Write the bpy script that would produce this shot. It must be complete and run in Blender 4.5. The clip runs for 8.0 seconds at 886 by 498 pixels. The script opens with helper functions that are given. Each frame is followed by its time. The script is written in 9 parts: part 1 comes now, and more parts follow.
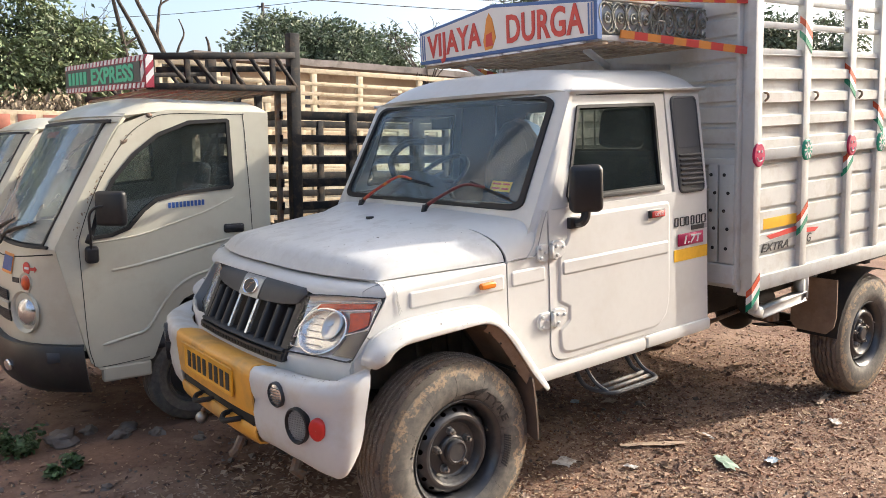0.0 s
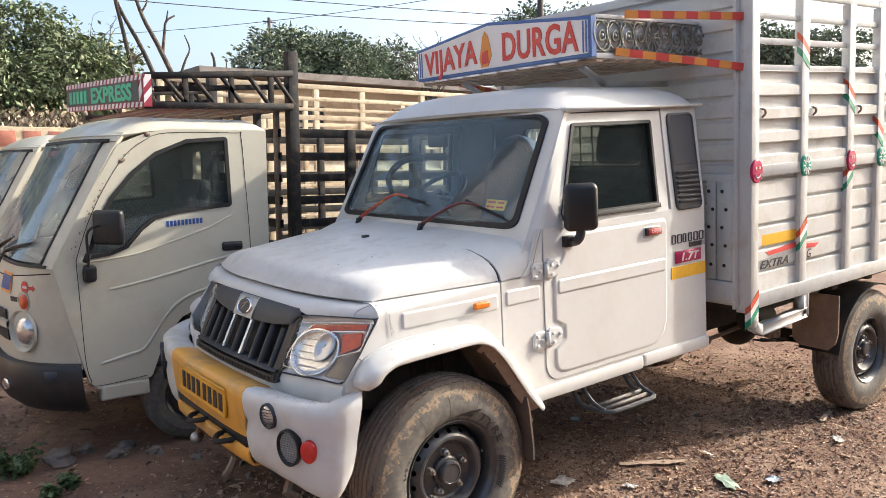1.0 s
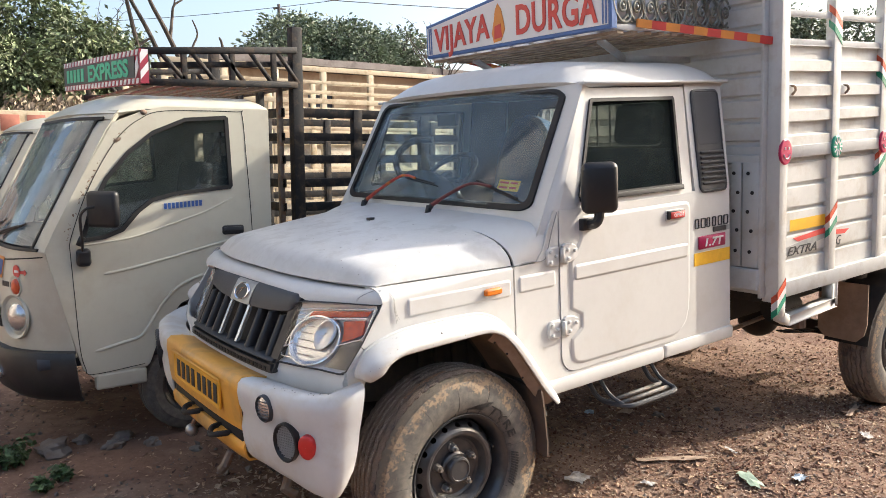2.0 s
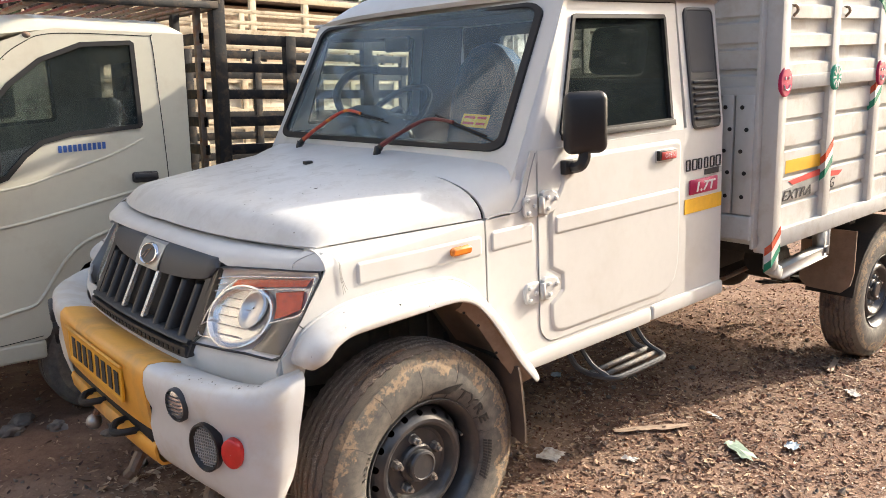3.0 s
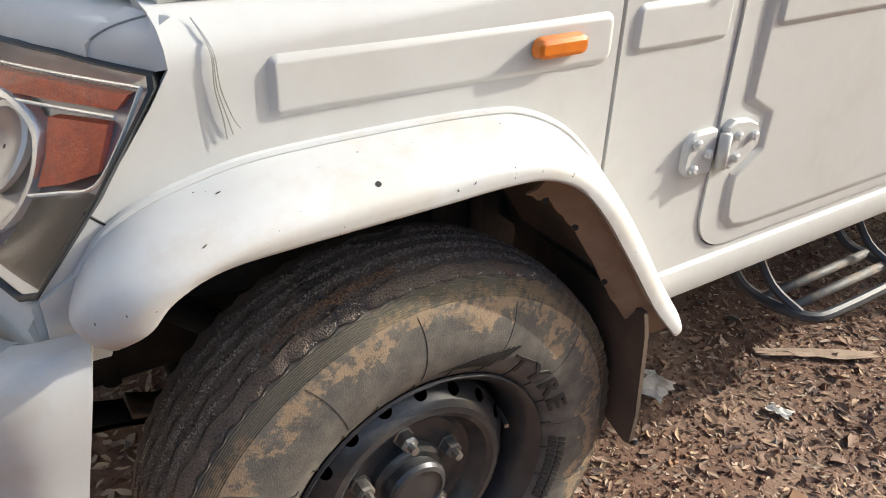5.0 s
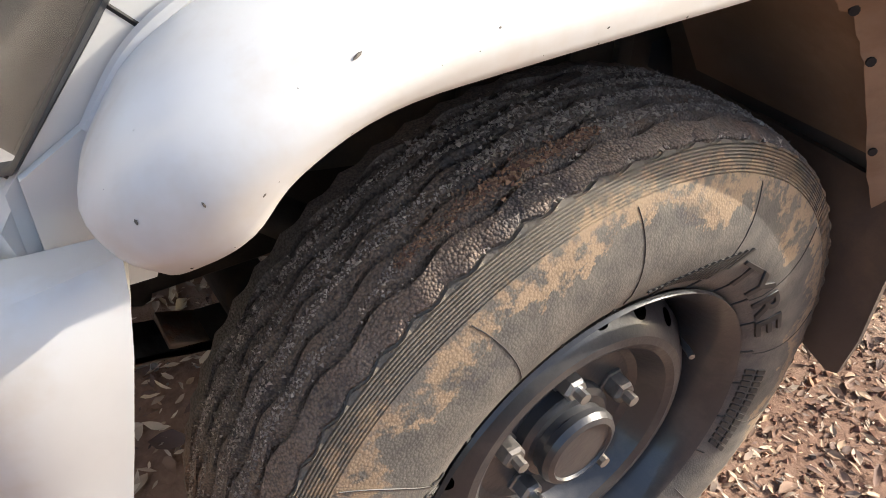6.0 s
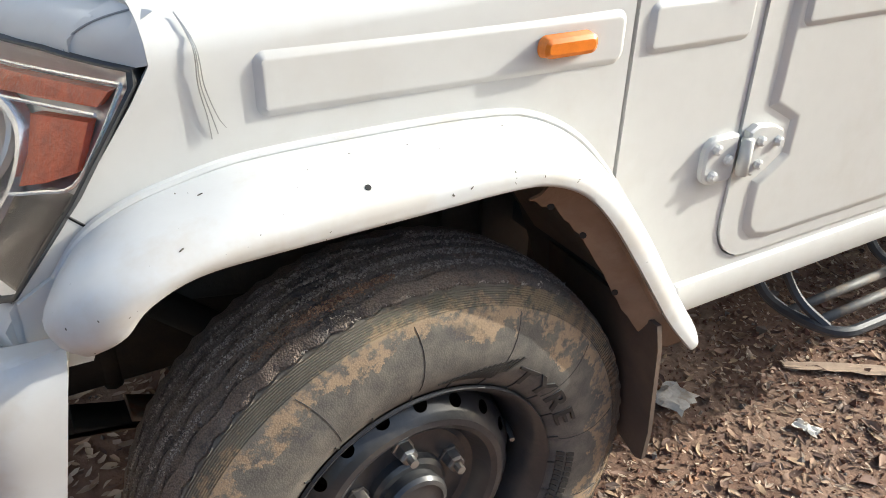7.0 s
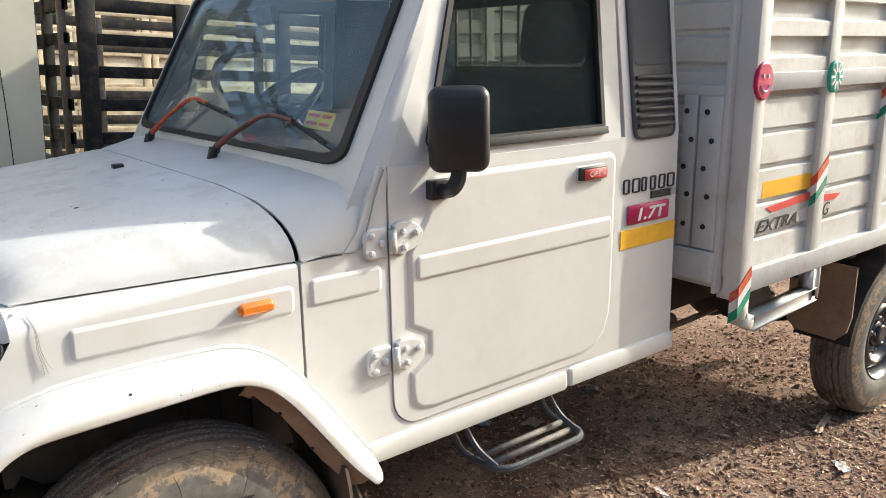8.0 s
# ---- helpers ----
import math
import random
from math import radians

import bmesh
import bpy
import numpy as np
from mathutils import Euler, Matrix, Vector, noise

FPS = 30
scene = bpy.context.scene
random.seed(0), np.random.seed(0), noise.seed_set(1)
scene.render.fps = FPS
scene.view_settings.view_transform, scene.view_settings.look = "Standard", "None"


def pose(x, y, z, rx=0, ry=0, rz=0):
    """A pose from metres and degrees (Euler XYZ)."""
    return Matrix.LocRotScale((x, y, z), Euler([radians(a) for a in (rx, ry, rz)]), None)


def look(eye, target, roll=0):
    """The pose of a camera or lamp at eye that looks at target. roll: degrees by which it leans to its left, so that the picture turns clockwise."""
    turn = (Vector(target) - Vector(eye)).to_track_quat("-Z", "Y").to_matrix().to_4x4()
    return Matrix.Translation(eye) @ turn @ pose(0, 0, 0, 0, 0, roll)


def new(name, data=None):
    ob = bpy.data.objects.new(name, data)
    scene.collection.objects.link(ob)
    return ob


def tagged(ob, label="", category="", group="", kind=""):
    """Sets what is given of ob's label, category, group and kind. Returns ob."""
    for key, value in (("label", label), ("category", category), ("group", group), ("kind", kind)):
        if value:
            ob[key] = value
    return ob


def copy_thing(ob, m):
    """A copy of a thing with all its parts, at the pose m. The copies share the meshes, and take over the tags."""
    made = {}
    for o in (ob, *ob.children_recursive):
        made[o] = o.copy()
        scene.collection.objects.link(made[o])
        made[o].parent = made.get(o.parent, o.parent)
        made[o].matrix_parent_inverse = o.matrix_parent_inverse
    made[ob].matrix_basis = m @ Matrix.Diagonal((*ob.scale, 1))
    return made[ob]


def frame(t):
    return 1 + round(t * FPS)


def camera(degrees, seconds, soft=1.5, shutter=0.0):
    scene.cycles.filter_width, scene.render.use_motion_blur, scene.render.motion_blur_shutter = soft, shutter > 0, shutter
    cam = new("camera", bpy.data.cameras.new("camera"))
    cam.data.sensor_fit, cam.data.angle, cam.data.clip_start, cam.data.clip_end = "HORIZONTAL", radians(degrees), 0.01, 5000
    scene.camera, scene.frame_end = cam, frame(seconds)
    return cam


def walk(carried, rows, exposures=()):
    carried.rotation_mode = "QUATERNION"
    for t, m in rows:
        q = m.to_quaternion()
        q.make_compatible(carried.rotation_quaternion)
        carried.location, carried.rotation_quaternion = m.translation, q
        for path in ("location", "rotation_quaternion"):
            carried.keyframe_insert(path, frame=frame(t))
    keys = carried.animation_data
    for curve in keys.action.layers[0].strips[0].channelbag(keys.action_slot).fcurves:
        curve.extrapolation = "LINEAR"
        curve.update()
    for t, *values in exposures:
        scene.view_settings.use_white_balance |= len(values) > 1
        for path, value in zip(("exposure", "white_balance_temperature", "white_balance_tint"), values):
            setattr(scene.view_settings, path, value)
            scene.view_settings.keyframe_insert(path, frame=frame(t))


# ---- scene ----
# Places of the white pickup are given in its own frame, which is raked: the tail stands higher on its springs.
RAKE = pose(0, 0, 0, 0, -3.2, 0)
cam = camera(59.3, 8.0, soft=0.9)
PATH = [
    (0, (-1.685, -3.047, 1.619), (-0.505, -1.464, 1.304), -2.6),
    (0.5, (-1.663, -3.063, 1.625), (-0.502, -1.466, 1.307), -2.8),
    (1, (-1.633, -3.069, 1.644), (-0.464, -1.471, 1.36), -2.9),
    (1.5, (-1.579, -3.065, 1.611), (-0.433, -1.45, 1.334), -3.2),
    (1.7, (-1.559, -3.027, 1.599), (-0.417, -1.409, 1.313), -3.0),
    (2.8, (-1.334, -2.562, 1.555), (-0.115, -1.033, 1.138), -2.6),
    (3, (-1.258, -2.474, 1.527), (-0.016, -0.974, 1.072), -2.7),
    (3.5, (-1.022, -2.228, 1.498), (0.194, -0.718, 1.011), -3.3),
    (4, (-0.822, -1.958, 1.454), (0.357, -0.489, 0.781), -1.8),
    (4.5, (-0.634, -1.765, 1.402), (0.557, -0.389, 0.573), -1.6),
    (4.8, (-0.501, -1.613, 1.317), (0.568, -0.155, 0.462), 0.5),
    (5, (-0.424, -1.491, 1.248), (0.541, -0.051, 0.25), 1.9),
    (5.2, (-0.401, -1.363, 1.141), (0.491, 0.057, 0.051), 1.3),
    (6.3, (-0.409, -1.151, 1.036), (0.484, 0.139, -0.205), 1.7),
    (6.5, (-0.406, -1.206, 1.063), (0.474, 0.14, -0.126), 1.4),
    (7, (-0.372, -1.482, 1.235), (0.523, 0.005, 0.239), 1.5),
    (7.2, (-0.367, -1.623, 1.333), (0.547, -0.074, 0.458), -2.7),
    (7.5, (-0.394, -1.882, 1.414), (0.611, -0.275, 0.776), -5.0),
    (7.7, (-0.45, -2.034, 1.448), (0.632, -0.465, 0.843), -0.8),
    (8, (-0.441, -2.238, 1.508), (0.752, -0.71, 1.015), -0.8),
]
# the clip's camera opens up when it comes close to the dark tyre
EXPOSURES = [(0.0, 1.15), (0.5, 1.19), (1.5, 1.08), (3.0, 1.32), (4.5, 1.00), (5.0, 0.76), (5.2, 0.90), (6.3, 1.42), (6.7, 1.18), (7.2, 0.90), (8.0, 1.06)]
TINT = [(0.0, 8), (4.5, 8), (5.0, 4), (6.3, 7), (6.7, 4), (7.2, 1), (8.0, 3)]
KELVIN = [(0.0, 6500), (1.5, 6350), (3.0, 6750), (4.0, 6800), (4.7, 6450), (5.2, 6000), (6.5, 6400), (7.4, 5750), (8.0, 6300)]
walk(cam, [(t, RAKE @ look(eye, target, roll)) for t, eye, target, roll in PATH], [(t, e, float(np.interp(t, *zip(*KELVIN))), float(np.interp(t, *zip(*TINT)))) for t, e in EXPOSURES])

# ---- daylight ----
SUN_WAY = Vector((-1.0, 0.292, -0.620)).normalized()
world = bpy.data.worlds.new("sky")
scene.world = world
world.use_nodes = True
wn = world.node_tree.nodes
sky = wn.new("ShaderNodeTexSky")
sky.sky_type = "NISHITA"
sky.sun_disc = False
sky.sun_elevation = math.asin(-SUN_WAY.z)
sky.sun_rotation = math.atan2(-SUN_WAY.x, -SUN_WAY.y)
sky.dust_density = 4.5
sky.ozone_density = 0.2
sky.air_density = 0.8
world.node_tree.links.new(sky.outputs[0], wn["Background"].inputs[0])
wn["Background"].inputs[1].default_value = 0.175
sun = new("sun", bpy.data.lights.new("sun", "SUN"))
sun.data.energy, sun.data.angle, sun.data.color = 3.0, radians(0.6), (1.0, 0.91, 0.80)
sun.matrix_world = look((8, -2, 6), Vector((8, -2, 6)) + SUN_WAY)

# ---- materials ----
def material(name, colour, rough=0.5, metal=0.0, coat=0.0, mottle=0.0, scale=8.0, dirt=None, dirt_amount=0.0, dirt_scale=3.0,
             bump=0.0, bump_scale=60.0, per_piece=0.0, alpha=1.0, emit=0.0, fine=0.0, spec=0.5):
    """A surface: base colour with mottling at two scales, patches of dirt with their own edge, and fine relief."""
    m = bpy.data.materials.new(name)
    m.use_nodes = True
    nt = m.node_tree
    n, ln = nt.nodes, nt.links
    p = n["Principled BSDF"]
    p.inputs["Roughness"].default_value = rough
    p.inputs["Metallic"].default_value = metal
    p.inputs["Coat Weight"].default_value = coat
    p.inputs["Coat Roughness"].default_value = 0.08
    p.inputs["Specular IOR Level"].default_value = spec
    co = n.new("ShaderNodeTexCoord").outputs["Object"]
    base = n.new("ShaderNodeRGB")
    base.outputs[0].default_value = (*colour, 1)
    out = base.outputs[0]

    def noisy(sc, detail=4, rough_=0.6):
        t = n.new("ShaderNodeTexNoise")
        t.inputs["Scale"].default_value, t.inputs["Detail"].default_value, t.inputs["Roughness"].default_value = sc, detail, rough_
        ln.new(co, t.inputs["Vector"])
        return t.outputs[0]

    def mixed(fac, a, b, mode="MIX"):
        x = n.new("ShaderNodeMix")
        x.data_type, x.blend_type = "RGBA", mode
        for sock, v in ((x.inputs[0], fac), (x.inputs[6], a), (x.inputs[7], b)):
            if isinstance(v, (int, float)):
                sock.default_value = v
            elif isinstance(v, tuple):
                sock.default_value = (*v, 1)
            else:
                ln.new(v, sock)
        return x.outputs[2]

    def ramp(v, a, b):
        r = n.new("ShaderNodeMapRange")
        r.inputs["From Min"].default_value, r.inputs["From Max"].default_value = a, b
        ln.new(v, r.inputs["Value"])
        return r.outputs[0]

    def scaled(v, k, add=0.0):
        r = n.new("ShaderNodeMath")
        r.operation = "MULTIPLY_ADD"
        r.inputs[1].default_value, r.inputs[2].default_value = k, add
        ln.new(v, r.inputs[0])
        return r.outputs[0]

    if mottle:
        dark = tuple(c * (1 - mottle) for c in colour)
        out = mixed(ramp(noisy(scale), 0.35, 0.7), out, dark)
        if fine:
            out = mixed(scaled(ramp(noisy(scale * 14, 3), 0.45, 0.65), fine), out, tuple(c * 0.55 for c in colour))
    if dirt:
        out = mixed(scaled(ramp(noisy(dirt_scale, 6, 0.65), 0.5, 0.62), dirt_amount), out, dirt)
        r = scaled(ramp(noisy(dirt_scale, 6, 0.65), 0.5, 0.62), dirt_amount * 0.35, rough)
        ln.new(r, p.inputs["Roughness"])
    if per_piece:
        geo = n.new("ShaderNodeNewGeometry").outputs["Random Per Island"]
        inf = n.new("ShaderNodeObjectInfo").outputs["Random"]
        add = n.new("ShaderNodeMath")
        add.operation = "ADD"
        ln.new(geo, add.inputs[0]), ln.new(inf, add.inputs[1])
        fr = n.new("ShaderNodeMath")
        fr.operation = "FRACT"
        ln.new(add.outputs[0], fr.inputs[0])
        hs = n.new("ShaderNodeHueSaturation")
        ln.new(out, hs.inputs["Color"])
        ln.new(scaled(fr.outputs[0], 2 * per_piece, 1 - per_piece), hs.inputs["Value"])
        ln.new(scaled(fr.outputs[0], 0.06 * per_piece, 0.5 - 0.03 * per_piece), hs.inputs["Hue"])
        out = hs.outputs[0]
    ln.new(out, p.inputs["Base Color"])
    if bump:
        b = n.new("ShaderNodeBump")
        b.inputs["Strength"].default_value = bump
        b.inputs["Distance"].default_value = 0.01
        ln.new(noisy(bump_scale, 5), b.inputs["Height"])
        ln.new(b.outputs[0], p.inputs["Normal"])
    if emit:
        p.inputs["Emission Color"].default_value = (*colour, 1)
        p.inputs["Emission Strength"].default_value = emit
    return m


def glass(name, tint, see, rough=0.02, dust=0.0, gloss=0.05):
    """A thin pane: mirror-like gloss over a tinted clear sheet; see is how much passes."""
    m = bpy.data.materials.new(name)
    m.use_nodes = True
    n, ln = m.node_tree.nodes, m.node_tree.links
    n.remove(n["Principled BSDF"])
    tr = n.new("ShaderNodeBsdfTransparent")
    tr.inputs[0].default_value = tuple(c * see for c in tint) + (1,)
    gl = n.new("ShaderNodeBsdfGlossy")
    gl.inputs["Roughness"].default_value = rough
    lw = n.new("ShaderNodeLayerWeight")
    lw.inputs[0].default_value = 0.5
    pw = n.new("ShaderNodeMath")
    pw.operation = "POWER"
    pw.inputs[1].default_value = 5.0
    ln.new(lw.outputs["Facing"], pw.inputs[0])
    fr = n.new("ShaderNodeMath")
    fr.operation = "MULTIPLY_ADD"
    fr.inputs[1].default_value, fr.inputs[2].default_value = 0.95, gloss
    ln.new(pw.outputs[0], fr.inputs[0])
    mx = n.new("ShaderNodeMixShader")
    ln.new(fr.outputs[0], mx.inputs[0]), ln.new(tr.outputs[0], mx.inputs[1]), ln.new(gl.outputs[0], mx.inputs[2])
    last = mx.outputs[0]
    # bluish diffuse veil: dust, plus the sky's mirrored haze painted into the pane
    if dust:
        df = n.new("ShaderNodeBsdfDiffuse")
        df.inputs[0].default_value = (0.50, 0.62, 0.66, 1)
        tex = n.new("ShaderNodeTexNoise")
        tex.inputs["Scale"].default_value, tex.inputs["Detail"].default_value = 5.0, 8.0
        ln.new(n.new("ShaderNodeTexCoord").outputs["Object"], tex.inputs["Vector"])
        amount = n.new("ShaderNodeMath")
        amount.operation = "MULTIPLY"
        amount.inputs[1].default_value = 2 * dust
        ln.new(tex.outputs[0], amount.inputs[0])
        veil = n.new("ShaderNodeMixShader")
        ln.new(amount.outputs[0], veil.inputs[0]), ln.new(last, veil.inputs[1]), ln.new(df.outputs[0], veil.inputs[2])
        last = veil.outputs[0]
    ln.new(last, n["Material Output"].inputs[0])
    return m


DUST = (0.42, 0.33, 0.24)
WHITE = material("white_paint", (0.61, 0.607, 0.588), 0.42, coat=0.12, mottle=0.06, scale=2.2, dirt=(0.50, 0.465, 0.41), dirt_amount=0.22, dirt_scale=4.0, fine=0.05)
BONNET_WHITE = material("stained_white_paint", (0.61, 0.607, 0.588), 0.42, coat=0.12, mottle=0.10, scale=5.0, dirt=(0.49, 0.475, 0.45), dirt_amount=0.5, dirt_scale=13.0, fine=0.10)
FLARE_WHITE = material("white_plastic", (0.61, 0.612, 0.605), 0.36, coat=0.12, mottle=0.05, scale=3.0, dirt=(0.50, 0.44, 0.36), dirt_amount=0.4, dirt_scale=7.0, fine=0.05)
BOX_WHITE = material("cargo_white_paint", (0.565, 0.57, 0.555), 0.55, mottle=0.12, scale=3.0, dirt=(0.36, 0.30, 0.23), dirt_amount=0.30, dirt_scale=7.0, fine=0.08, bump=0.1)
CREAM = material("cream_paint", (0.57, 0.55, 0.45), 0.38, coat=0.25, mottle=0.07, scale=2.0, dirt=(0.42, 0.35, 0.25), dirt_amount=0.3, dirt_scale=3.0, fine=0.05)
YELLOW = material("yellow_paint", (0.74, 0.36, 0.05), 0.42, coat=0.15, mottle=0.12, scale=5.0, dirt=(0.45, 0.30, 0.14), dirt_amount=0.5, dirt_scale=5.0, fine=0.08)
PLATE_YELLOW = material("plate_yellow", (0.75, 0.38, 0.03), 0.4, mottle=0.1, scale=9.0)
BLACK_PLASTIC = material("black_plastic", (0.016, 0.016, 0.018), 0.40, mottle=0.2, scale=9.0, dirt=(0.06, 0.052, 0.045), dirt_amount=0.25, dirt_scale=8.0, bump=0.06, bump_scale=300.0)
GREY_PLASTIC = material("grey_plastic", (0.042, 0.045, 0.052), 0.5, mottle=0.15, scale=9.0, bump=0.06, bump_scale=300.0)
RUBBER_SEAL = material("rubber_seal", (0.010, 0.010, 0.011), 0.65, mottle=0.2, scale=12.0)


def tyre_rubber(name, tread):
    """Rubber under caked mud: grains at 2 mm, scuffs at 2 cm, mud in ragged patches on the outer sidewall."""
    m = bpy.data.materials.new(name)
    m.use_nodes = True
    n, ln = m.node_tree.nodes, m.node_tree.links
    p = n["Principled BSDF"]
    p.inputs["Roughness"].default_value = 0.85 if tread else 0.62
    p.inputs["Specular IOR Level"].default_value = 0.35
    co = n.new("ShaderNodeTexCoord").outputs["Object"]

    def noise(scale, detail, rough):
        t = n.new("ShaderNodeTexNoise")
        t.inputs["Scale"].default_value, t.inputs["Detail"].default_value, t.inputs["Roughness"].default_value = scale, detail, rough
        ln.new(co, t.inputs["Vector"])
        return t.outputs[0]

    def ranged(v, a, b, lo=0.0, hi=1.0):
        r = n.new("ShaderNodeMapRange")
        for k, q in (("From Min", a), ("From Max", b), ("To Min", lo), ("To Max", hi)):
            r.inputs[k].default_value = q
        ln.new(v, r.inputs["Value"])
        return r.outputs[0]

    def maths(op, a, b):
        r = n.new("ShaderNodeMath")
        r.operation = op
        for sock, v in zip(r.inputs, (a, b)):
            if isinstance(v, float):
                sock.default_value = v
            else:
                ln.new(v, sock)
        return r.outputs[0]

    def mixed(f, a, b):
        x = n.new("ShaderNodeMix")
        x.data_type = "RGBA"
        ln.new(f, x.inputs[0])
        for sock, v in ((x.inputs[6], a), (x.inputs[7], b)):
            if isinstance(v, tuple):
                sock.default_value = (*v, 1)
            else:
                ln.new(v, sock)
        return x.outputs[2]

    vor = n.new("ShaderNodeTexVoronoi")
    vor.inputs["Scale"].default_value = 430.0
    ln.new(co, vor.inputs["Vector"])
    grain = ranged(vor.outputs["Distance"], 0.15, 0.75)
    if tread:
        c = mixed(ranged(noise(5.0, 5, 0.6), 0.42, 0.60), (0.205, 0.170, 0.145), (0.27, 0.20, 0.152))
        c = mixed(ranged(noise(7.0, 8, 0.7), 0.56, 0.62, 0.0, 0.6), c, (0.29, 0.18, 0.12))
        c = mixed(ranged(noise(6.0, 7, 0.7), 0.56, 0.63, 0.0, 0.75), c, (0.055, 0.057, 0.064))
        c = mixed(ranged(vor.outputs["Distance"], 0.35, 0.8, 0.0, 0.55), c, (0.055, 0.050, 0.047))
    else:
        sep = n.new("ShaderNodeSeparateXYZ")
        ln.new(co, sep.inputs[0])
        r2 = maths("ADD", maths("MULTIPLY", sep.outputs[0], sep.outputs[0]), maths("MULTIPLY", sep.outputs[2], sep.outputs[2]))
        rad = maths("SQRT", r2, 0.5)
        ragged = maths("ADD", rad, maths("MULTIPLY", maths("SUBTRACT", noise(9.0, 9, 0.7), 0.5), 0.26))
        caked = maths("MULTIPLY", ranged(ragged, 0.296, 0.300), ranged(ragged, 0.342, 0.332))
        c = mixed(ranged(noise(30.0, 6, 0.6), 0.4, 0.65), (0.120, 0.114, 0.105), (0.185, 0.168, 0.146))
        c = mixed(ranged(rad, 0.322, 0.334), c, mixed(ranged(noise(9.0, 5, 0.6), 0.4, 0.62), (0.150, 0.133, 0.111), (0.215, 0.186, 0.149)))
        c = mixed(maths("MULTIPLY", caked, ranged(noise(55.0, 6, 0.7), 0.42, 0.52, 0.0, 0.95)), c, (0.36, 0.265, 0.175))
        c = mixed(ranged(noise(11.0, 6, 0.6), 0.60, 0.66, 0.0, 0.75), c, (0.085, 0.085, 0.088))
        c = mixed(maths("MULTIPLY", grain, ranged(noise(40.0, 3, 0.5), 0.3, 0.6, 0.0, 0.3)), c, (0.03, 0.027, 0.025))
    ln.new(c, p.inputs["Base Color"])
    b = n.new("ShaderNodeBump")
    b.inputs["Strength"].default_value = 0.8 if tread else 0.15
    b.inputs["Distance"].default_value = 0.002
    b.invert = True
    ln.new(maths("ADD", vor.outputs["Distance"], noise(90.0, 4, 0.6)), b.inputs["Height"])
    ln.new(b.outputs[0], p.inputs["Normal"])
    return m


TYRE = tyre_rubber("dusty_tyre_rubber", False)
TREAD = tyre_rubber("gritty_tread_rubber", True)
GRIT = material("grit", (0.40, 0.335, 0.285), 0.95, mottle=0.4, scale=20.0, per_piece=0.5)
RED_GRIT = material("red_earth_grit", (0.36, 0.215, 0.14), 0.95, mottle=0.3, scale=20.0, per_piece=0.4)
MOULDED = material("moulded_rubber", (0.042, 0.041, 0.040), 0.55, mottle=0.3, scale=40.0, dirt=(0.12, 0.105, 0.085), dirt_amount=0.35, dirt_scale=22.0)
NUT = material("greasy_nut", (0.26, 0.235, 0.21), 0.5, metal=0.5, mottle=0.35, scale=40.0, dirt=(0.16, 0.10, 0.07), dirt_amount=0.5, dirt_scale=30.0)
RIM = material("black_steel_rim", (0.045, 0.046, 0.050), 0.30, coat=0.35, mottle=0.2, scale=12.0, dirt=(0.15, 0.13, 0.11), dirt_amount=0.22, dirt_scale=14.0, bump=0.08, bump_scale=90.0)
RUSTY = material("rusty_steel", (0.20, 0.16, 0.13), 0.6, metal=0.5, mottle=0.4, scale=30.0, dirt=(0.25, 0.11, 0.05), dirt_amount=0.6, dirt_scale=18.0, bump=0.2)
STEEL = material("worn_steel", (0.42, 0.42, 0.41), 0.38, metal=0.85, mottle=0.2, scale=30.0)
CHROME = material("chrome", (0.78, 0.78, 0.80), 0.12, metal=1.0)
CHASSIS = material("chassis_black", (0.020, 0.019, 0.018), 0.75, mottle=0.3, scale=7.0, dirt=(0.08, 0.06, 0.045), dirt_amount=0.5, dirt_scale=6.0, bump=0.2)
FLAP = material("muddy_rubber_flap", (0.115, 0.083, 0.066), 0.8, mottle=0.35, scale=7.0, dirt=(0.20, 0.135, 0.09), dirt_amount=0.5, dirt_scale=6.0, bump=0.15)
WELL = material("dusty_wheel_well", (0.125, 0.117, 0.106), 0.85, mottle=0.4, scale=6.0, dirt=(0.22, 0.17, 0.13), dirt_amount=0.5, dirt_scale=7.0, bump=0.2)
LINER = material("muddy_liner", (0.34, 0.245, 0.175), 0.9, mottle=0.4, scale=6.0, dirt=(0.22, 0.14, 0.09), dirt_amount=0.6, dirt_scale=5.0, bump=0.2)
AMBER = material("amber_lens", (0.80, 0.22, 0.02), 0.2, coat=0.5, mottle=0.25, scale=40.0)
RED_LENS = material("red_reflector", (0.62, 0.02, 0.02), 0.3, coat=0.3, mottle=0.15, scale=40.0)
RED_PAINT = material("red_paint", (0.62, 0.06, 0.05), 0.45, mottle=0.15, scale=15.0)
BLUE_PAINT = material("blue_paint", (0.06, 0.14, 0.36), 0.45, mottle=0.12, scale=15.0)
SIGN_WHITE = material("sign_white", (0.72, 0.71, 0.72), 0.4, mottle=0.05, scale=5.0)
ORANGE_PAINT = material("orange_paint", (0.72, 0.27, 0.05), 0.5, mottle=0.12, scale=15.0)
GREEN_PAINT = material("green_paint", (0.03, 0.34, 0.22), 0.5, mottle=0.1, scale=12.0)
PINK_PAINT = material("crimson_plastic", (0.46, 0.010, 0.085), 0.4, coat=0.1, mottle=0.15, scale=60.0)
DECAL_DARK = material("dark_decal", (0.03, 0.032, 0.036), 0.45)
DECAL_GREY = material("grey_decal", (0.33, 0.34, 0.34), 0.45, mottle=0.2, scale=30.0)
DECAL_YELLOW = material("yellow_reflective_tape", (0.80, 0.45, 0.03), 0.35, mottle=0.12, scale=30.0)
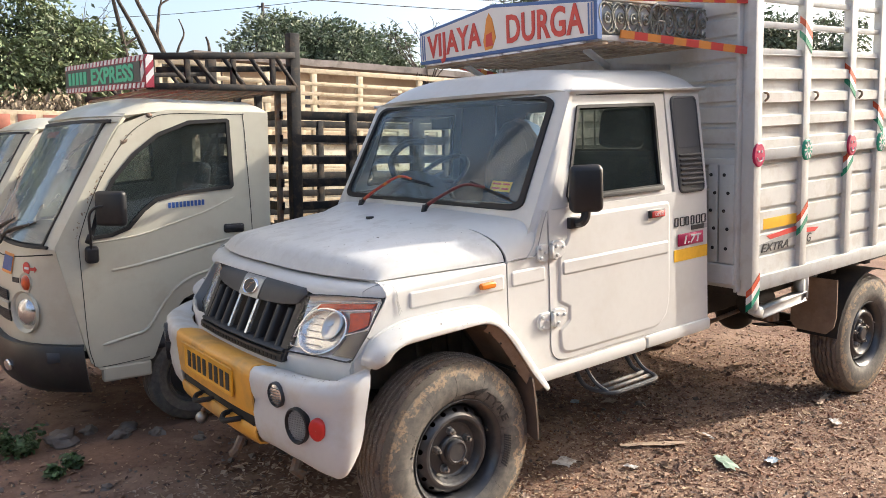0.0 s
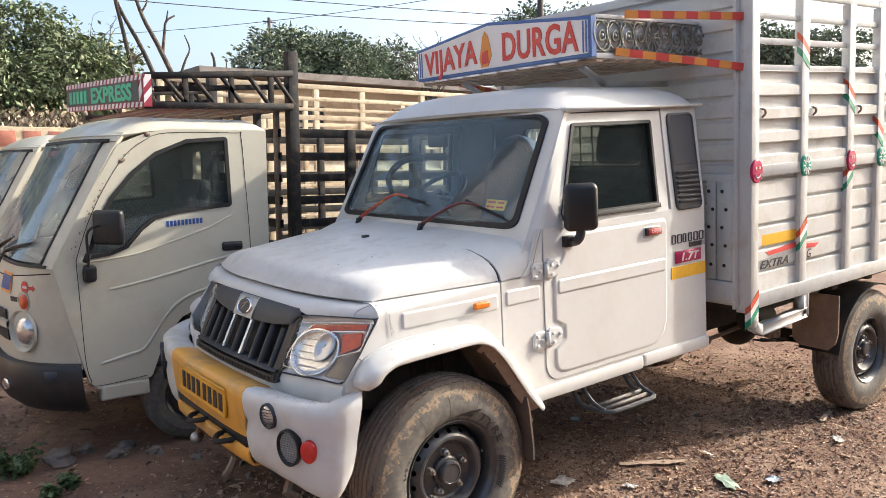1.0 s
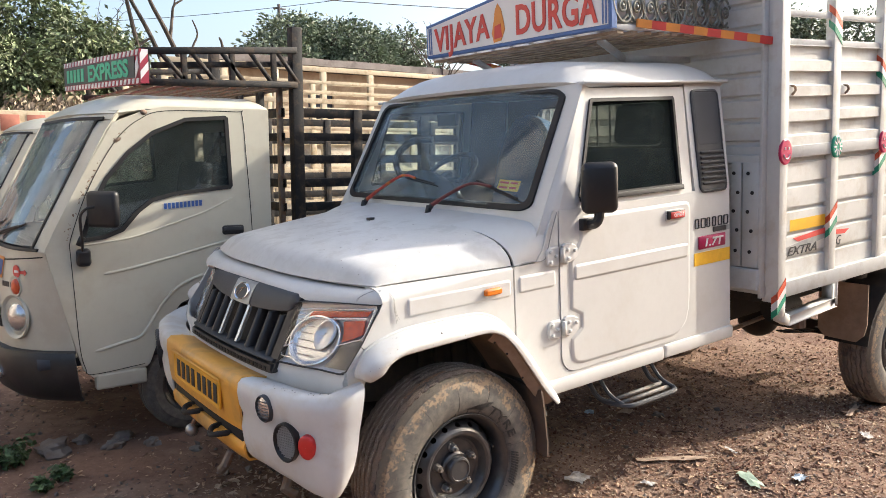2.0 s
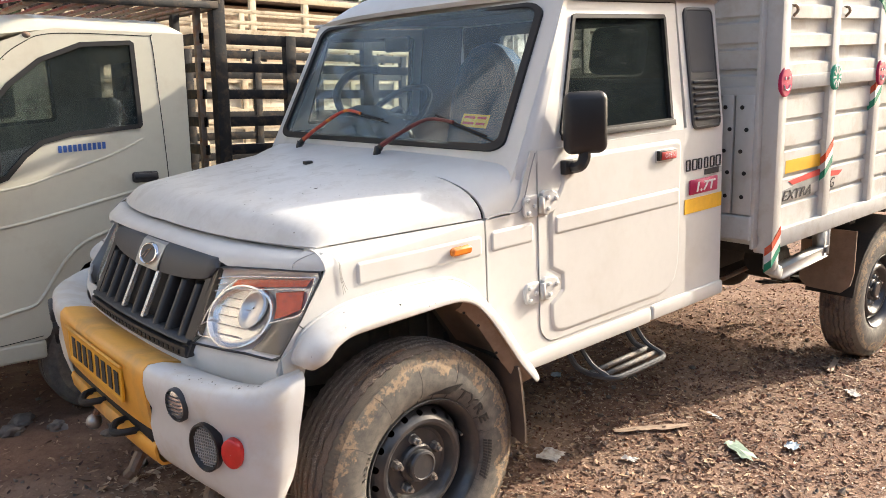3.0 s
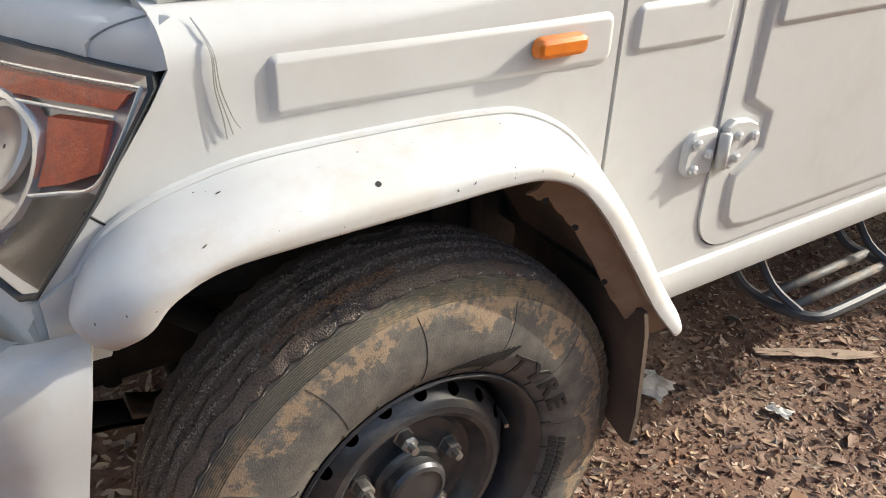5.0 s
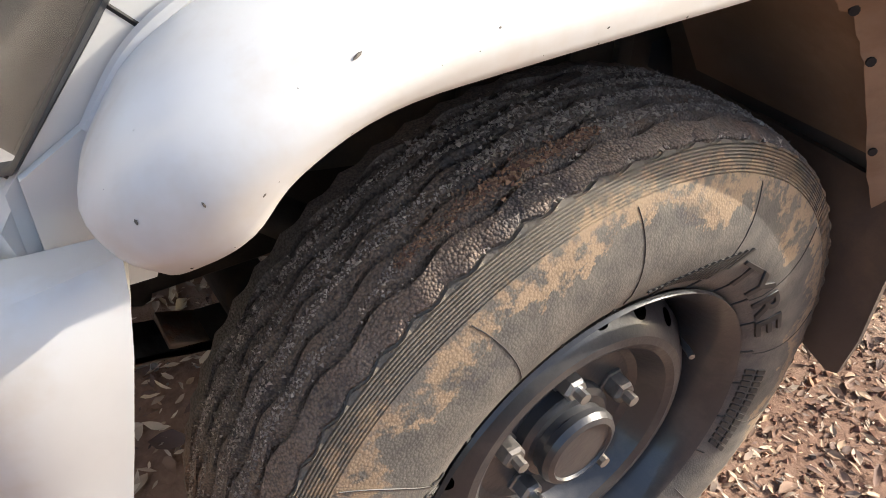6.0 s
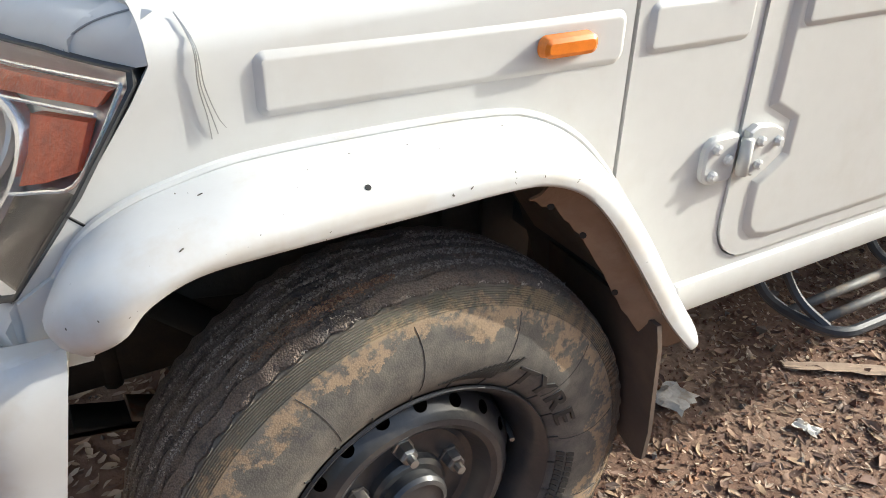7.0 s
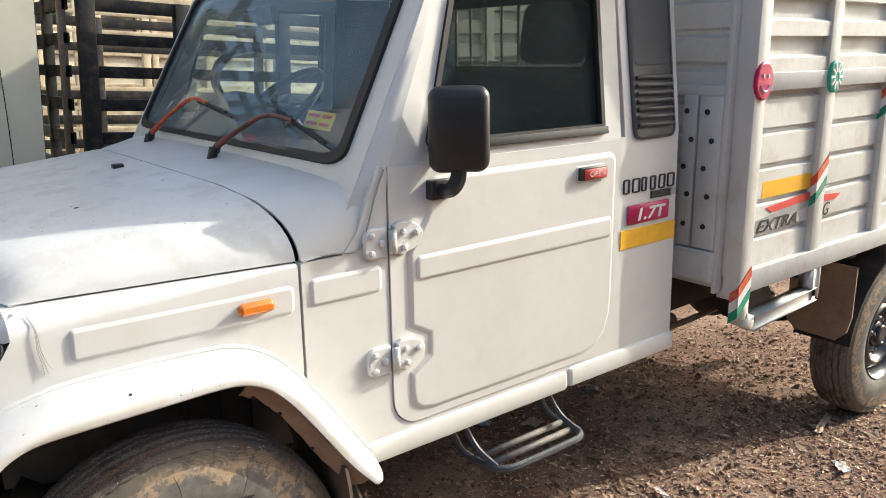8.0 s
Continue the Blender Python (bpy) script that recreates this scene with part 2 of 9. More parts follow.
DECAL_BLUE = material("blue_decal", (0.03, 0.09, 0.30), 0.45)
ORNAMENT = material("ornament_metal", (0.30, 0.31, 0.28), 0.4, metal=0.55, mottle=0.35, scale=16.0, dirt=(0.11, 0.09, 0.06), dirt_amount=0.5, dirt_scale=14.0)
BAND_RED = material("band_red_paint", (0.62, 0.085, 0.03), 0.5, mottle=0.2, scale=14.0, dirt=(0.5, 0.4, 0.3), dirt_amount=0.2, dirt_scale=20.0)
BAND_GREEN = material("band_green_paint", (0.012, 0.27, 0.16), 0.5, mottle=0.2, scale=14.0, dirt=(0.5, 0.45, 0.38), dirt_amount=0.2, dirt_scale=20.0)
BLACK_IRON = material("black_painted_iron", (0.008, 0.008, 0.009), 0.75, mottle=0.3, scale=8.0, dirt=(0.26, 0.17, 0.10), dirt_amount=0.16, dirt_scale=17.0, bump=0.15)
CREAM_IRON = material("cream_painted_iron", (0.62, 0.52, 0.36), 0.6, mottle=0.2, scale=6.0, dirt=(0.30, 0.19, 0.10), dirt_amount=0.5, dirt_scale=9.0)
CABIN = material("dark_cabin_trim", (0.060, 0.064, 0.074), 0.75, mottle=0.2, scale=6.0)
SEAT = material("dark_blue_seat_cloth", (0.045, 0.11, 0.22), 0.85, mottle=0.3, scale=12.0)
HEAD_RIB = material("headlamp_bright_rib", (0.93, 0.93, 0.93), 0.22, metal=0.75, mottle=0.04, scale=10.0)
HEAD_INNER = material("headlamp_reflector", (0.72, 0.72, 0.73), 0.26, metal=0.9, mottle=0.2, scale=10.0)
HEAD_SHELL = material("headlamp_shell", (0.66, 0.66, 0.68), 0.28, metal=0.8, mottle=0.2, scale=14.0)
HEAD_AMBER = material("headlamp_amber", (0.80, 0.11, 0.025), 0.3, coat=0.4, mottle=0.35, scale=60.0, bump=0.3, bump_scale=160.0)
SCREEN_GLASS = glass("windscreen_glass", (0.78, 0.93, 0.95), 0.95, dust=0.15, gloss=0.055)
DOOR_GLASS = glass("dark_tinted_glass", (0.60, 0.64, 0.60), 0.62, dust=0.02, gloss=0.04)
FAR_GLASS = glass("clear_door_glass", (0.95, 0.98, 0.97), 0.96, dust=0.01, gloss=0.02)
CLEAR_GLASS = glass("clear_window_glass", (0.86, 0.92, 0.91), 0.62, dust=0.025, gloss=0.07)
MINI_SCREEN = glass("dusty_windscreen_glass", (0.86, 0.92, 0.92), 0.80, dust=0.26, gloss=0.10)
SMOKED = glass("smoked_lens", (0.62, 0.58, 0.55), 0.55, rough=0.05, gloss=0.06)
LAMP_GLASS = glass("lamp_cover", (0.97, 0.97, 0.97), 0.97, gloss=0.03)

# ---- mesh helpers ----
def finish(bm, name, mat, smooth=25):
    bmesh.ops.remove_doubles(bm, verts=bm.verts, dist=1e-5)
    bmesh.ops.recalc_face_normals(bm, faces=bm.faces)
    if 0 < smooth <= 30:
        for e in bm.edges:
            if len(e.link_faces) == 2:
                a, b = sorted(f.calc_area() for f in e.link_faces)
                turn = e.calc_face_angle(0.0)
                e.smooth = turn < radians(smooth) and not (turn > radians(14) and b > 4 * a)
    me = bpy.data.meshes.new(name)
    bm.to_mesh(me)
    bm.free()
    for m in mat if isinstance(mat, (list, tuple)) else [mat]:
        me.materials.append(m)
    if smooth:
        me.polygons.foreach_set("use_smooth", [True] * len(me.polygons))
        if smooth > 30:
            me.set_sharp_from_angle(angle=radians(smooth))
    return me


def part(name, bm, mat, parent=None, label="", smooth=25):
    """Links a bmesh as one mesh object under a thing or a part."""
    ob = new(name, finish(bm, name, mat, smooth))
    ob.parent = parent
    return tagged(ob, label)


def thing(name, label, category, m=None, group="", kind=""):
    ob = new(name)
    ob.empty_display_size = 0.1
    if m is not None:
        ob.matrix_world = m
    return tagged(ob, label, category, group, kind)


def box(bm, x0, x1, y0, y1, z0, z1, bevel=0.0, seg=2, m=None):
    r = bmesh.ops.create_cube(bm, size=1.0)
    vs = r["verts"]
    for v in vs:
        v.co = Vector(((x0 + x1) / 2 + v.co.x * (x1 - x0), (y0 + y1) / 2 + v.co.y * (y1 - y0), (z0 + z1) / 2 + v.co.z * (z1 - z0)))
        if m is not None:
            v.co = m @ v.co
    if bevel:
        bevel = bevel * 0.45 if seg == 2 and bevel <= 0.006 else bevel
        es = list({e for v in vs for e in v.link_edges})
        bmesh.ops.bevel(bm, geom=es, offset=bevel, segments=seg, affect="EDGES", profile=0.5)
    return bm


def boxed(*a, **k):
    return box(bmesh.new(), *a, **k)


def beam(bm, a, b, w, h, up=(0, 0, 1), bevel=0.0):
    """A rectangular bar from a to b, w wide and h high."""
    a, b = Vector(a), Vector(b)
    d = (b - a).normalized()
    s = d.cross(Vector(up)).normalized()
    u = s.cross(d)
    m = Matrix((s, d, u)).transposed().to_4x4()
    m.translation = (a + b) / 2
    return box(bm, -w / 2, w / 2, -(b - a).length / 2, (b - a).length / 2, -h / 2, h / 2, bevel, 1, m)


def tube(bm, pts, r, n=8, close=False):
    """A round tube along pts; r is one radius or one for each point."""
    pts = [Vector(p) for p in pts]
    rs = r if isinstance(r, (list, tuple)) else [r] * len(pts)
    rings, ref = [], None
    for i, p in enumerate(pts):
        a = pts[i - 1] if i or close else p
        b = pts[(i + 1) % len(pts)] if i < len(pts) - 1 or close else p
        d = (b - a).normalized()
        if ref is None:
            ref = d.orthogonal().normalized()
        ref = (ref - d * ref.dot(d)).normalized()
        o = d.cross(ref)
        rings.append([bm.verts.new(p + rs[i] * (math.cos(2 * math.pi * k / n) * ref + math.sin(2 * math.pi * k / n) * o)) for k in range(n)])
    for i in range(len(rings) if close else len(rings) - 1):
        a, b = rings[i], rings[(i + 1) % len(rings)]
        for k in range(n):
            bm.faces.new((a[k], a[(k + 1) % n], b[(k + 1) % n], b[k]))
    if not close:
        bm.faces.new(rings[0][::-1]), bm.faces.new(rings[-1])
    return bm


def sweep(rows, close_u=False, close_v=False, caps=False, bm=None):
    """A skin over rows of points, all rows of one length."""
    bm = bm or bmesh.new()
    vs = [[bm.verts.new(p) for p in row] for row in rows]
    nu, nv = len(vs), len(vs[0])
    for i in range(nu if close_u else nu - 1):
        for j in range(nv if close_v else nv - 1):
            q = (vs[i][j], vs[(i + 1) % nu][j], vs[(i + 1) % nu][(j + 1) % nv], vs[i][(j + 1) % nv])
            if len({id(v) for v in q}) == 4:
                bm.faces.new(q)
    if caps:
        bm.faces.new(vs[0]), bm.faces.new(vs[-1][::-1])
    return bm


def lathe(profile, n=48, bm=None, a0=0.0, wob=None):
    """Profile rows of (radius, y) turned about the y axis."""
    rows = []
    for k in range(n):
        a = a0 + 2 * math.pi * k / n
        rows.append([(r * math.cos(a), y + (wob(k, j) if wob else 0), r * math.sin(a)) for j, (r, y) in enumerate(profile)])
    return sweep(rows, close_u=True, bm=bm)


def solid(bm, t):
    """Gives a skin a thickness."""
    bmesh.ops.recalc_face_normals(bm, faces=bm.faces)
    bmesh.ops.solidify(bm, geom=bm.faces[:], thickness=t)
    return bm


def rounded(x0, x1, z0, z1, r=0.02, n=4):
    """Outline of a rectangle with round corners; r is one radius or four: low left, low right, top right, top left."""
    rs = r if isinstance(r, (list, tuple)) else [r] * 4
    out = []
    for (cx, cz, a), q in zip(((x0, z0, 180), (x1, z0, 270), (x1, z1, 0), (x0, z1, 90)), rs):
        ox, oz = cx + (q if cx == x0 else -q), cz + (q if cz == z0 else -q)
        for k in range(n + 1):
            t = radians(a + 90 * k / n)
            out.append((ox + q * math.cos(t), oz + q * math.sin(t)))
    return out


def shrink(loop, d):
    """An outline moved inwards by d (runs anticlockwise)."""
    out, n = [], len(loop)
    for i in range(n):
        p, a, b = Vector(loop[i]), Vector(loop[i - 1]), Vector(loop[(i + 1) % n])
        e1, e2 = (p - a), (b - p)
        if e1.length < 1e-7:
            e1 = e2
        if e2.length < 1e-7:
            e2 = e1
        n1, n2 = Vector((-e1.y, e1.x)).normalized(), Vector((-e2.y, e2.x)).normalized()
        m = (n1 + n2)
        m = m.normalized() if m.length > 1e-6 else n1
        out.append(tuple(p + m * d / max(0.4, m.dot(n1))))
    return out


def pad(loop, levels, bm=None, plane="xz", base=None):
    """A raised field: levels are (inset, height); the last one is closed. plane xz: height goes to -y."""
    bm = bm or bmesh.new()

    def at(p, h):
        if plane == "xz":
            return Vector((p[0], h, p[1]))
        if plane == "yz":
            return Vector((h, p[0], p[1]))
        return Vector((p[0], p[1], h))

    levels = list(levels) + [(levels[-1][0] + 0.0015, levels[-1][1])]
    rows = [[bm.verts.new(at(p, h)) for p in shrink(loop, d)] for d, h in levels]
    for a, b in zip(rows, rows[1:]):
        for k in range(len(a)):
            bm.faces.new((a[k], a[(k + 1) % len(a)], b[(k + 1) % len(a)], b[k]))
    bm.faces.new(rows[-1])
    return bm


def plate(outer, holes, y0, y1, plane="xz", bm=None):
    """A flat sheet with openings, from y0 to y1 thick."""
    own = bmesh.new()

    def at(p, h):
        return (p[0], h, p[1]) if plane == "xz" else (h, p[0], p[1]) if plane == "yz" else (p[0], p[1], h)

    edges = []
    for loop in [outer] + holes:
        vs = [own.verts.new(at(p, y0)) for p in loop]
        edges += [own.edges.new((vs[i], vs[(i + 1) % len(vs)])) for i in range(len(vs))]
    bmesh.ops.triangle_fill(own, use_beauty=True, use_dissolve=False, edges=edges)
    r = bmesh.ops.extrude_face_region(own, geom=own.faces[:])
    k = {"xz": 1, "yz": 0, "xy": 2}[plane]
    for v in r["geom"]:
        if isinstance(v, bmesh.types.BMVert):
            v.co[k] = y1
    if bm is None:
        return own
    tmp = bpy.data.meshes.new("tmp")
    own.to_mesh(tmp)
    own.free()
    bm.from_mesh(tmp)
    bpy.data.meshes.remove(tmp)
    return bm


def warp(bm, fn):
    for v in bm.verts:
        v.co = Vector(fn(*v.co))
    return bm


def mirror(bm):
    """Adds the mirror image across the truck's middle plane."""
    g = bmesh.ops.duplicate(bm, geom=bm.verts[:] + bm.edges[:] + bm.faces[:])["geom"]
    vs = [v for v in g if isinstance(v, bmesh.types.BMVert)]
    for v in vs:
        v.co.y *= -1
    bmesh.ops.reverse_faces(bm, faces=[f for f in g if isinstance(f, bmesh.types.BMFace)])
    return bm


def lettering(text, size, thick=0.002, spacing=1.0, shear=0.0, width=1.0, bold=0.0):
    """A bmesh of flat letters in the xy plane, from x = 0 on."""
    cu = bpy.data.curves.new("letters", "FONT")
    cu.body, cu.size, cu.extrude, cu.space_character, cu.shear, cu.resolution_u = text, size, thick, spacing, shear, 3
    cu.offset = bold
    ob = bpy.data.objects.new("letters", cu)
    scene.collection.objects.link(ob)
    dg = bpy.context.evaluated_depsgraph_get()
    me = bpy.data.meshes.new_from_object(ob.evaluated_get(dg))
    bpy.data.objects.remove(ob)
    bm = bmesh.new()
    bm.from_mesh(me)
    bpy.data.meshes.remove(me)
    bpy.data.curves.remove(cu)
    for v in bm.verts:
        v.co.x *= width
    return bm


def moved(bm, m):
    bmesh.ops.transform(bm, matrix=m, verts=bm.verts[:])
    return bm


# Lettering that stands on a side facing -y, and on a front facing -x.
ON_SIDE = Matrix(((1, 0, 0, 0), (0, 0, -1, 0), (0, 1, 0, 0), (0, 0, 0, 1)))
ON_FRONT = Matrix(((0, 0, -1, 0), (-1, 0, 0, 0), (0, 1, 0, 0), (0, 0, 0, 1)))


def lerp(a, b, t):
    return a + (b - a) * t


def table(t, rows):
    """Value at t from rows of (t, value), straight between them."""
    for (a, u), (b, v) in zip(rows, rows[1:]):
        if t <= b:
            return lerp(u, v, max(0.0, (t - a) / (b - a)))
    return rows[-1][1]


def smooth_line(pts, n=6):
    """A smooth line through points (Catmull-Rom)."""
    pts = [Vector(p) for p in pts]
    out = []
    for i in range(len(pts) - 1):
        p0, p1, p2, p3 = pts[max(i - 1, 0)], pts[i], pts[i + 1], pts[min(i + 2, len(pts) - 1)]
        for k in range(n):
            t = k / n
            out.append(0.5 * (2 * p1 + (p2 - p0) * t + (2 * p0 - 5 * p1 + 4 * p2 - p3) * t * t + (3 * p1 - p0 - 3 * p2 + p3) * t ** 3))
    return out + [pts[-1]]

# ---- the white pickup truck ----
truck = thing("pickup_truck", "white pickup truck with a high slatted cargo body, parked on dirt", "pickup truck", RAKE)


def lean(x, y, z):
    """Cab sides lean in above the belt line."""
    k = max(0.0, z - 1.25) * 0.13
    return (x, y - math.copysign(k, y), z)


def side_y(x):
    """The fender's side moves in a little towards the nose."""
    return -0.800 + 0.024 * max(0.0, min(1.0, (0.29 - x) / 0.72)) ** 1.4


def tread_wave(k, per):
    """A zigzag with flat crests, from -1 to 1, over a round of n steps."""
    f = (k / per) % 1.0
    return (4 * abs(f - 0.5) - 1.0) if per < 8 else max(-1.0, min(1.0, 1.5 * (4 * abs(f - 0.5) - 1.0)))


SIDEWALL = [(0.196, -0.060), (0.200, -0.074), (0.208, -0.084), (0.222, -0.0920), (0.240, -0.0985), (0.258, -0.1015), (0.276, -0.1020), (0.300, -0.1000), (0.320, -0.0965), (0.338, -0.0925)]


def wheel(name, m, lettered, low=1.0):
    """A wheel about the y axis with its outer face towards -y; low flattens the tyre's height over the rim."""
    w = new(name)
    w.parent, w.matrix_basis = truck, m
    per, zigs = 5, 66
    n = per * zigs
    prof, kinds = [], []

    def add(r, y, k=0):
        prof.append((r, y)), kinds.append(k)

    for r, y in SIDEWALL:
        add(r, y)
    # fine rings moulded under the shoulder
    for k in range(9):
        r, y = 0.3412 + k * 0.0030, -0.0915 + k * 0.00105
        add(r, y), add(r + 0.0015, y + 0.0005), add(r + 0.0017, y + 0.0034), add(r + 0.0028, y + 0.0036)
    add(0.3686, -0.0820), add(0.3706, -0.0808, 2), add(0.3672, -0.0782, 2), add(0.3680, -0.0762, 2), add(0.3722, -0.0768, 2), add(0.3748, -0.0735, 2)
    for c in (-0.052, -0.026, 0.0, 0.026, 0.052):
        r = 0.3858 - abs(c) * 0.10 - max(0.0, abs(c) - 0.05) * 0.3
        add(r, c - 0.0050, 1), add(r - 0.011, c - 0.0034, 1), add(r - 0.011, c + 0.0034, 1), add(r, c + 0.0050, 1)
        if c < 0.05:
            add(0.3862 - abs(c + 0.013) * 0.10, c + 0.013, 3)
    add(0.3755, 0.0770, 2), add(0.352, 0.092), add(0.30, 0.1085), add(0.25, 0.106), add(0.200, 0.078), add(0.196, 0.060)

    def zig(k, j):
        if kinds[j] == 2:
            return 0.0034 * tread_wave(k, per)
        return 0.0036 * tread_wave(k + j // 5 * 2.3, per * 2) if kinds[j] == 1 else 0.0

    bm = lathe(prof, n, wob=zig)
    for f in bm.faces:
        c = f.calc_center_median()
        if math.hypot(c.x, c.z) > 0.3695 and abs(c.y) < 0.0790:
            f.material_index = 1
    tyre = part("tyre", bm, [TYRE, TREAD], w, "dusty worn black tyre with ribbed tread", smooth=28)

    def on_wall(q):
        return table(q, SIDEWALL)

    if lettered:
        # grit caked on the tread, thickest over the top, with a reddish smear along the middle ribs
        rng = np.random.default_rng(5)
        tri = ((0, 1, 2), (0, 3, 1), (1, 3, 2), (2, 3, 0))
        heaps = {"grey": ([], []), "red": ([], [])}
        for k in range(44000):
            deg = rng.normal(112, 46)
            a = radians(deg)
            y = rng.uniform(-0.076, 0.078)
            clean = noise.noise(Vector((deg * 0.05, y * 26, 3.0)))
            if -0.076 < y < -0.052 and 118 < deg < 150 and clean > -0.25:
                continue
            if clean > 0.34 or (min(abs(y - c) for c in (-0.052, -0.026, 0.0, 0.026, 0.052)) < 0.0075 and rng.random() < 0.95):
                continue
            smear = math.exp(-((y + 0.040) / 0.016) ** 2 - ((deg - 108) / 13) ** 2) + 0.25 * noise.noise(Vector((deg * 0.09, y * 40, 8.0)))
            q = 0.00122 * rng.lognormal(0, 0.32) * (1.2 if deg < 112 else 0.85)
            rt = 0.3862 - abs(y) * 0.10 - max(0.0, abs(y) - 0.05) * 0.3
            m2 = Matrix.Translation((rt * math.cos(a), y, rt * math.sin(a))) @ Euler(rng.uniform(0, 6, 3)).to_matrix().to_4x4() @ Matrix.Diagonal((q, q * 1.3, q * 0.9, 1))
            vs, fs = heaps["red" if smear > 0.32 else "grey"]
            o = len(vs)
            vs += [tuple(m2 @ Vector(c)) for c in ((1, 0, -0.6), (-0.5, 0.9, -0.6), (-0.5, -0.9, -0.6), (0.1, 0.1, 1.0))]
            fs += [tuple(o + e for e in t) for t in tri]
        for key, mat, label in (("grey", GRIT, "grey grit stuck to the tread"), ("red", RED_GRIT, "red earth stuck to the tread")):
            me = bpy.data.meshes.new("grit")
            me.from_pydata(*[heaps[key][0], [], heaps[key][1]])
            me.materials.append(mat)
            ob = new("grit", me)
            ob.parent = tyre
            tagged(ob, label, kind="stuff")
    # rim and its disc, which stands back from the flange
    D = 0.006
    bm = lathe([(0.188, -0.040), (0.194, -0.062), (0.202, -0.079), (0.208, -0.087), (0.206, -0.091), (0.199, -0.086), (0.189, -0.072), (0.182, -0.050), (0.177, -0.020),
                (0.1765, -0.010 + D), (0.1745, -0.028 + D), *[(lerp(0.169, 0.160, k / 6), lerp(-0.046, -0.058, k / 6) + D) for k in range(6)], *[(lerp(0.160, 0.150, k / 6), lerp(-0.058, -0.068, k / 6) + D) for k in range(6)], (0.150, -0.0680 + D), (0.141, -0.0738 + D), (0.132, -0.0748 + D), (0.124, -0.070 + D), (0.116, -0.056 + D), (0.109, -0.043 + D), (0.100, -0.038 + D), (0.030, -0.038 + D), (0.0301, 0.0)], 360 if lettered else 72)
    if lettered:
        # round vent holes cut through the disc
        for k in range(18):
            a = 2 * math.pi * k / 18 + 0.1
            mid = Vector((0.1605 * math.cos(a), -0.0574 + D, 0.1605 * math.sin(a)))
            bmesh.ops.delete(bm, geom=[f for f in bm.faces if (f.calc_center_median() - mid).length < 0.0102], context="FACES")
            for v in bm.verts:
                if v.is_boundary and (v.co - mid).length < 0.0150:
                    v.co = mid + (v.co - mid).normalized() * 0.0102
    rim = part("rim", bm, RIM, w, "black pressed steel rim")
    bm = lathe([(0.188, 0.040), (0.160, 0.05), (0.0, 0.051)], 32)
    part("brake_drum", bm, CHASSIS, w)
    # black discs laid on the uncut rims stand in for the holes' inner shade
    for k in range(0 if lettered else 14):
        a = 2 * math.pi * k / 14 + 0.2
        bm = bmesh.new()
        bmesh.ops.create_circle(bm, cap_ends=True, segments=12, radius=0.0088)
        f = bm.faces[:]
        r = bmesh.ops.extrude_face_region(bm, geom=f)
        for v in r["geom"]:
            if isinstance(v, bmesh.types.BMVert):
                v.co.z -= 0.006
        slope = Vector((math.cos(a) * 0.77, -0.64, math.sin(a) * 0.77)).normalized()
        q = slope.to_track_quat("Z", "Y").to_matrix().to_4x4()
        q.translation = Vector((0.1608 * math.cos(a), -0.0590 + D, 0.1608 * math.sin(a)))
        part("vent_hole", moved(bm, q), RUBBER_SEAL, rim, smooth=0)
    bm = lathe([(0.060, -0.036 + D), (0.059, -0.050 + D), (0.053, -0.055 + D), (0.0455, -0.056 + D), (0.044, -0.064 + D), (0.0475, -0.066 + D), (0.0475, -0.073 + D), (0.044, -0.079 + D), (0.038, -0.081 + D), (0.036, -0.078 + D), (0.0, -0.0785 + D)], 40)
    part("hub_cap", bm, RIM, w, "dusty black hub cap")
    for k in range(5):
        a = 2 * math.pi * k / 5 + 0.37
        bm = lathe([(0.0170, -0.036 + D), (0.0170, -0.041 + D), (0.0140, -0.042 + D), (0.0140, -0.058 + D), (0.0115, -0.062 + D), (0.0, -0.062 + D)], 6)
        bm = lathe([(0.0068, -0.060 + D), (0.0068, -0.074 + D), (0.0, -0.075 + D)], 8, bm)
        part("wheel_nut", moved(bm, Matrix.Translation((0.076 * math.cos(a), 0, 0.076 * math.sin(a)))), STEEL if k % 2 else NUT, w, smooth=20)
    bm = bmesh.new()
    tube(bm, [(0.172, -0.02, 0.04), (0.165, -0.05, 0.04), (0.160, -0.062, 0.04)], 0.004, 6)
    part("valve", bm, STEEL, rim)
    if lettered:
        def arc(bm2, r, a0):
            """Bends flat letters round the sidewall, tops outwards, reading clockwise from the angle a0."""
            for v in bm2.verts:
                a = a0 - v.co.x / r
                q = r + v.co.y
                v.co = Vector((q * math.cos(a), on_wall(q) - 0.0012 - v.co.z, q * math.sin(a)))
            return bm2
        part("raised_lettering", arc(lettering("TYRE", 0.045, 0.0013, 1.18, width=1.35, bold=0.0006), 0.226, radians(58)), MOULDED, tyre, smooth=0)
        part("raised_lettering", arc(lettering("RADIAL", 0.019, 0.0010, 1.5), 0.228, radians(168)), MOULDED, tyre, smooth=0)
        # two hatched chevrons ahead of the letters
        for row in range(2):
            for k in range(16):
                x0 = 0.004 + k * 0.0052
                bm = boxed(x0, x0 + 0.0032, 0.001 + row * 0.017 * (k / 16), 0.001 + (0.016 + 0.001 * k) * (k + 2) / 18 + row * 0.017 * (k / 16), -0.001, 0.001)
                for v in bm.verts:
                    v.co.x += v.co.y * 0.55 + row * 0.006
                part("raised_mark", arc(bm, 0.226, radians(88)), MOULDED, tyre, smooth=0)
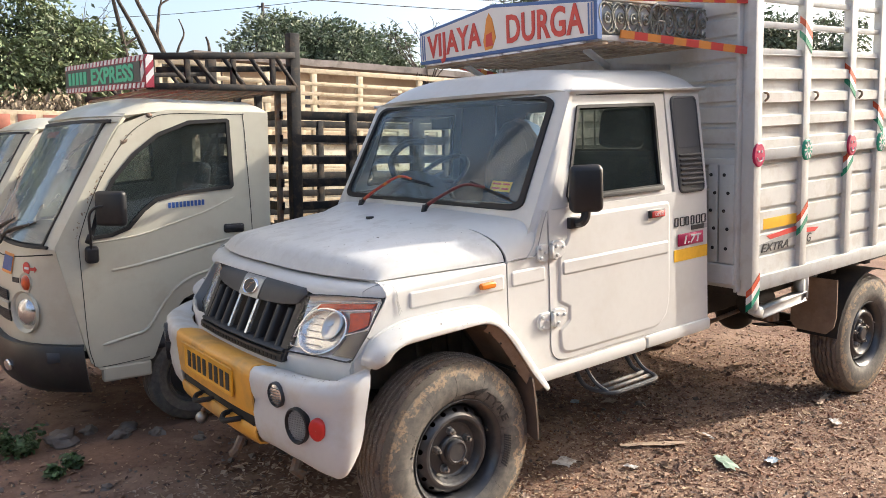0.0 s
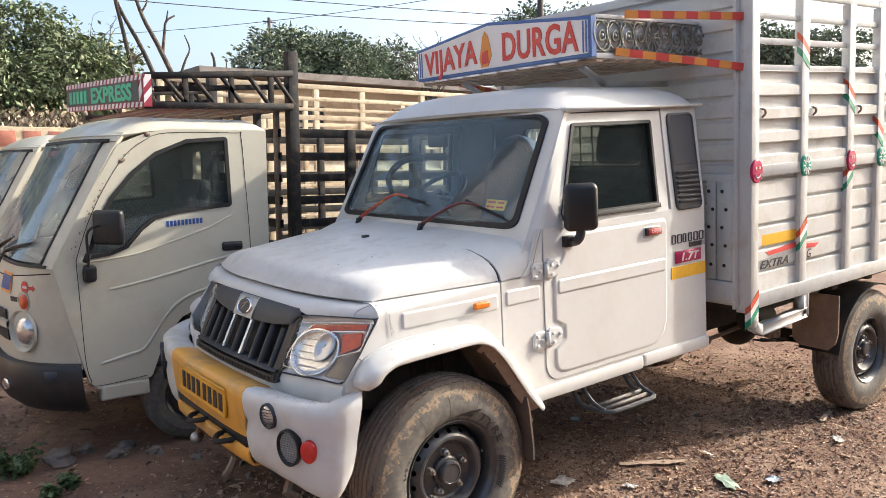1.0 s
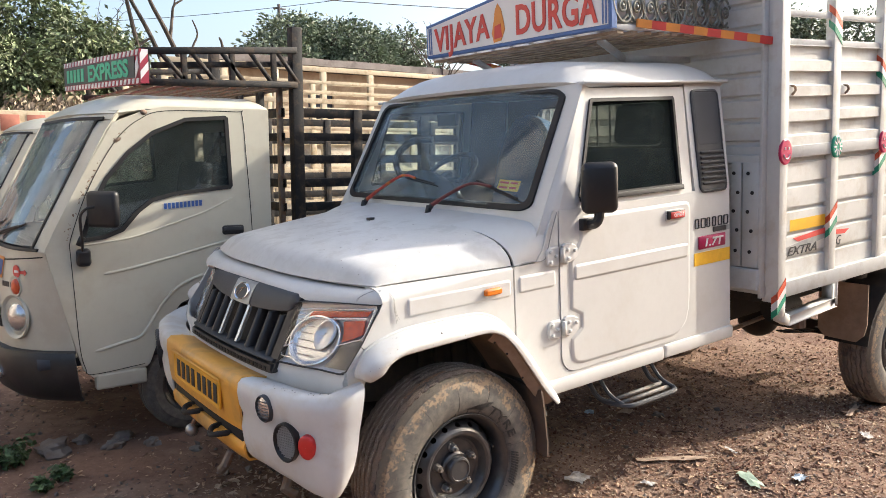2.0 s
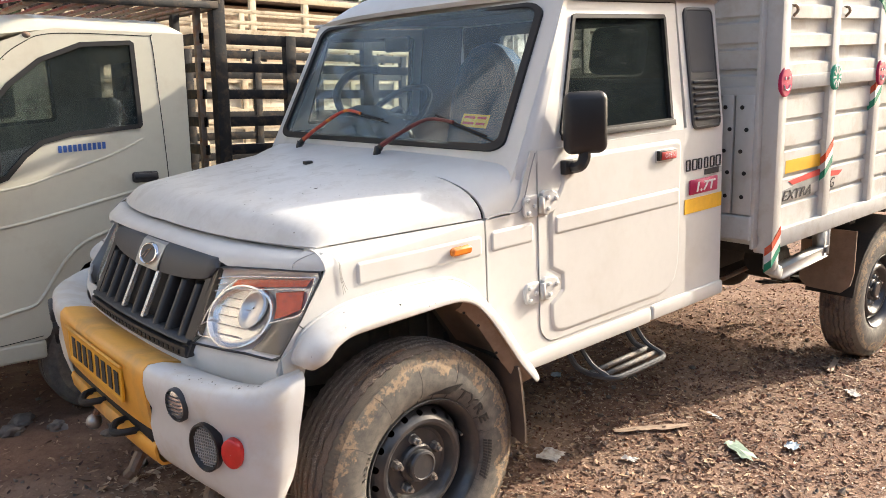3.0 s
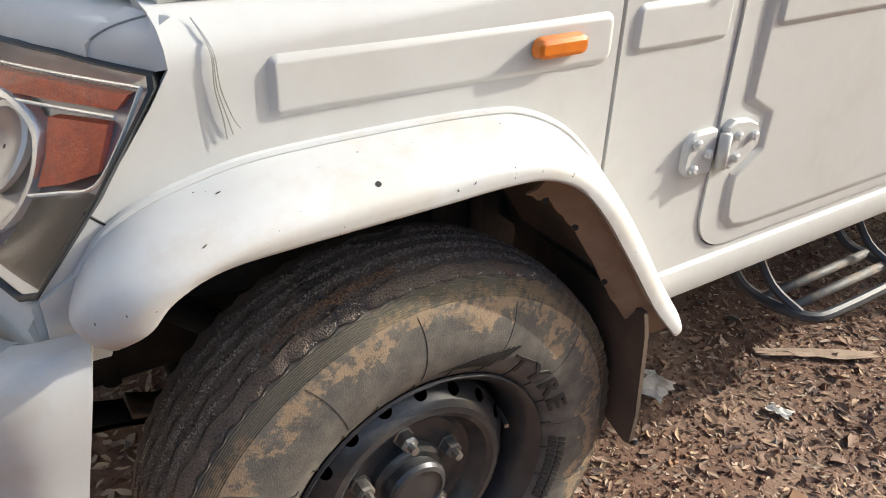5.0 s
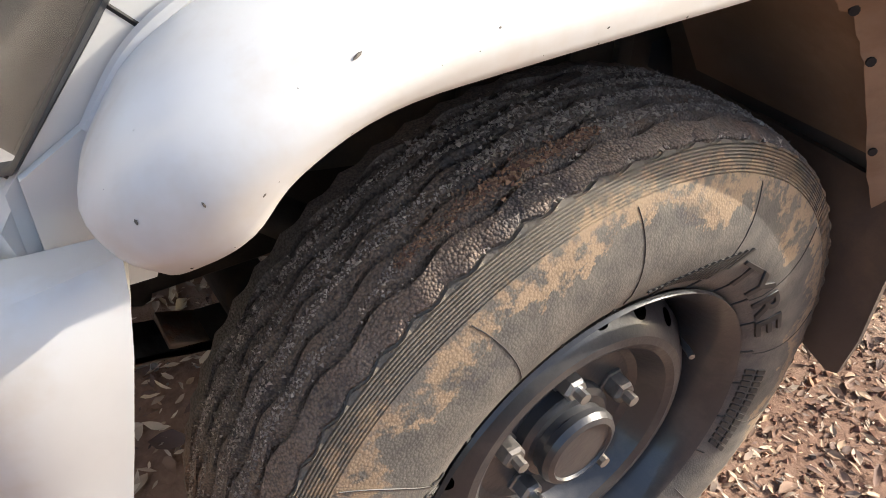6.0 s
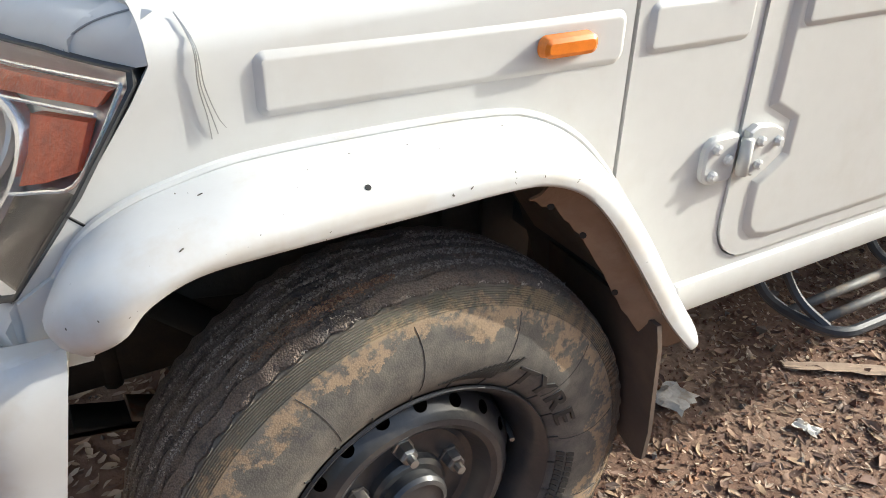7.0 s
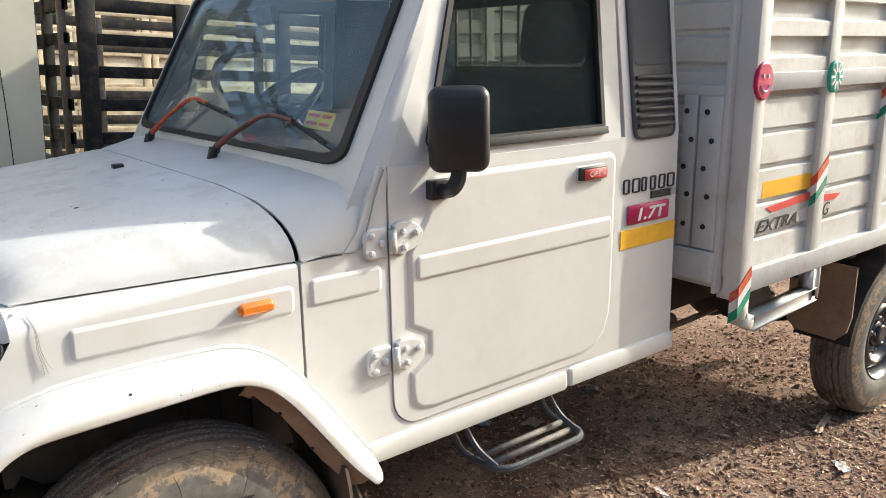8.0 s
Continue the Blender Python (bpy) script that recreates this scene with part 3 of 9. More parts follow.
        for row in range(2):
            for k in range(13):
                bm = boxed(k * 0.0092, k * 0.0092 + 0.0060, 0.017 * row, 0.0125 + 0.017 * row, -0.0011, 0.0011)
                for v in bm.verts:
                    v.co.x += v.co.y * 0.3
                part("raised_mark", arc(bm, 0.222, radians(4)), MOULDED, tyre, smooth=0)
        for k in range(17):
            # moulded ribs across the bead
            bm = boxed(-0.0008, 0.0008, -0.010, 0.006, -0.001, 0.0010)
            part("bead_rib", arc(bm, 0.219, radians(-30 + 14 * k)), MOULDED, tyre, smooth=0)
        for k in range(13):
            # thin seams of the mould that bend across the sidewall
            bm = bmesh.new()
            a0 = radians(27.7 * k + 9)
            line = []
            for f in np.linspace(0, 1, 9):
                q = lerp(0.226, 0.3375, f)
                a = a0 + 0.10 * (f - 0.5) ** 2
                line.append((q * math.cos(a), on_wall(q) - 0.0002, q * math.sin(a)))
            tube(bm, line, 0.0006, 5)
            part("mould_seam", bm, MOULDED, tyre)
    for ob in (tyre, *tyre.children):
        for v in ob.data.vertices:
            r = math.hypot(v.co.x, v.co.z)
            k = (0.207 + (r - 0.207) * low) / r if r > 0.207 else 1.0
            v.co.x, v.co.z = v.co.x * k, v.co.z * k
    return w


RF, RR = pose(-0.004, -0.752, 0.394), pose(3.272, -0.735, 0.197)
FLIP = pose(0, 0, 0, 0, 0, 180)
wheel("front_wheel", RF, True, 0.88)
wheel("front_wheel", pose(-0.004, 0.752, 0.394) @ FLIP, False, 0.88)
wheel("rear_wheel", RR, False)
wheel("rear_wheel", pose(3.272, 0.735, 0.197) @ FLIP, False)

# -- lower cab side, door opening, sill --
DOOR = rounded(0.522, 1.334, 0.618, 1.262, [0.075, 0.14, 0.004, 0.004], 6)
ARCH_REAR = [(0.300, 0.80), (0.345, 0.745), (0.41, 0.64), (0.455, 0.575)]
for s in (1, -1):
    outer = [(0.299, 1.076), (0.299, 0.80)] + ARCH_REAR[1:] + [(1.618, 0.575), (1.602, 1.262), (0.50, 1.262), (0.44, 1.12), (0.40, 1.076)]
    bm = plate(outer, [list(reversed(DOOR))], -0.80, -0.775)
    part("cab_side", warp(bm, lambda x, y, z: lean(x, y * s, z)), WHITE, truck)
    bm = boxed(0.44, 1.128, -0.812, -0.74, 0.548, 0.606, 0.012)
    part("sill", warp(bm, lambda x, y, z: (x, y * s, z)), WHITE, truck)
    bm = boxed(1.132, 1.628, -0.812, -0.74, 0.552, 0.612, 0.012)
    part("sill", warp(bm, lambda x, y, z: (x, y * s, z)), WHITE, truck)
    # rear corner panel with its louvred vent
    rear_side = plate([(1.352, 1.258), (1.604, 1.258), (1.612, 1.738), (1.352, 1.738)], [], -0.80, -0.775)
    part("rear_corner", warp(rear_side, lambda x, y, z: lean(x, y * s, z)), WHITE, truck)
    bm = pad(rounded(1.385, 1.582, 1.250, 1.703, 0.03, 4), [(0, -0.798), (0, -0.806), (0.008, -0.809), (0.010, -0.809), (0.012, -0.806)])
    vent = part("quarter_vent", warp(bm, lambda x, y, z: lean(x, y * s, z)), GREY_PLASTIC, truck, "dark grey plastic quarter panel with louvres")
    bm = pad(rounded(1.400, 1.567, 1.46, 1.690, 0.02, 4), [(0, -0.8065), (0.004, -0.8075)])
    part("dark_pane", warp(bm, lambda x, y, z: lean(x, y * s, z)), CABIN, vent)
    for k in range(7):
        z = 1.292 + k * 0.0225
        bm = bmesh.new()
        beam(bm, (1.402, -0.812, z), (1.566, -0.812, z), 0.010, 0.011, bevel=0.002)
        part("louvre", warp(bm, lambda x, y, z: lean(x, y * s, z)), GREY_PLASTIC, vent)

# -- doors --
def front_door(s):
    door = new("cab_door")
    door.parent = truck

    def put(x, y, z):
        return lean(x, y * s, z)

    bm = plate(shrink(DOOR, 0.003), [], -0.8035, -0.776)
    part("door_skin", warp(bm, put), WHITE, door)
    # raised field, cut back round the hinges
    field = [(0.572, 0.70), (0.578, 0.668), (0.60, 0.648), (0.64, 0.640), (1.19, 0.640), (1.24, 0.652), (1.285, 0.69), (1.305, 0.75), (1.308, 0.80), (1.308, 1.20), (1.300, 1.218), (1.28, 1.226),
             (0.66, 1.226), (0.640, 1.220), (0.632, 1.205), (0.632, 1.145), (0.625, 1.130), (0.572, 1.055), (0.572, 1.02), (0.572, 0.87), (0.60, 0.855), (0.628, 0.84), (0.628, 0.79), (0.60, 0.77), (0.572, 0.755)]
    bm = pad(field, [(0, -0.803), (0.010, -0.8086), (0.014, -0.8094)])
    part("door_field", warp(bm, put), WHITE, door)
    bm = pad(rounded(0.592, 1.292, 0.980, 1.044, 0.016, 4), [(0, -0.8088), (0.008, -0.8142), (0.0105, -0.8147)])
    part("door_rib", warp(bm, put), WHITE, door)
    # window frame
    opening = [(0.648, 1.292), (1.252, 1.292), (1.262, 1.302), (1.270, 1.665), (1.262, 1.676), (0.772, 1.676), (0.758, 1.670), (0.640, 1.305)]
    outer = [(0.525, 1.246), (1.334, 1.246), (1.345, 1.716), (0.742, 1.716), (0.69, 1.60)]
    bm = plate(outer, [list(reversed(opening))], -0.7990, -0.778)
    part("window_frame", warp(bm, put), WHITE, door)
    bm = plate(opening, [list(reversed(shrink(opening, 0.014)))], -0.807, -0.785)
    part("window_seal", warp(bm, put), RUBBER_SEAL, door)
    bm = boxed(0.645, 1.268, -0.812, -0.80, 1.280, 1.300, 0.003)
    part("window_strip", warp(bm, put), RUBBER_SEAL, door)
    pane = part("window_pane", warp(plate(shrink(opening, 0.01), [], -0.794, -0.790), put), DOOR_GLASS if s > 0 else FAR_GLASS, door, "dusty dark tinted window pane", smooth=0)
    # black handle in a red-labelled recess
    bm = pad(rounded(1.134, 1.256, 1.150, 1.200, 0.012), [(0, -0.8085), (0.003, -0.8125)])
    part("handle_bezel", warp(bm, put), WHITE, door)
    bm = boxed(1.142, 1.250, -0.824, -0.806, 1.160, 1.196, 0.006)
    handle = part("door_handle", warp(bm, put), BLACK_PLASTIC, door, "black pull handle with a red label")
    bm = boxed(1.156, 1.246, -0.8262, -0.822, 1.162, 1.190, 0.0012, 1)
    part("red_label", warp(bm, put), RED_PAINT, handle)
    if s > 0:
        bm = moved(lettering("OPEN", 0.021, 0.0005, 1.1, width=1.1), Matrix.Translation((1.174, -0.8264, 1.169)) @ ON_SIDE)
        part("label_lettering", warp(bm, put), SIGN_WHITE, handle, smooth=0)
    # two strap hinges
    for z in (1.090, 0.806):
        hinge = part("hinge", warp(pad(rounded(0.452, 0.516, z - 0.036, z + 0.036, [0.022, 0.006, 0.006, 0.022]), [(0, -0.800), (0, -0.808), (0.004, -0.811)]), put), WHITE, door, "white painted strap hinge")
        leaf = [(0.530, z - 0.026), (0.552, z - 0.036), (0.592, z - 0.022), (0.608, z - 0.006), (0.612, z + 0.010), (0.600, z + 0.030), (0.580, z + 0.040), (0.545, z + 0.044), (0.530, z + 0.036)]
        part("leaf", warp(pad(leaf, [(0, -0.804), (0, -0.814), (0.003, -0.817)]), put), WHITE, hinge)
        bm = bmesh.new()
        tube(bm, [(0.524, -0.818, z - 0.026), (0.524, -0.818, z + 0.028)], 0.0095, 10)
        part("pin", warp(bm, put), BOX_WHITE, hinge)
        for bx, bz, by in ((0.470, -0.020, -0.811), (0.470, 0.020, -0.811), (0.497, 0.0, -0.811), (0.552, 0.020, -0.817), (0.556, -0.016, -0.817), (0.590, 0.014, -0.817)):
            b = lathe([(0.0078, 0.0), (0.0078, -0.005), (0.004, -0.008), (0.0, -0.008)], 8)
            part("bolt", warp(moved(b, Matrix.Translation((bx, by, z + bz))), put), WHITE, hinge, smooth=20)
    return door


front_door(1)
front_door(-1)

# -- roof, windscreen frame, back wall of the cab --
def roof_point(u, v):
    """u from the windscreen to the rear, v from one gutter to the other."""
    x = lerp(0.725, 1.635, u)
    w = lerp(0.715, 0.742, min(1, u * 3))
    y = w * v
    rise = 0.108 * (1 - abs(v) ** 5) ** 0.6
    ends = (1 - (1 - min(1, u / 0.22)) ** 2.4 * 0.85) * (1 - max(0.0, (u - 0.86) / 0.14) ** 2.2 * 0.75)
    xs = x - 0.055 * (1 - v * v) * max(0, 1 - u * 3)
    return (xs, y, 1.735 + rise * ends + 0.012 * (1 - v * v) * ends)


bm = sweep([[roof_point(i / 24, -1 + 2 * j / 28) for j in range(29)] for i in range(25)])
part("roof", solid(bm, 0.02), WHITE, truck, "white domed cab roof")
for s in (1, -1):
    bm = bmesh.new()
    beam(bm, (0.71, -0.752 * s, 1.733), (1.642, -0.752 * s, 1.737), 0.028, 0.014, bevel=0.004)
    part("gutter", bm, WHITE, truck)
bm = bmesh.new()
beam(bm, (1.625, -0.74, 1.735), (1.625, 0.74, 1.735), 0.04, 0.016, bevel=0.004)
part("gutter", bm, WHITE, truck)

# windscreen plane: from the cowl up to the roof
WS_LOW, WS_TOP = Vector((0.472, 0, 1.240)), Vector((0.735, 0, 1.722))


def ws(y, t, off=0.0):
    """A point of the windscreen plane: t from its foot to its top; a slight bow to the front in the middle."""
    p = WS_LOW.lerp(WS_TOP, t)
    nrm = Vector((-(WS_TOP - WS_LOW).z, 0, (WS_TOP - WS_LOW).x)).normalized()
    bow = 0.035 * (1 - (y / 0.72) ** 2)
    return p + nrm * (off + bow) + Vector((0, y, 0))


def ws_loop(y0, y1, t0, t1, r):
    return rounded(y0, y1, t0, t1, r, 5)


def ws_frame(outer, inner, off0, off1, mat, name, label=""):
    bm2 = bmesh.new()
    rows = []
    for off, loop in ((off0, outer), (off1, outer), (off1, inner), (off0, inner)):
        rows.append([bm2.verts.new(ws(p[0] * 1.0, p[1], off)) for p in loop])
    for a, b in zip(rows, rows[1:]):
        for k in range(len(a)):
            bm2.faces.new((a[k], a[(k + 1) % len(a)], b[(k + 1) % len(a)], b[k]))
    return part(name, bm2, mat, truck, label)


def taper(loop):
    return [(p[0] * lerp(1.0, 0.955, p[1]), p[1]) for p in loop]


w0 = taper(ws_loop(-0.775, 0.775, -0.26, 1.03, 0.02))
w1 = taper(ws_loop(-0.712, 0.712, 0.012, 0.968, 0.08))
w2 = taper(ws_loop(-0.684, 0.684, 0.054, 0.942, 0.065))
ws_frame(w0, w1, -0.03, 0.012, WHITE, "windscreen_surround")
ws_frame(w1, w2, -0.01, 0.022, RUBBER_SEAL, "windscreen_seal", "thick black rubber windscreen seal")
bm = bmesh.new()
rows = [[ws(y * lerp(1.0, 0.955, t), t, 0.010) for y in np.linspace(-0.700, 0.700, 13)] for t in np.linspace(0.035, 0.957, 8)]
pane = part("windscreen", sweep(rows, bm=bm), SCREEN_GLASS, truck, "reflecting windscreen glass", smooth=60)
# sticker inside the screen
bm = bmesh.new()
q = [ws(-0.600, 0.16, 0.006), ws(-0.480, 0.16, 0.006), ws(-0.480, 0.245, 0.006), ws(-0.600, 0.245, 0.006)]
bm.faces.new([bm.verts.new(v) for v in q])
sticker = part("sticker", solid(bm, 0.001), DECAL_YELLOW, truck, "yellow sticker on the glass", smooth=0)
bm = bmesh.new()
for k, t in enumerate((0.184, 0.222)):
    for y0, y1 in ((-0.590, -0.550), (-0.540, -0.490)):
        bm.faces.new([bm.verts.new(ws(y, tt, 0.0085)) for y, tt in ((y0, t - 0.008), (y1, t - 0.008), (y1, t + 0.008), (y0, t + 0.008))])
part("printed_bar", bm, RED_PAINT, sticker, smooth=0)

# back wall of the cab with its barred window
bm = plate(rounded(-0.77, 0.77, 0.58, 1.74, 0.02), [list(reversed(rounded(-0.44, 0.44, 1.45, 1.665, 0.03)))], 1.590, 1.612, plane="yz")
back = part("cab_back", warp(bm, lambda x, y, z: (x, y * (1 - max(0, z - 1.25) * 0.16), z)), WHITE, truck)
for k in range(9):
    bm = bmesh.new()
    tube(bm, [(1.60, -0.36 + 0.09 * k, 1.45), (1.60, -0.36 + 0.09 * k, 1.665)], 0.006, 6)
    part("window_bar", bm, BOX_WHITE, back)
bm = boxed(0.36, 1.60, -0.76, 0.76, 0.60, 0.635)
part("cab_floor", bm, CABIN, truck)
bm = plate(rounded(-0.70, 0.70, 0.60, 1.17, 0.02), [], 0.40, 0.42, plane="yz")
part("firewall", bm, CABIN, truck)
def hood(y):
    """The swell of the dashboard over the dials."""
    return max(0.0, 1 - ((y - 0.40) / 0.23) ** 4)


bm = sweep([[(x, y, z) for x, z in ((0.50, 1.18), (0.53, 1.215), (0.62, 1.235 + 0.10 * hood(y)), (0.72, 1.235 + 0.145 * hood(y)), (0.78, 1.235 + 0.12 * hood(y)), (0.82, 1.16), (0.80, 0.98), (0.50, 0.95))] for y in np.linspace(-0.69, 0.69, 25)], close_v=True, caps=True)
part("dashboard", bm, CABIN, truck, "dark moulded dashboard")
# dark linings of the cabin, added unseen to keep it dark behind the glass
bm = boxed(0.78, 1.60, -0.66, 0.66, 1.728, 1.742, 0.004)
part("headliner", bm, CABIN, truck)
bm = plate(rounded(-0.70, 0.70, 0.64, 1.72, 0.02), [list(reversed(rounded(-0.44, 0.44, 1.45, 1.665, 0.03)))], 1.576, 1.588, plane="yz")
part("back_trim", bm, CABIN, truck)
for s in (1, -1):
    bm = boxed(0.56, 1.57, -0.768, -0.752, 0.64, 1.27, 0.004)
    part("door_trim", warp(bm, lambda x, y, z: (x, y * s, z)), CABIN, truck)
    bm = plate([(1.30, 1.27), (1.57, 1.27), (1.57, 1.72), (1.31, 1.72)], [], -0.766, -0.756)
    part("quarter_trim", warp(bm, lambda x, y, z: lean(x, y * s, z)), CABIN, truck)
# steering wheel on the far side
c, ax = Vector((0.87, 0.40, 1.325)), Vector((-0.62, 0, 0.78)).normalized()
e1 = Vector((0, 1, 0))
e2 = ax.cross(e1)
bm = bmesh.new()
tube(bm, [c + 0.19 * (math.cos(a) * e1 + math.sin(a) * e2) for a in np.linspace(0, 2 * math.pi, 33)[:-1]], 0.014, 8, close=True)
steer = part("steering_wheel", bm, BLACK_PLASTIC, truck)
bm = bmesh.new()
for a in (0.1, 1.57, 3.04):
    tube(bm, [c, c + 0.185 * (math.cos(a) * e1 + math.sin(a) * e2)], 0.013, 6)
tube(bm, [c + ax * 0.01, c - ax * 0.02], 0.05, 14)
tube(bm, [c, c - ax * 0.30], 0.025, 8)
part("spokes", bm, BLACK_PLASTIC, steer)
for y0, y1 in ((-0.66, -0.05), (0.14, 0.66)):
    seat = part("cab_seat", boxed(0.95, 1.42, y0, y1, 0.80, 0.98, 0.05, 3), SEAT, truck, "dark blue cloth cab seat")
    m = pose(1.40, 0, 0.93, 0, 10, 0)
    if y0 > 0:
        # the driver's tall backrest, rounded at the top
        loop = [(y0 + 0.03, 0.0), (y1 - 0.01, 0.0), (y1, 0.20), (y1 - 0.01, 0.46), (y1 - 0.05, 0.60), (y1 - 0.13, 0.69), (y0 + 0.28, 0.715), (y0 + 0.18, 0.68), (y0 + 0.09, 0.60), (y0 + 0.04, 0.46), (y0 + 0.02, 0.20)]
        part("backrest", moved(pad(loop, [(0, 0.05), (0.0, -0.03), (0.02, -0.055), (0.06, -0.065)], plane="yz"), m), SEAT, seat)
    else:
        part("backrest", moved(boxed(-0.06, 0.06, y0, y1, 0.0, 0.52, 0.045, 3), m), SEAT, seat)
        part("headrest", moved(boxed(-0.05, 0.05, (y0 + y1) / 2 - 0.13, (y0 + y1) / 2 + 0.13, 0.54, 0.74, 0.04, 3), m), SEAT, seat)
bm = moved(boxed(-0.01, 0.01, -0.11, 0.11, -0.03, 0.03, 0.009), pose(0.71, 0.13, 1.625, 0, 0, -12))
part("rear_view_mirror", bm, BLACK_PLASTIC, truck)
bm = bmesh.new()
tube(bm, smooth_line([(0.86, 0.64, 0.99), (0.80, 0.655, 1.25), (0.74, 0.66, 1.42), (0.80, 0.60, 1.52), (0.86, 0.48, 1.53)]), 0.018, 8)
part("grab_handle", bm, CABIN, truck)

# -- bonnet --
def bonnet_front(y):
    """x and z of the bonnet's leading edge."""
    k = abs(y) / 0.745
    return -0.365 + 0.125 * k ** 2.6, 1.088 - 0.008 * k


def bonnet_point(u, v):
    """u from the leading edge to the cowl, v across."""
    half = lerp(0.722, 0.788, u)
    y = half * v
    xf, zf = bonnet_front(y * 0.745 / half)
    x = lerp(xf, 0.293 - 0.0 * abs(v) - 0.05 * (1 - v * v), u)
    crown = 1 - abs(v) ** 7
    top = lerp(1.150, 1.218, u ** 0.9) - 0.018 * v * v
    z = lerp(1.080, top, crown ** 0.55)
    nose = min(1.0, u / 0.16)
    z = lerp(zf, z, 1 - (1 - nose) ** 2.3)
    return (x, y, z)


us = [0, 0.015, 0.035, 0.06, 0.1, 0.16, 0.25, 0.4, 0.55, 0.7, 0.85, 0.95, 1.0]
vs = [-1, -0.995, -0.985, -0.97, -0.94, -0.9, -0.84, -0.75, -0.6, -0.4, -0.2, 0]
vs = vs + [-q for q in reversed(vs[:-1])]
bm = sweep([[bonnet_point(u, v) for v in vs] for u in us])
bonnet = part("bonnet", solid(bm, 0.012), BONNET_WHITE, truck, "white bonnet with leaf specks and bird stains", smooth=50)


def flecks(name, places, mat, parent, seed, size=0.0016):
    """Tiny leaf and dirt flecks lying on paint: places are (point, normal)."""
    rng = np.random.default_rng(seed)
    bm2 = bmesh.new()
    for q, nrm in places:
        t = nrm.orthogonal().normalized()
        t = (Matrix.Rotation(rng.uniform(0, 6.28), 3, nrm) @ t).normalized()
        o = nrm.cross(t)
        l = size * rng.lognormal(0, 0.55)
        w = l * rng.uniform(0.25, 0.7)
        c = q + nrm * 0.0005
        ring = [bm2.verts.new(c + t * l * math.cos(a) + o * w * math.sin(a)) for a in np.linspace(0, 2 * math.pi, 7)[:-1]]
        top = bm2.verts.new(c + nrm * l * 0.25)
        for i in range(6):
            bm2.faces.new((ring[i], ring[(i + 1) % 6], top))
    return tagged(part(name, bm2, mat, parent, smooth=0), kind="stuff")


FLECK = material("dark_fleck", (0.10, 0.085, 0.07), 0.8, mottle=0.4, scale=90.0, per_piece=0.6)
SMEAR = material("grey_dropping", (0.55, 0.54, 0.51), 0.8, mottle=0.3, scale=90.0, per_piece=0.2)
frng = np.random.default_rng(12)
UPWARD = Vector((0, 0, 1))
flecks("dirt_specks", [(Vector(bonnet_point(u, v)), Vector((-0.1, 0.3 * v, 1)).normalized()) for u, v in zip(frng.uniform(0.05, 0.97, 110), frng.uniform(-0.93, 0.9, 110))], FLECK, bonnet, 1, 0.0013)
flecks("bird_stains", [(Vector(bonnet_point(u, v)) - UPWARD * 0.0003, Vector((-0.1, 0.2 * v, 1)).normalized()) for u, v in zip(frng.normal(0.45, 0.18, 40).clip(0.1, 0.95), frng.normal(-0.5, 0.25, 40).clip(-0.92, 0.9))], SMEAR, bonnet, 2, 0.0026)
bm = bmesh.new()
nz = bonnet_point(0.88, -0.015)
box(bm, nz[0] - 0.016, nz[0] + 0.012, nz[1] - 0.013, nz[1] + 0.013, nz[2] - 0.004, nz[2] + 0.010, 0.004)
part("washer_nozzle", bm, BLACK_PLASTIC, truck)

# cowl between bonnet and windscreen: it carries the bonnet's shoulder on and grows into the pillar feet
def cowl_point(u, v):
    y = lerp(0.794, 0.800, u) * v
    pw, q = lerp(7.0, 26.0, u), lerp(0.55, 0.30, u)
    crown = (1 - abs(v) ** pw) ** q
    top = lerp(1.216, 1.238, u ** 1.5) - 0.018 * v * v * (1 - u)
    x = lerp(0.302 - 0.05 * (1 - v * v), 0.512 - 0.058 * (1 - v * v), u)
    return (x, y, lerp(1.080, top, crown))


cvs = [-1, -0.999, -0.997, -0.993, -0.985, -0.97, -0.95, -0.92, -0.88, -0.8, -0.6, -0.3, 0]
cvs = cvs + [-q for q in reversed(cvs[:-1])]
bm = sweep([[cowl_point(u, v) for v in cvs] for u in np.linspace(0, 1, 12)])
part("cowl", solid(bm, 0.010), WHITE, truck, smooth=50)
for s in (1, -1):
    rows = []
    for t in np.linspace(-0.30, 1.03, 15):
        a = ws(-0.770 * lerp(1.0, 0.955, t), t, 0.0115)
        zd = a.z
        xd = table(zd, [(1.2, 0.522), (1.258, 0.527), (1.60, 0.692), (1.716, 0.744), (1.76, 0.76)])
        b = Vector(lean(xd, -0.8025, zd))
        sink = Vector((0.0, 0.013, 0.0)) * max(0.0, min(1.0, -t / 0.22))
        a, b = a + sink, b + sink
        rows.append([(p.x, p.y * s, p.z) for p in (a, lerp(a, b, 0.35) + Vector((-0.006, -0.008, 0.004)), lerp(a, b, 0.7) + Vector((-0.002, -0.004, 0.0)), b, b + Vector((0, 0.02, 0)))])
    part("front_pillar", solid(sweep(rows), 0.006), WHITE, truck, smooth=60)
    # seam wire that runs up the cowl
    bm = bmesh.new()
    tube(bm, smooth_line([(0.300, -0.8035, 1.080), (0.36, -0.8035, 1.086), (0.44, -0.8045, 1.083), (0.462, -0.8045, 1.12), (0.49, -0.8045, 1.20), (0.515, -0.803, 1.255)], 5), 0.0022, 5)
    part("seam_sealant", warp(bm, lambda x, y, z: (x, y * s, z)), DECAL_GREY, truck)
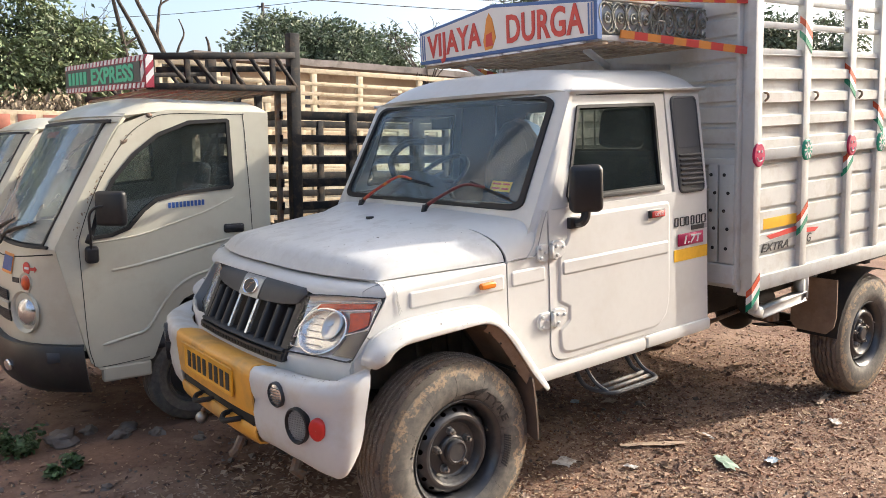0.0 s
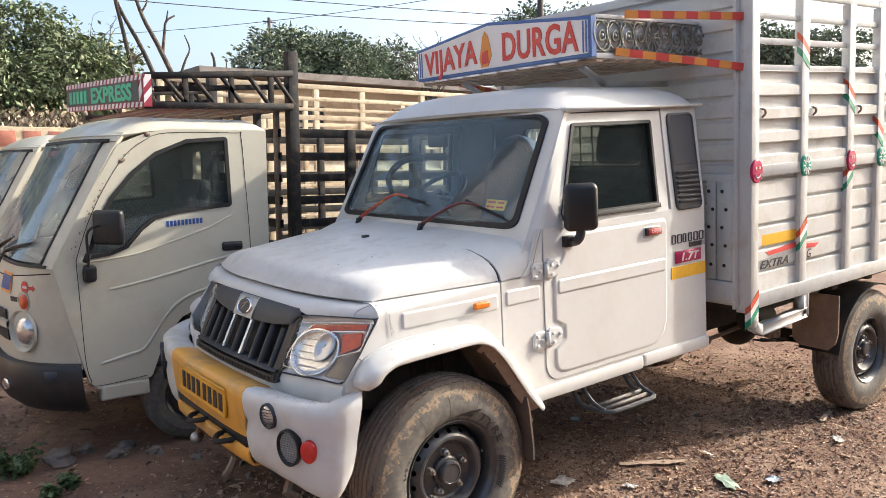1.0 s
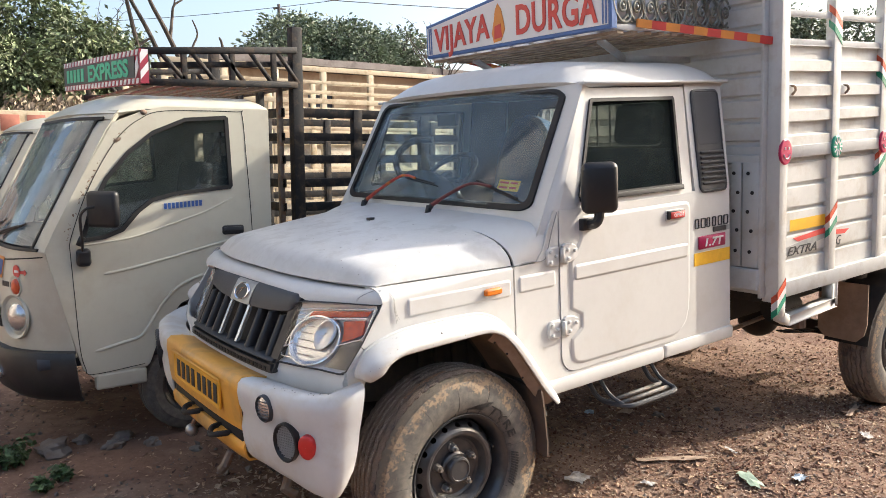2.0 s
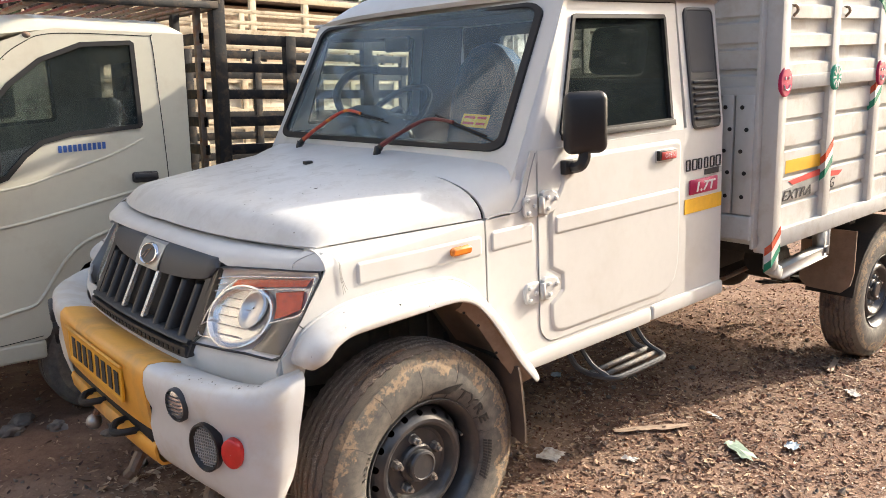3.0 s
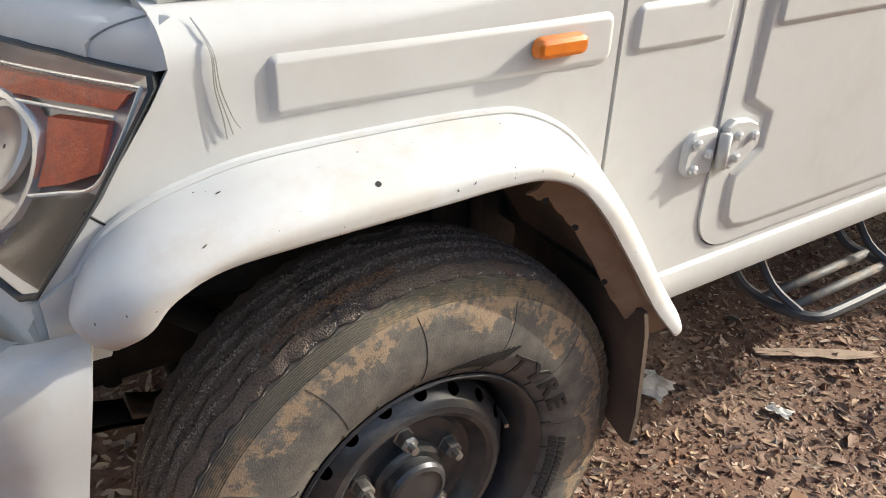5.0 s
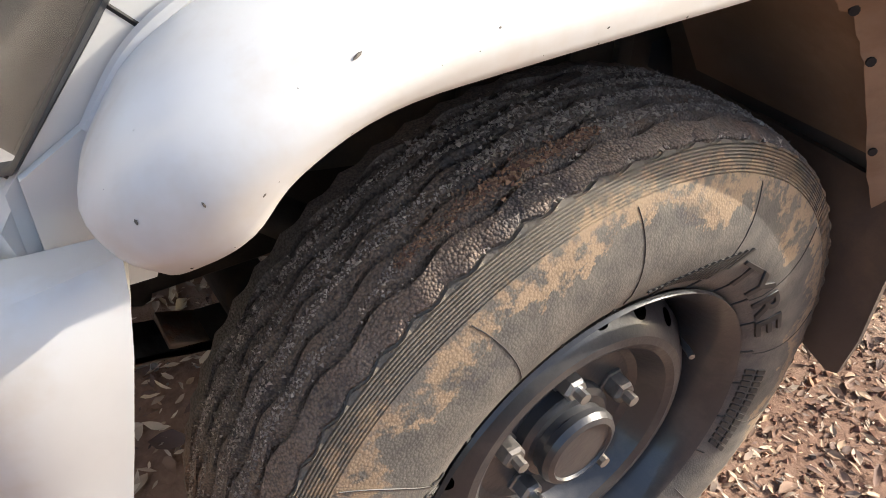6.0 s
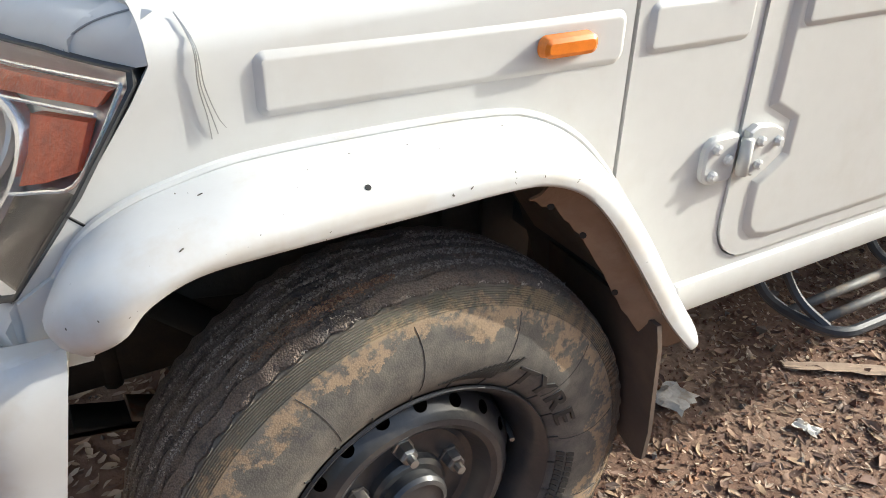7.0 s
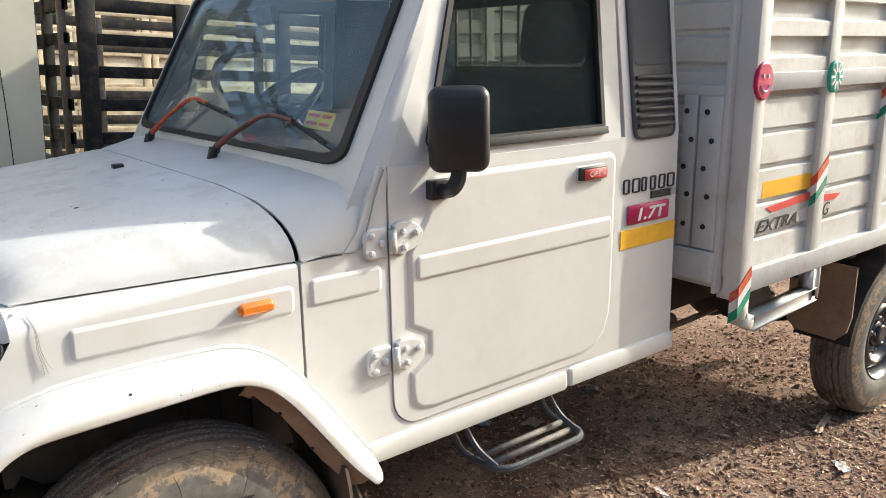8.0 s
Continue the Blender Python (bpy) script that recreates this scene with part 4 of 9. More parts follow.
# a loose thread under the bonnet's corner
bm = bmesh.new()
for o in (0.0, 0.005, -0.004):
    tube(bm, smooth_line([(-0.222, -0.762, 1.070), (-0.214 + o * 0.3, -0.787, 1.045), (-0.213 + o * 0.6, -0.789, 1.010), (-0.207 + o, -0.790, 0.980), (-0.203 + o * 1.6, -0.790, 0.962 + o)], 4), 0.0006, 4)
part("loose_thread", bm, STEEL, truck, "frayed grey thread")

# wipers
WIPER_RED = material("wiper_orange_red", (0.46, 0.045, 0.025), 0.45, mottle=0.4, scale=9.0, dirt=(0.60, 0.25, 0.03), dirt_amount=0.7, dirt_scale=16.0)
WIPER_MAROON = material("wiper_maroon", (0.16, 0.018, 0.020), 0.45, mottle=0.5, scale=12.0, dirt=(0.02, 0.015, 0.015), dirt_amount=0.6, dirt_scale=18.0)
for y, elbow, arm_end, tip, paint in ((0.455, (0.170, 0.205), (0.065, 0.195), (-0.115, 0.155), WIPER_RED), (-0.128, (-0.355, 0.165), (-0.475, 0.165), (-0.665, 0.085), WIPER_MAROON)):
    base = ws(y, -0.050, 0.030)
    bm = bmesh.new()
    tube(bm, [base + Vector((-0.014, 0, -0.030)), base + Vector((-0.004, 0, 0.010))], [0.015, 0.012], 10)
    tube(bm, [base, ws(lerp(y, elbow[0], 0.10), lerp(-0.050, elbow[1], 0.12), 0.040)], [0.013, 0.010], 8)
    wiper = part("wiper", bm, BLACK_PLASTIC, truck, "wiper with a red painted arm and black blade")
    bm = bmesh.new()
    run = smooth_line([ws(lerp(y, elbow[0], 0.08), lerp(-0.050, elbow[1], 0.09), 0.038), ws(lerp(y, elbow[0], 0.5), lerp(-0.050, elbow[1], 0.52), 0.046), ws(elbow[0], elbow[1], 0.044), ws(arm_end[0], arm_end[1], 0.034)], 4)
    tube(bm, run, [0.0095] * 3 + [0.0075] * 4 + [0.0060] * (len(run) - 7), 8)
    part("wiper_arm", bm, paint, wiper)
    bm = bmesh.new()
    along = Vector(tip) - Vector(arm_end)
    a0 = Vector(arm_end) - along * 0.55
    for drop, off, r, f0, f1 in ((0.0, 0.028, 0.0042, 0.0, 0.9), (0.012, 0.020, 0.0028, -0.05, 1.0)):
        tube(bm, [ws(q.x, q.y - drop, off) for q in (a0.lerp(Vector(tip), f) for f in np.linspace(f0, f1, 5))], r, 6)
    part("blade", bm, RUBBER_SEAL, wiper)

# -- front fenders --
def lamp_x(y, z):
    """The face of the lamps and of the strip under them, wrapping round to the fender's edge."""
    k = max(0.0, (y - 0.60) / 0.185)
    return -0.3925 - 0.52 * (1.03 - z) + 0.055 * max(0.0, min(1.0, (y - 0.47) / 0.2)) + (0.047 + 0.038 * (z - 0.83) / 0.195) * k ** 1.6


def cap_point(y, t):
    """The fender's corner over the lamp: t from the lamp's edge up to the bonnet."""
    x = lerp(lamp_x(y, 1.028) - 0.003, bonnet_front(y)[0] - 0.004, t) - 0.010 * math.sin(math.pi * t)
    return x, -y, lerp(1.027, 1.071, t ** 0.8)


FLARE_IN = smooth_line([(-0.335, 0.880), (-0.28, 0.914), (-0.174, 0.934), (-0.03, 0.938), (0.08, 0.936), (0.14, 0.928), (0.21, 0.895), (0.268, 0.842), (0.337, 0.752), (0.41, 0.645), (0.456, 0.575)], 5)
for s in (1, -1):
    top = [(x, 1.076) for x in (0.292, 0.2, 0.1, 0.0, -0.1, -0.2)]
    low = [(p.x, p.y - 0.012) for p in FLARE_IN if p.x < 0.292]
    n = 24
    rows = []
    for i in range(n + 1):
        f = i / n
        xt = lerp(-0.254, 0.292, f)
        zl = table(lerp(-0.42, 0.292, f), [(-0.42, 0.745), (-0.36, 0.745), (-0.335, 0.80)] + [(p.x, p.y - 0.012) for p in FLARE_IN if p.x > -0.31])
        rad = lerp(0.075, 0.012, max(0.0, min(1.0, (xt + 0.258) / 0.5)))
        zs = [zl, lerp(zl, 0.96, 0.35), lerp(zl, 0.96, 0.7), 0.97, 1.0, 1.076 - rad * 0.6]
        row = []
        for z in zs:
            edge = -0.254 - 0.142 * max(0.0, min(1.0, (1.027 - z) / 0.197)) - 0.014 * max(0.0, min(1.0, (0.85 - z) / 0.03))
            x = lerp(edge, 0.292, f)
            row.append((x, side_y(x), z))
        y = side_y(xt)
        for k in range(1, 5):
            a = k / 4 * math.pi / 2
            row.append((xt, y + rad * (1 - math.cos(a)), 1.076 - rad * 0.6 + rad * 0.6 * math.sin(a)))
        row.append((xt, y + rad + 0.03, 1.074))
        if i == 0:
            cap = [[cap_point(cy, j / 5) for j in range(6)] for cy in (0.698, 0.712, 0.728, 0.744, 0.758)]
            cap.append([lerp(Vector(cap_point(0.770, j / 5)), Vector(row[5 + j]), 0.45) + Vector((-0.002, 0, 0)) for j in range(6)])
            cap.append([Vector(p) + Vector((-0.0004, -0.0004, 0.0004)) for p in row[5:11]])
        rows.append([(p[0], p[1] * s, p[2]) for p in row])
    fender = part("front_fender", solid(sweep(rows), 0.008), WHITE, truck, "white front fender", smooth=50)
    part("fender_cap", sweep([[(p[0], p[1] * s, p[2]) for p in r] for r in cap]), WHITE, fender, smooth=70)
    # raised strips and the side repeater
    bm = pad(rounded(-0.164, 0.280, 0.970, 1.034, [0.012, 0.016, 0.016, 0.012]), [(0, -0.800), (0.007, -0.8048), (0.0092, -0.8052)])
    part("fender_strip", warp(bm, lambda x, y, z: (x, (y + 0.800 + side_y(x)) * s, z)), WHITE, fender)
    bm = pad(rounded(0.316, 0.502, 0.974, 1.038, 0.014), [(0, -0.800), (0.007, -0.8048), (0.0092, -0.8052)])
    part("cowl_strip", warp(bm, lambda x, y, z: (x, y * s, z)), WHITE, truck)
    bm = pad(rounded(0.150, 0.228, 0.991, 1.017, 0.011), [(0, -0.804), (0.002, -0.8155), (0.007, -0.8185)])
    part("side_repeater", warp(bm, lambda x, y, z: (x, y * s, z)), AMBER, fender, "small amber side repeater lamp")
    # wheel-arch flare: from the fender out to a rounded lip
    keys = [((-0.376, -0.800, 0.812), (-0.374, -0.806, 0.811), (-0.371, -0.814, 0.811), (-0.368, -0.822, 0.811)),
            ((-0.372, -0.798, 0.832), (-0.383, -0.826, 0.830), (-0.377, -0.850, 0.819), (-0.362, -0.864, 0.812)),
            ((-0.358, -0.798, 0.856), (-0.383, -0.846, 0.848), (-0.371, -0.878, 0.834), (-0.346, -0.884, 0.824)),
            ((-0.335, -0.798, 0.884), (-0.364, -0.858, 0.872), (-0.350, -0.890, 0.853), (-0.326, -0.892, 0.837)),
            ((-0.300, -0.797, 0.905), (-0.322, -0.864, 0.894), (-0.316, -0.895, 0.876), (-0.304, -0.895, 0.861)),
            ((-0.245, -0.797, 0.922), (-0.260, -0.864, 0.912), (-0.262, -0.896, 0.893), (-0.260, -0.895, 0.879)),
            ((-0.174, -0.797, 0.934), (-0.180, -0.860, 0.926), (-0.184, -0.895, 0.906), (-0.188, -0.896, 0.884)),
            ((-0.030, -0.798, 0.938), (-0.032, -0.858, 0.931), (-0.036, -0.893, 0.911), (-0.040, -0.898, 0.888)),
            ((0.080, -0.799, 0.936), (0.075, -0.858, 0.929), (0.068, -0.893, 0.910), (0.060, -0.898, 0.890)),
            ((0.145, -0.799, 0.927), (0.135, -0.858, 0.918), (0.125, -0.893, 0.900), (0.114, -0.897, 0.884)),
            ((0.210, -0.800, 0.895), (0.196, -0.858, 0.887), (0.181, -0.892, 0.871), (0.166, -0.896, 0.860)),
            ((0.265, -0.800, 0.843), (0.251, -0.858, 0.835), (0.234, -0.891, 0.821), (0.216, -0.894, 0.810)),
            ((0.337, -0.800, 0.752), (0.321, -0.857, 0.746), (0.300, -0.889, 0.734), (0.282, -0.892, 0.720)),
            ((0.410, -0.800, 0.647), (0.391, -0.855, 0.643), (0.368, -0.887, 0.635), (0.348, -0.890, 0.626)),
            ((0.456, -0.800, 0.583), (0.440, -0.854, 0.577), (0.421, -0.885, 0.568), (0.405, -0.888, 0.560))]
    lines = [smooth_line([k[j] for k in keys], 5) for j in range(4)]
    rows = []
    for a, m1, m2, b in zip(*lines):
        a = Vector((a.x, side_y(a.x) + 0.003, a.z))
        fine = smooth_line([a, m1, m2, b], 4)
        rows.append(fine + [b + Vector((0.001, 0.005, -0.003)), b + Vector((0.004, 0.012, 0.002)), b + Vector((0.006, 0.020, 0.012))])
    last = rows[-1]
    centre = sum((Vector(p) for p in last), Vector()) / len(last)
    cap2 = []
    for f in (0.3, 0.55, 0.75, 0.9, 0.98):
        k = math.sqrt(1 - f * f)
        cap2.append([lerp(centre, Vector(p), k) + Vector((0.016, -0.002, -0.024)) * f for p in last])
    rows = rows + cap2
    flare = part("wheel_arch_flare", solid(sweep([[(p[0], p[1] * s, p[2]) for p in r] for r in rows]), 0.006), FLARE_WHITE, truck, "white wheel-arch flare with dirt specks", smooth=70)
    bead = [Vector((p.x, (side_y(p.x) - 0.004) * s, p.z + 0.001)) for p in lines[0][8:]]
    bm = bmesh.new()
    tube(bm, bead, 0.0055, 8)
    part("flare_bead", bm, FLARE_WHITE, flare)
    if s > 0:
        row = min(rows[:-8], key=lambda r: abs(r[6].x + 0.095))
        k = min(range(1, 11), key=lambda q: abs(row[q].z - 0.919))
        out = Vector((0, -(row[k - 1].z - row[k + 1].z), row[k - 1].y - row[k + 1].y)).normalized()
        out = out if out.y < 0 else -out
        # a black disc on the uncut skin stands in for the shade in the hole
        bm = lathe([(0.0032, 0.003), (0.0032, -0.0006), (0.0, -0.0006)], 12)
        turn = Vector((0, -1, 0)).rotation_difference(out).to_matrix().to_4x4()
        part("drain_hole", moved(bm, Matrix.Translation(row[k]) @ turn), CHASSIS, flare)
    strip = []
    for i in range(46, len(lines[0])):
        b = lines[3][i]
        to_hub = Vector((-0.008 - b.x, 0, 0.388 - b.z)).normalized()
        ragged = 0.034 + 0.007 * noise.noise(Vector((i * 0.55, 0, 2.0)))
        strip.append([b + Vector((0.004, 0.012, 0.004)), b + to_hub * 0.020 + Vector((0, 0.024, 0)), b + to_hub * ragged + Vector((0, 0.040, 0))])
    lip = part("arch_lip", solid(sweep([[(p.x, p.y * s, p.z) for p in r] for r in strip]), 0.003), LINER, flare, "torn brown strip inside the arch", smooth=60)
    # black discs imitate the shade of bolt holes, nothing is cut
    for i in (3, 9, 15, 21):
        q = strip[i][2].lerp(strip[i][1], 0.22)
        b = lathe([(0.0042, 0.001), (0.0042, -0.001), (0.0, -0.001)], 10)
        part("bolt_hole", warp(moved(b, Matrix.Translation(q + Vector((-0.002, -0.002, 0))) @ pose(0, 0, 0, 0, 0, -32)), lambda x, y, z: (x, y * s, z)), CHASSIS, lip, smooth=0)
    spots = []
    for i, j in zip(frng.integers(8, len(lines[0]) - 8, 70), frng.integers(1, 12, 70)):
        q, qa, qb = rows[i][j], rows[i + 1][j], rows[i][j + 1]
        nrm = (qa - q).cross(qb - q).normalized()
        nrm = nrm if nrm.y < 0 else -nrm
        q = q + (qa - q) * frng.random() + (qb - q) * frng.random()
        spots.append((Vector((q.x, q.y * s, q.z)), Vector((nrm.x, nrm.y * s, nrm.z))))
    flecks("dirt_specks", spots, FLECK, flare, 3, 0.0008)
    bm = bmesh.new()
    tube(bm, [(-0.347, -0.7785 * s, 0.908), (-0.337, -0.7790 * s, 0.898), (-0.326, -0.7795 * s, 0.887)], 0.0020, 6)
    part("panel_gap", bm, CHASSIS, fender)
    bm = plate([(-0.402, 0.83), (-0.402, 0.768), (-0.396, 0.762), (-0.372, 0.762), (-0.366, 0.768), (-0.350, 0.86)], [], -0.785, -0.779)
    part("fender_tab", warp(bm, lambda x, y, z: (x, y * s, z)), WHITE, fender)
    # wheel house behind the flare
    arch = [(-0.36, 0.50), (-0.355, 0.80), (-0.28, 0.875), (-0.08, 0.905), (0.10, 0.895), (0.22, 0.83), (0.34, 0.66), (0.40, 0.50)]
    rows = [[(x, y * s, z) for x, z in arch] for y in (-0.845, -0.55)]
    part("wheel_house", solid(sweep([rows[0][2:], rows[1][2:]]), 0.006), WELL, truck, "muddy wheel-house liner", smooth=60)
    bm = plate([(-0.27, 0.62), (0.40, 0.50), (0.40, 0.86), (0.20, 1.06), (-0.20, 1.06), (-0.27, 0.9)], [], -0.50, -0.49)
    apron = part("inner_apron", warp(bm, lambda x, y, z: (x, y * s, z)), WELL, truck)
    for x in (0.06, 0.14, 0.22, 0.30):
        bm = boxed(x - 0.012, x + 0.012, -0.512, -0.50, 0.52, 0.99 - max(0.0, x - 0.14), 0.005)
        part("pressed_rib", warp(bm, lambda x, y, z: (x, y * s, z)), WELL, apron)
    rows = [[(x, y * s, z) for y in (-0.888, -0.80, -0.60)] for x, z in ((0.20, 0.842), (0.275, 0.735), (0.335, 0.645))]
    part("arch_liner", solid(sweep(rows), 0.005), LINER, truck, "brown muddy inner lip of the arch")
    bm = plate([(-0.886, 0.62), (-0.62, 0.62), (-0.62, 0.44), (-0.80, 0.372), (-0.868, 0.348), (-0.882, 0.356), (-0.890, 0.42), (-0.892, 0.58)], [], 0.352, 0.360, plane="yz")
    flap = part("mud_flap", warp(bm, lambda x, y, z: (x - 0.10 * (z - 0.5) + 0.06 * (y + 0.75), y * s, z)), FLAP, truck, "worn brown rubber mud flap")

# -- nose: header panel, grille, headlamps --
GC = -0.085


def face_x(y, z):
    """The front face slopes forward going down and back towards the sides."""
    k = abs(y) / 0.745
    return -0.415 - 0.52 * (1.03 - z) + 0.022 * (min(k, 0.62) / 0.62) ** 2 + 0.16 * max(0, k - 0.62) / 0.38 + 0.035 * max(0.0, (k - 0.8) / 0.2)


rows = []
for v in np.linspace(-1, 1, 41):
    y = 0.706 * v
    xf, zf = bonnet_front(y)
    zb = table(abs(y), [(0.0, 1.046), (0.44, 1.042), (0.49, 1.024), (0.8, 1.026)])
    xb = table(abs(y), [(0.0, 0.0), (0.44, 0.0), (0.50, 1.0), (0.8, 1.0)])
    xb = lerp(face_x(y, zb) - 0.012, lamp_x(abs(y), zb) - 0.003, xb)
    rows.append([(xf + 0.05, y, zf - 0.012), (xf + 0.004, y, zf - 0.014), (lerp(xf, xb, 0.3) - 0.010, y, zf - 0.020), (lerp(xf, xb, 0.75) - 0.012, y, lerp(zf - 0.02, zb, 0.55)), (xb, y, zb), (xb + 0.03, y, zb - 0.01)])
part("nose_panel", solid(sweep(rows), 0.006), WHITE, truck, "white nose panel above the grille", smooth=60)
for s in (1, -1):
    bm = bmesh.new()
    tube(bm, smooth_line([Vector((q[0] - 0.001, q[1] * s, q[2])) for q in (cap_point(0.699, 0.02), cap_point(0.705, 0.35), cap_point(0.718, 0.7), cap_point(0.738, 1.0))], 5), 0.0012, 5)
    part("panel_seam", bm, DECAL_GREY, truck)
# backing behind grille and lamps
rows = [[(face_x(y, z) + 0.06, y, z) for z in np.linspace(0.74, 1.035, 5)] for y in np.linspace(-0.70, 0.70, 21)]
part("nose_backing", solid(sweep(rows), 0.01), CHASSIS, truck)
# lower valance between lamps and bumper
rows = [[((face_x(y, z) + 0.004 if abs(y) < 0.45 else lamp_x(abs(y), max(z, 0.79)) + 0.001) + (0.0 if z > 0.78 else 0.014), y, z) for z in (0.822 if abs(y) > 0.45 else 0.825, 0.80, 0.765, 0.70)] for y in np.linspace(-0.777, 0.777, 49)]
part("valance", solid(sweep(rows), 0.008), WHITE, truck, smooth=60)

rows = []
for y in np.linspace(GC - 0.392, GC + 0.392, 41):
    q = abs(y - GC) / 0.392
    lo = 0.966 + 0.026 * q ** 3 + 0.024 * max(0.0, (q - 0.94) / 0.06)
    hi = 1.047 - 0.006 * q ** 2 - 0.022 * max(0.0, (q - 0.95) / 0.05)
    rows.append([(face_x(y, z) - o, y, z) for z, o in ((lo - 0.004, -0.01), (lo, 0.018), (lerp(lo, hi, 0.2), 0.022), (lerp(lo, hi, 0.55), 0.025), (lerp(lo, hi, 0.9), 0.022), (hi, 0.014), (hi + 0.002, -0.012))])
grille = part("grille", solid(sweep(rows), 0.004), GREY_PLASTIC, truck, "black slatted grille with a chrome centre", smooth=40)
for k in (-4, -3, -2, 0, 2, 3, 4):
    y = GC + 0.012 + 0.0825 * k
    zt = 0.966
    zl = 0.835 - 0.012 * (1 - (y / 0.46) ** 2)
    bm = sweep([[(face_x(y + o, z) - d, y + o, z) for o, d in ((-0.014, -0.02), (-0.014, 0.006), (-0.006, 0.016), (0.006, 0.016), (0.014, 0.006), (0.014, -0.02))] for z in np.linspace(zl, zt, 6)], caps=True)
    part("grille_bar", bm, BLACK_PLASTIC, grille, smooth=60)
for y in (GC + 0.012 - 0.0825, GC + 0.012 + 0.0825):
    bm = sweep([[(face_x(y + o, z) - 0.018 + d, y + o, z) for o, d in ((-0.011, 0.012), (-0.009, 0.0), (0.009, 0.0), (0.011, 0.012))] for z in np.linspace(0.838, 0.97, 6)], caps=True)
    part("chrome_bar", bm, HEAD_INNER, grille, "chrome grille bar", smooth=60)
EY, EZ = GC + 0.012, 1.008


def on_hood(y, z, off):
    return Vector((face_x(y, z) - 0.0235 - off, y, z))


bm = sweep([[on_hood(y, z, o) for z, o in ((0.964, -0.012), (0.967, 0.002), (0.985, 0.004), (1.01, 0.004), (1.040, 0.000), (1.048, -0.012))] for y in np.linspace(EY - 0.088, EY + 0.088, 7)])
part("emblem_plate", solid(bm, 0.003), STEEL, grille, "dull chrome plate with an oval emblem")
bm = sweep([[on_hood(EY + f * 0.064 * math.cos(a), EZ + f * 0.030 * math.sin(a), o) for a in np.linspace(0, 2 * math.pi, 33)[:-1]] for f, o in ((1.0, 0.004), (1.0, 0.010), (0.94, 0.012), (0.86, 0.011), (0.84, 0.008))], close_v=True)
part("emblem", bm, CHROME, grille, "oval chrome emblem ring", smooth=50)
bm = sweep([[on_hood(EY + f * 0.056 * math.cos(a), EZ + f * 0.026 * math.sin(a), 0.0085) for a in np.linspace(0, 2 * math.pi, 33)[:-1]] for f in (1.0, 0.5, 0.02)], close_v=True)
part("emblem_field", bm, DECAL_DARK, grille, smooth=0)
for w_ in (0.0, 0.016):
    bm = bmesh.new()
    tube(bm, smooth_line([on_hood(EY + 0.038 - w_ * 1.4, EZ - 0.016, 0.0095), on_hood(EY + 0.014 - w_ * 1.2, EZ + 0.006, 0.0095), on_hood(EY - 0.026 - w_ * 0.3, EZ + 0.018, 0.0095)], 4), 0.0016, 5)
    part("emblem_curve", bm, CHROME, grille)
# lower mesh intake lip and frame
for zc, h, out in ((0.800, 0.030, 0.018), (0.826, 0.014, 0.022)):
    rows = [[(face_x(y, zc) - out * f, y, zc + dz) for f, dz in ((-1, h / 2), (1, h / 2), (1.2, 0), (1, -h / 2), (-1, -h / 2))] for y in np.linspace(GC - 0.385, GC + 0.385, 25)]
    part("grille_lip", sweep(rows, caps=True), BLACK_PLASTIC, grille, smooth=60)
for y in (GC - 0.375, GC + 0.375):
    bm = sweep([[(face_x(y + o, z) - d, y + o, z) for o, d in ((-0.02, -0.02), (-0.018, 0.016), (0.018, 0.016), (0.02, -0.02))] for z in np.linspace(0.79, 1.03, 6)], caps=True)
    part("grille_post", bm, BLACK_PLASTIC, grille, smooth=60)
for k in range(24):
    y = GC - 0.36 + 0.030 * k
    bm = boxed(face_x(y, 0.80) - 0.024, face_x(y, 0.80) - 0.018, y, y + 0.018, 0.794, 0.806)
    part("mesh_slot", bm, RUBBER_SEAL, grille, smooth=0)


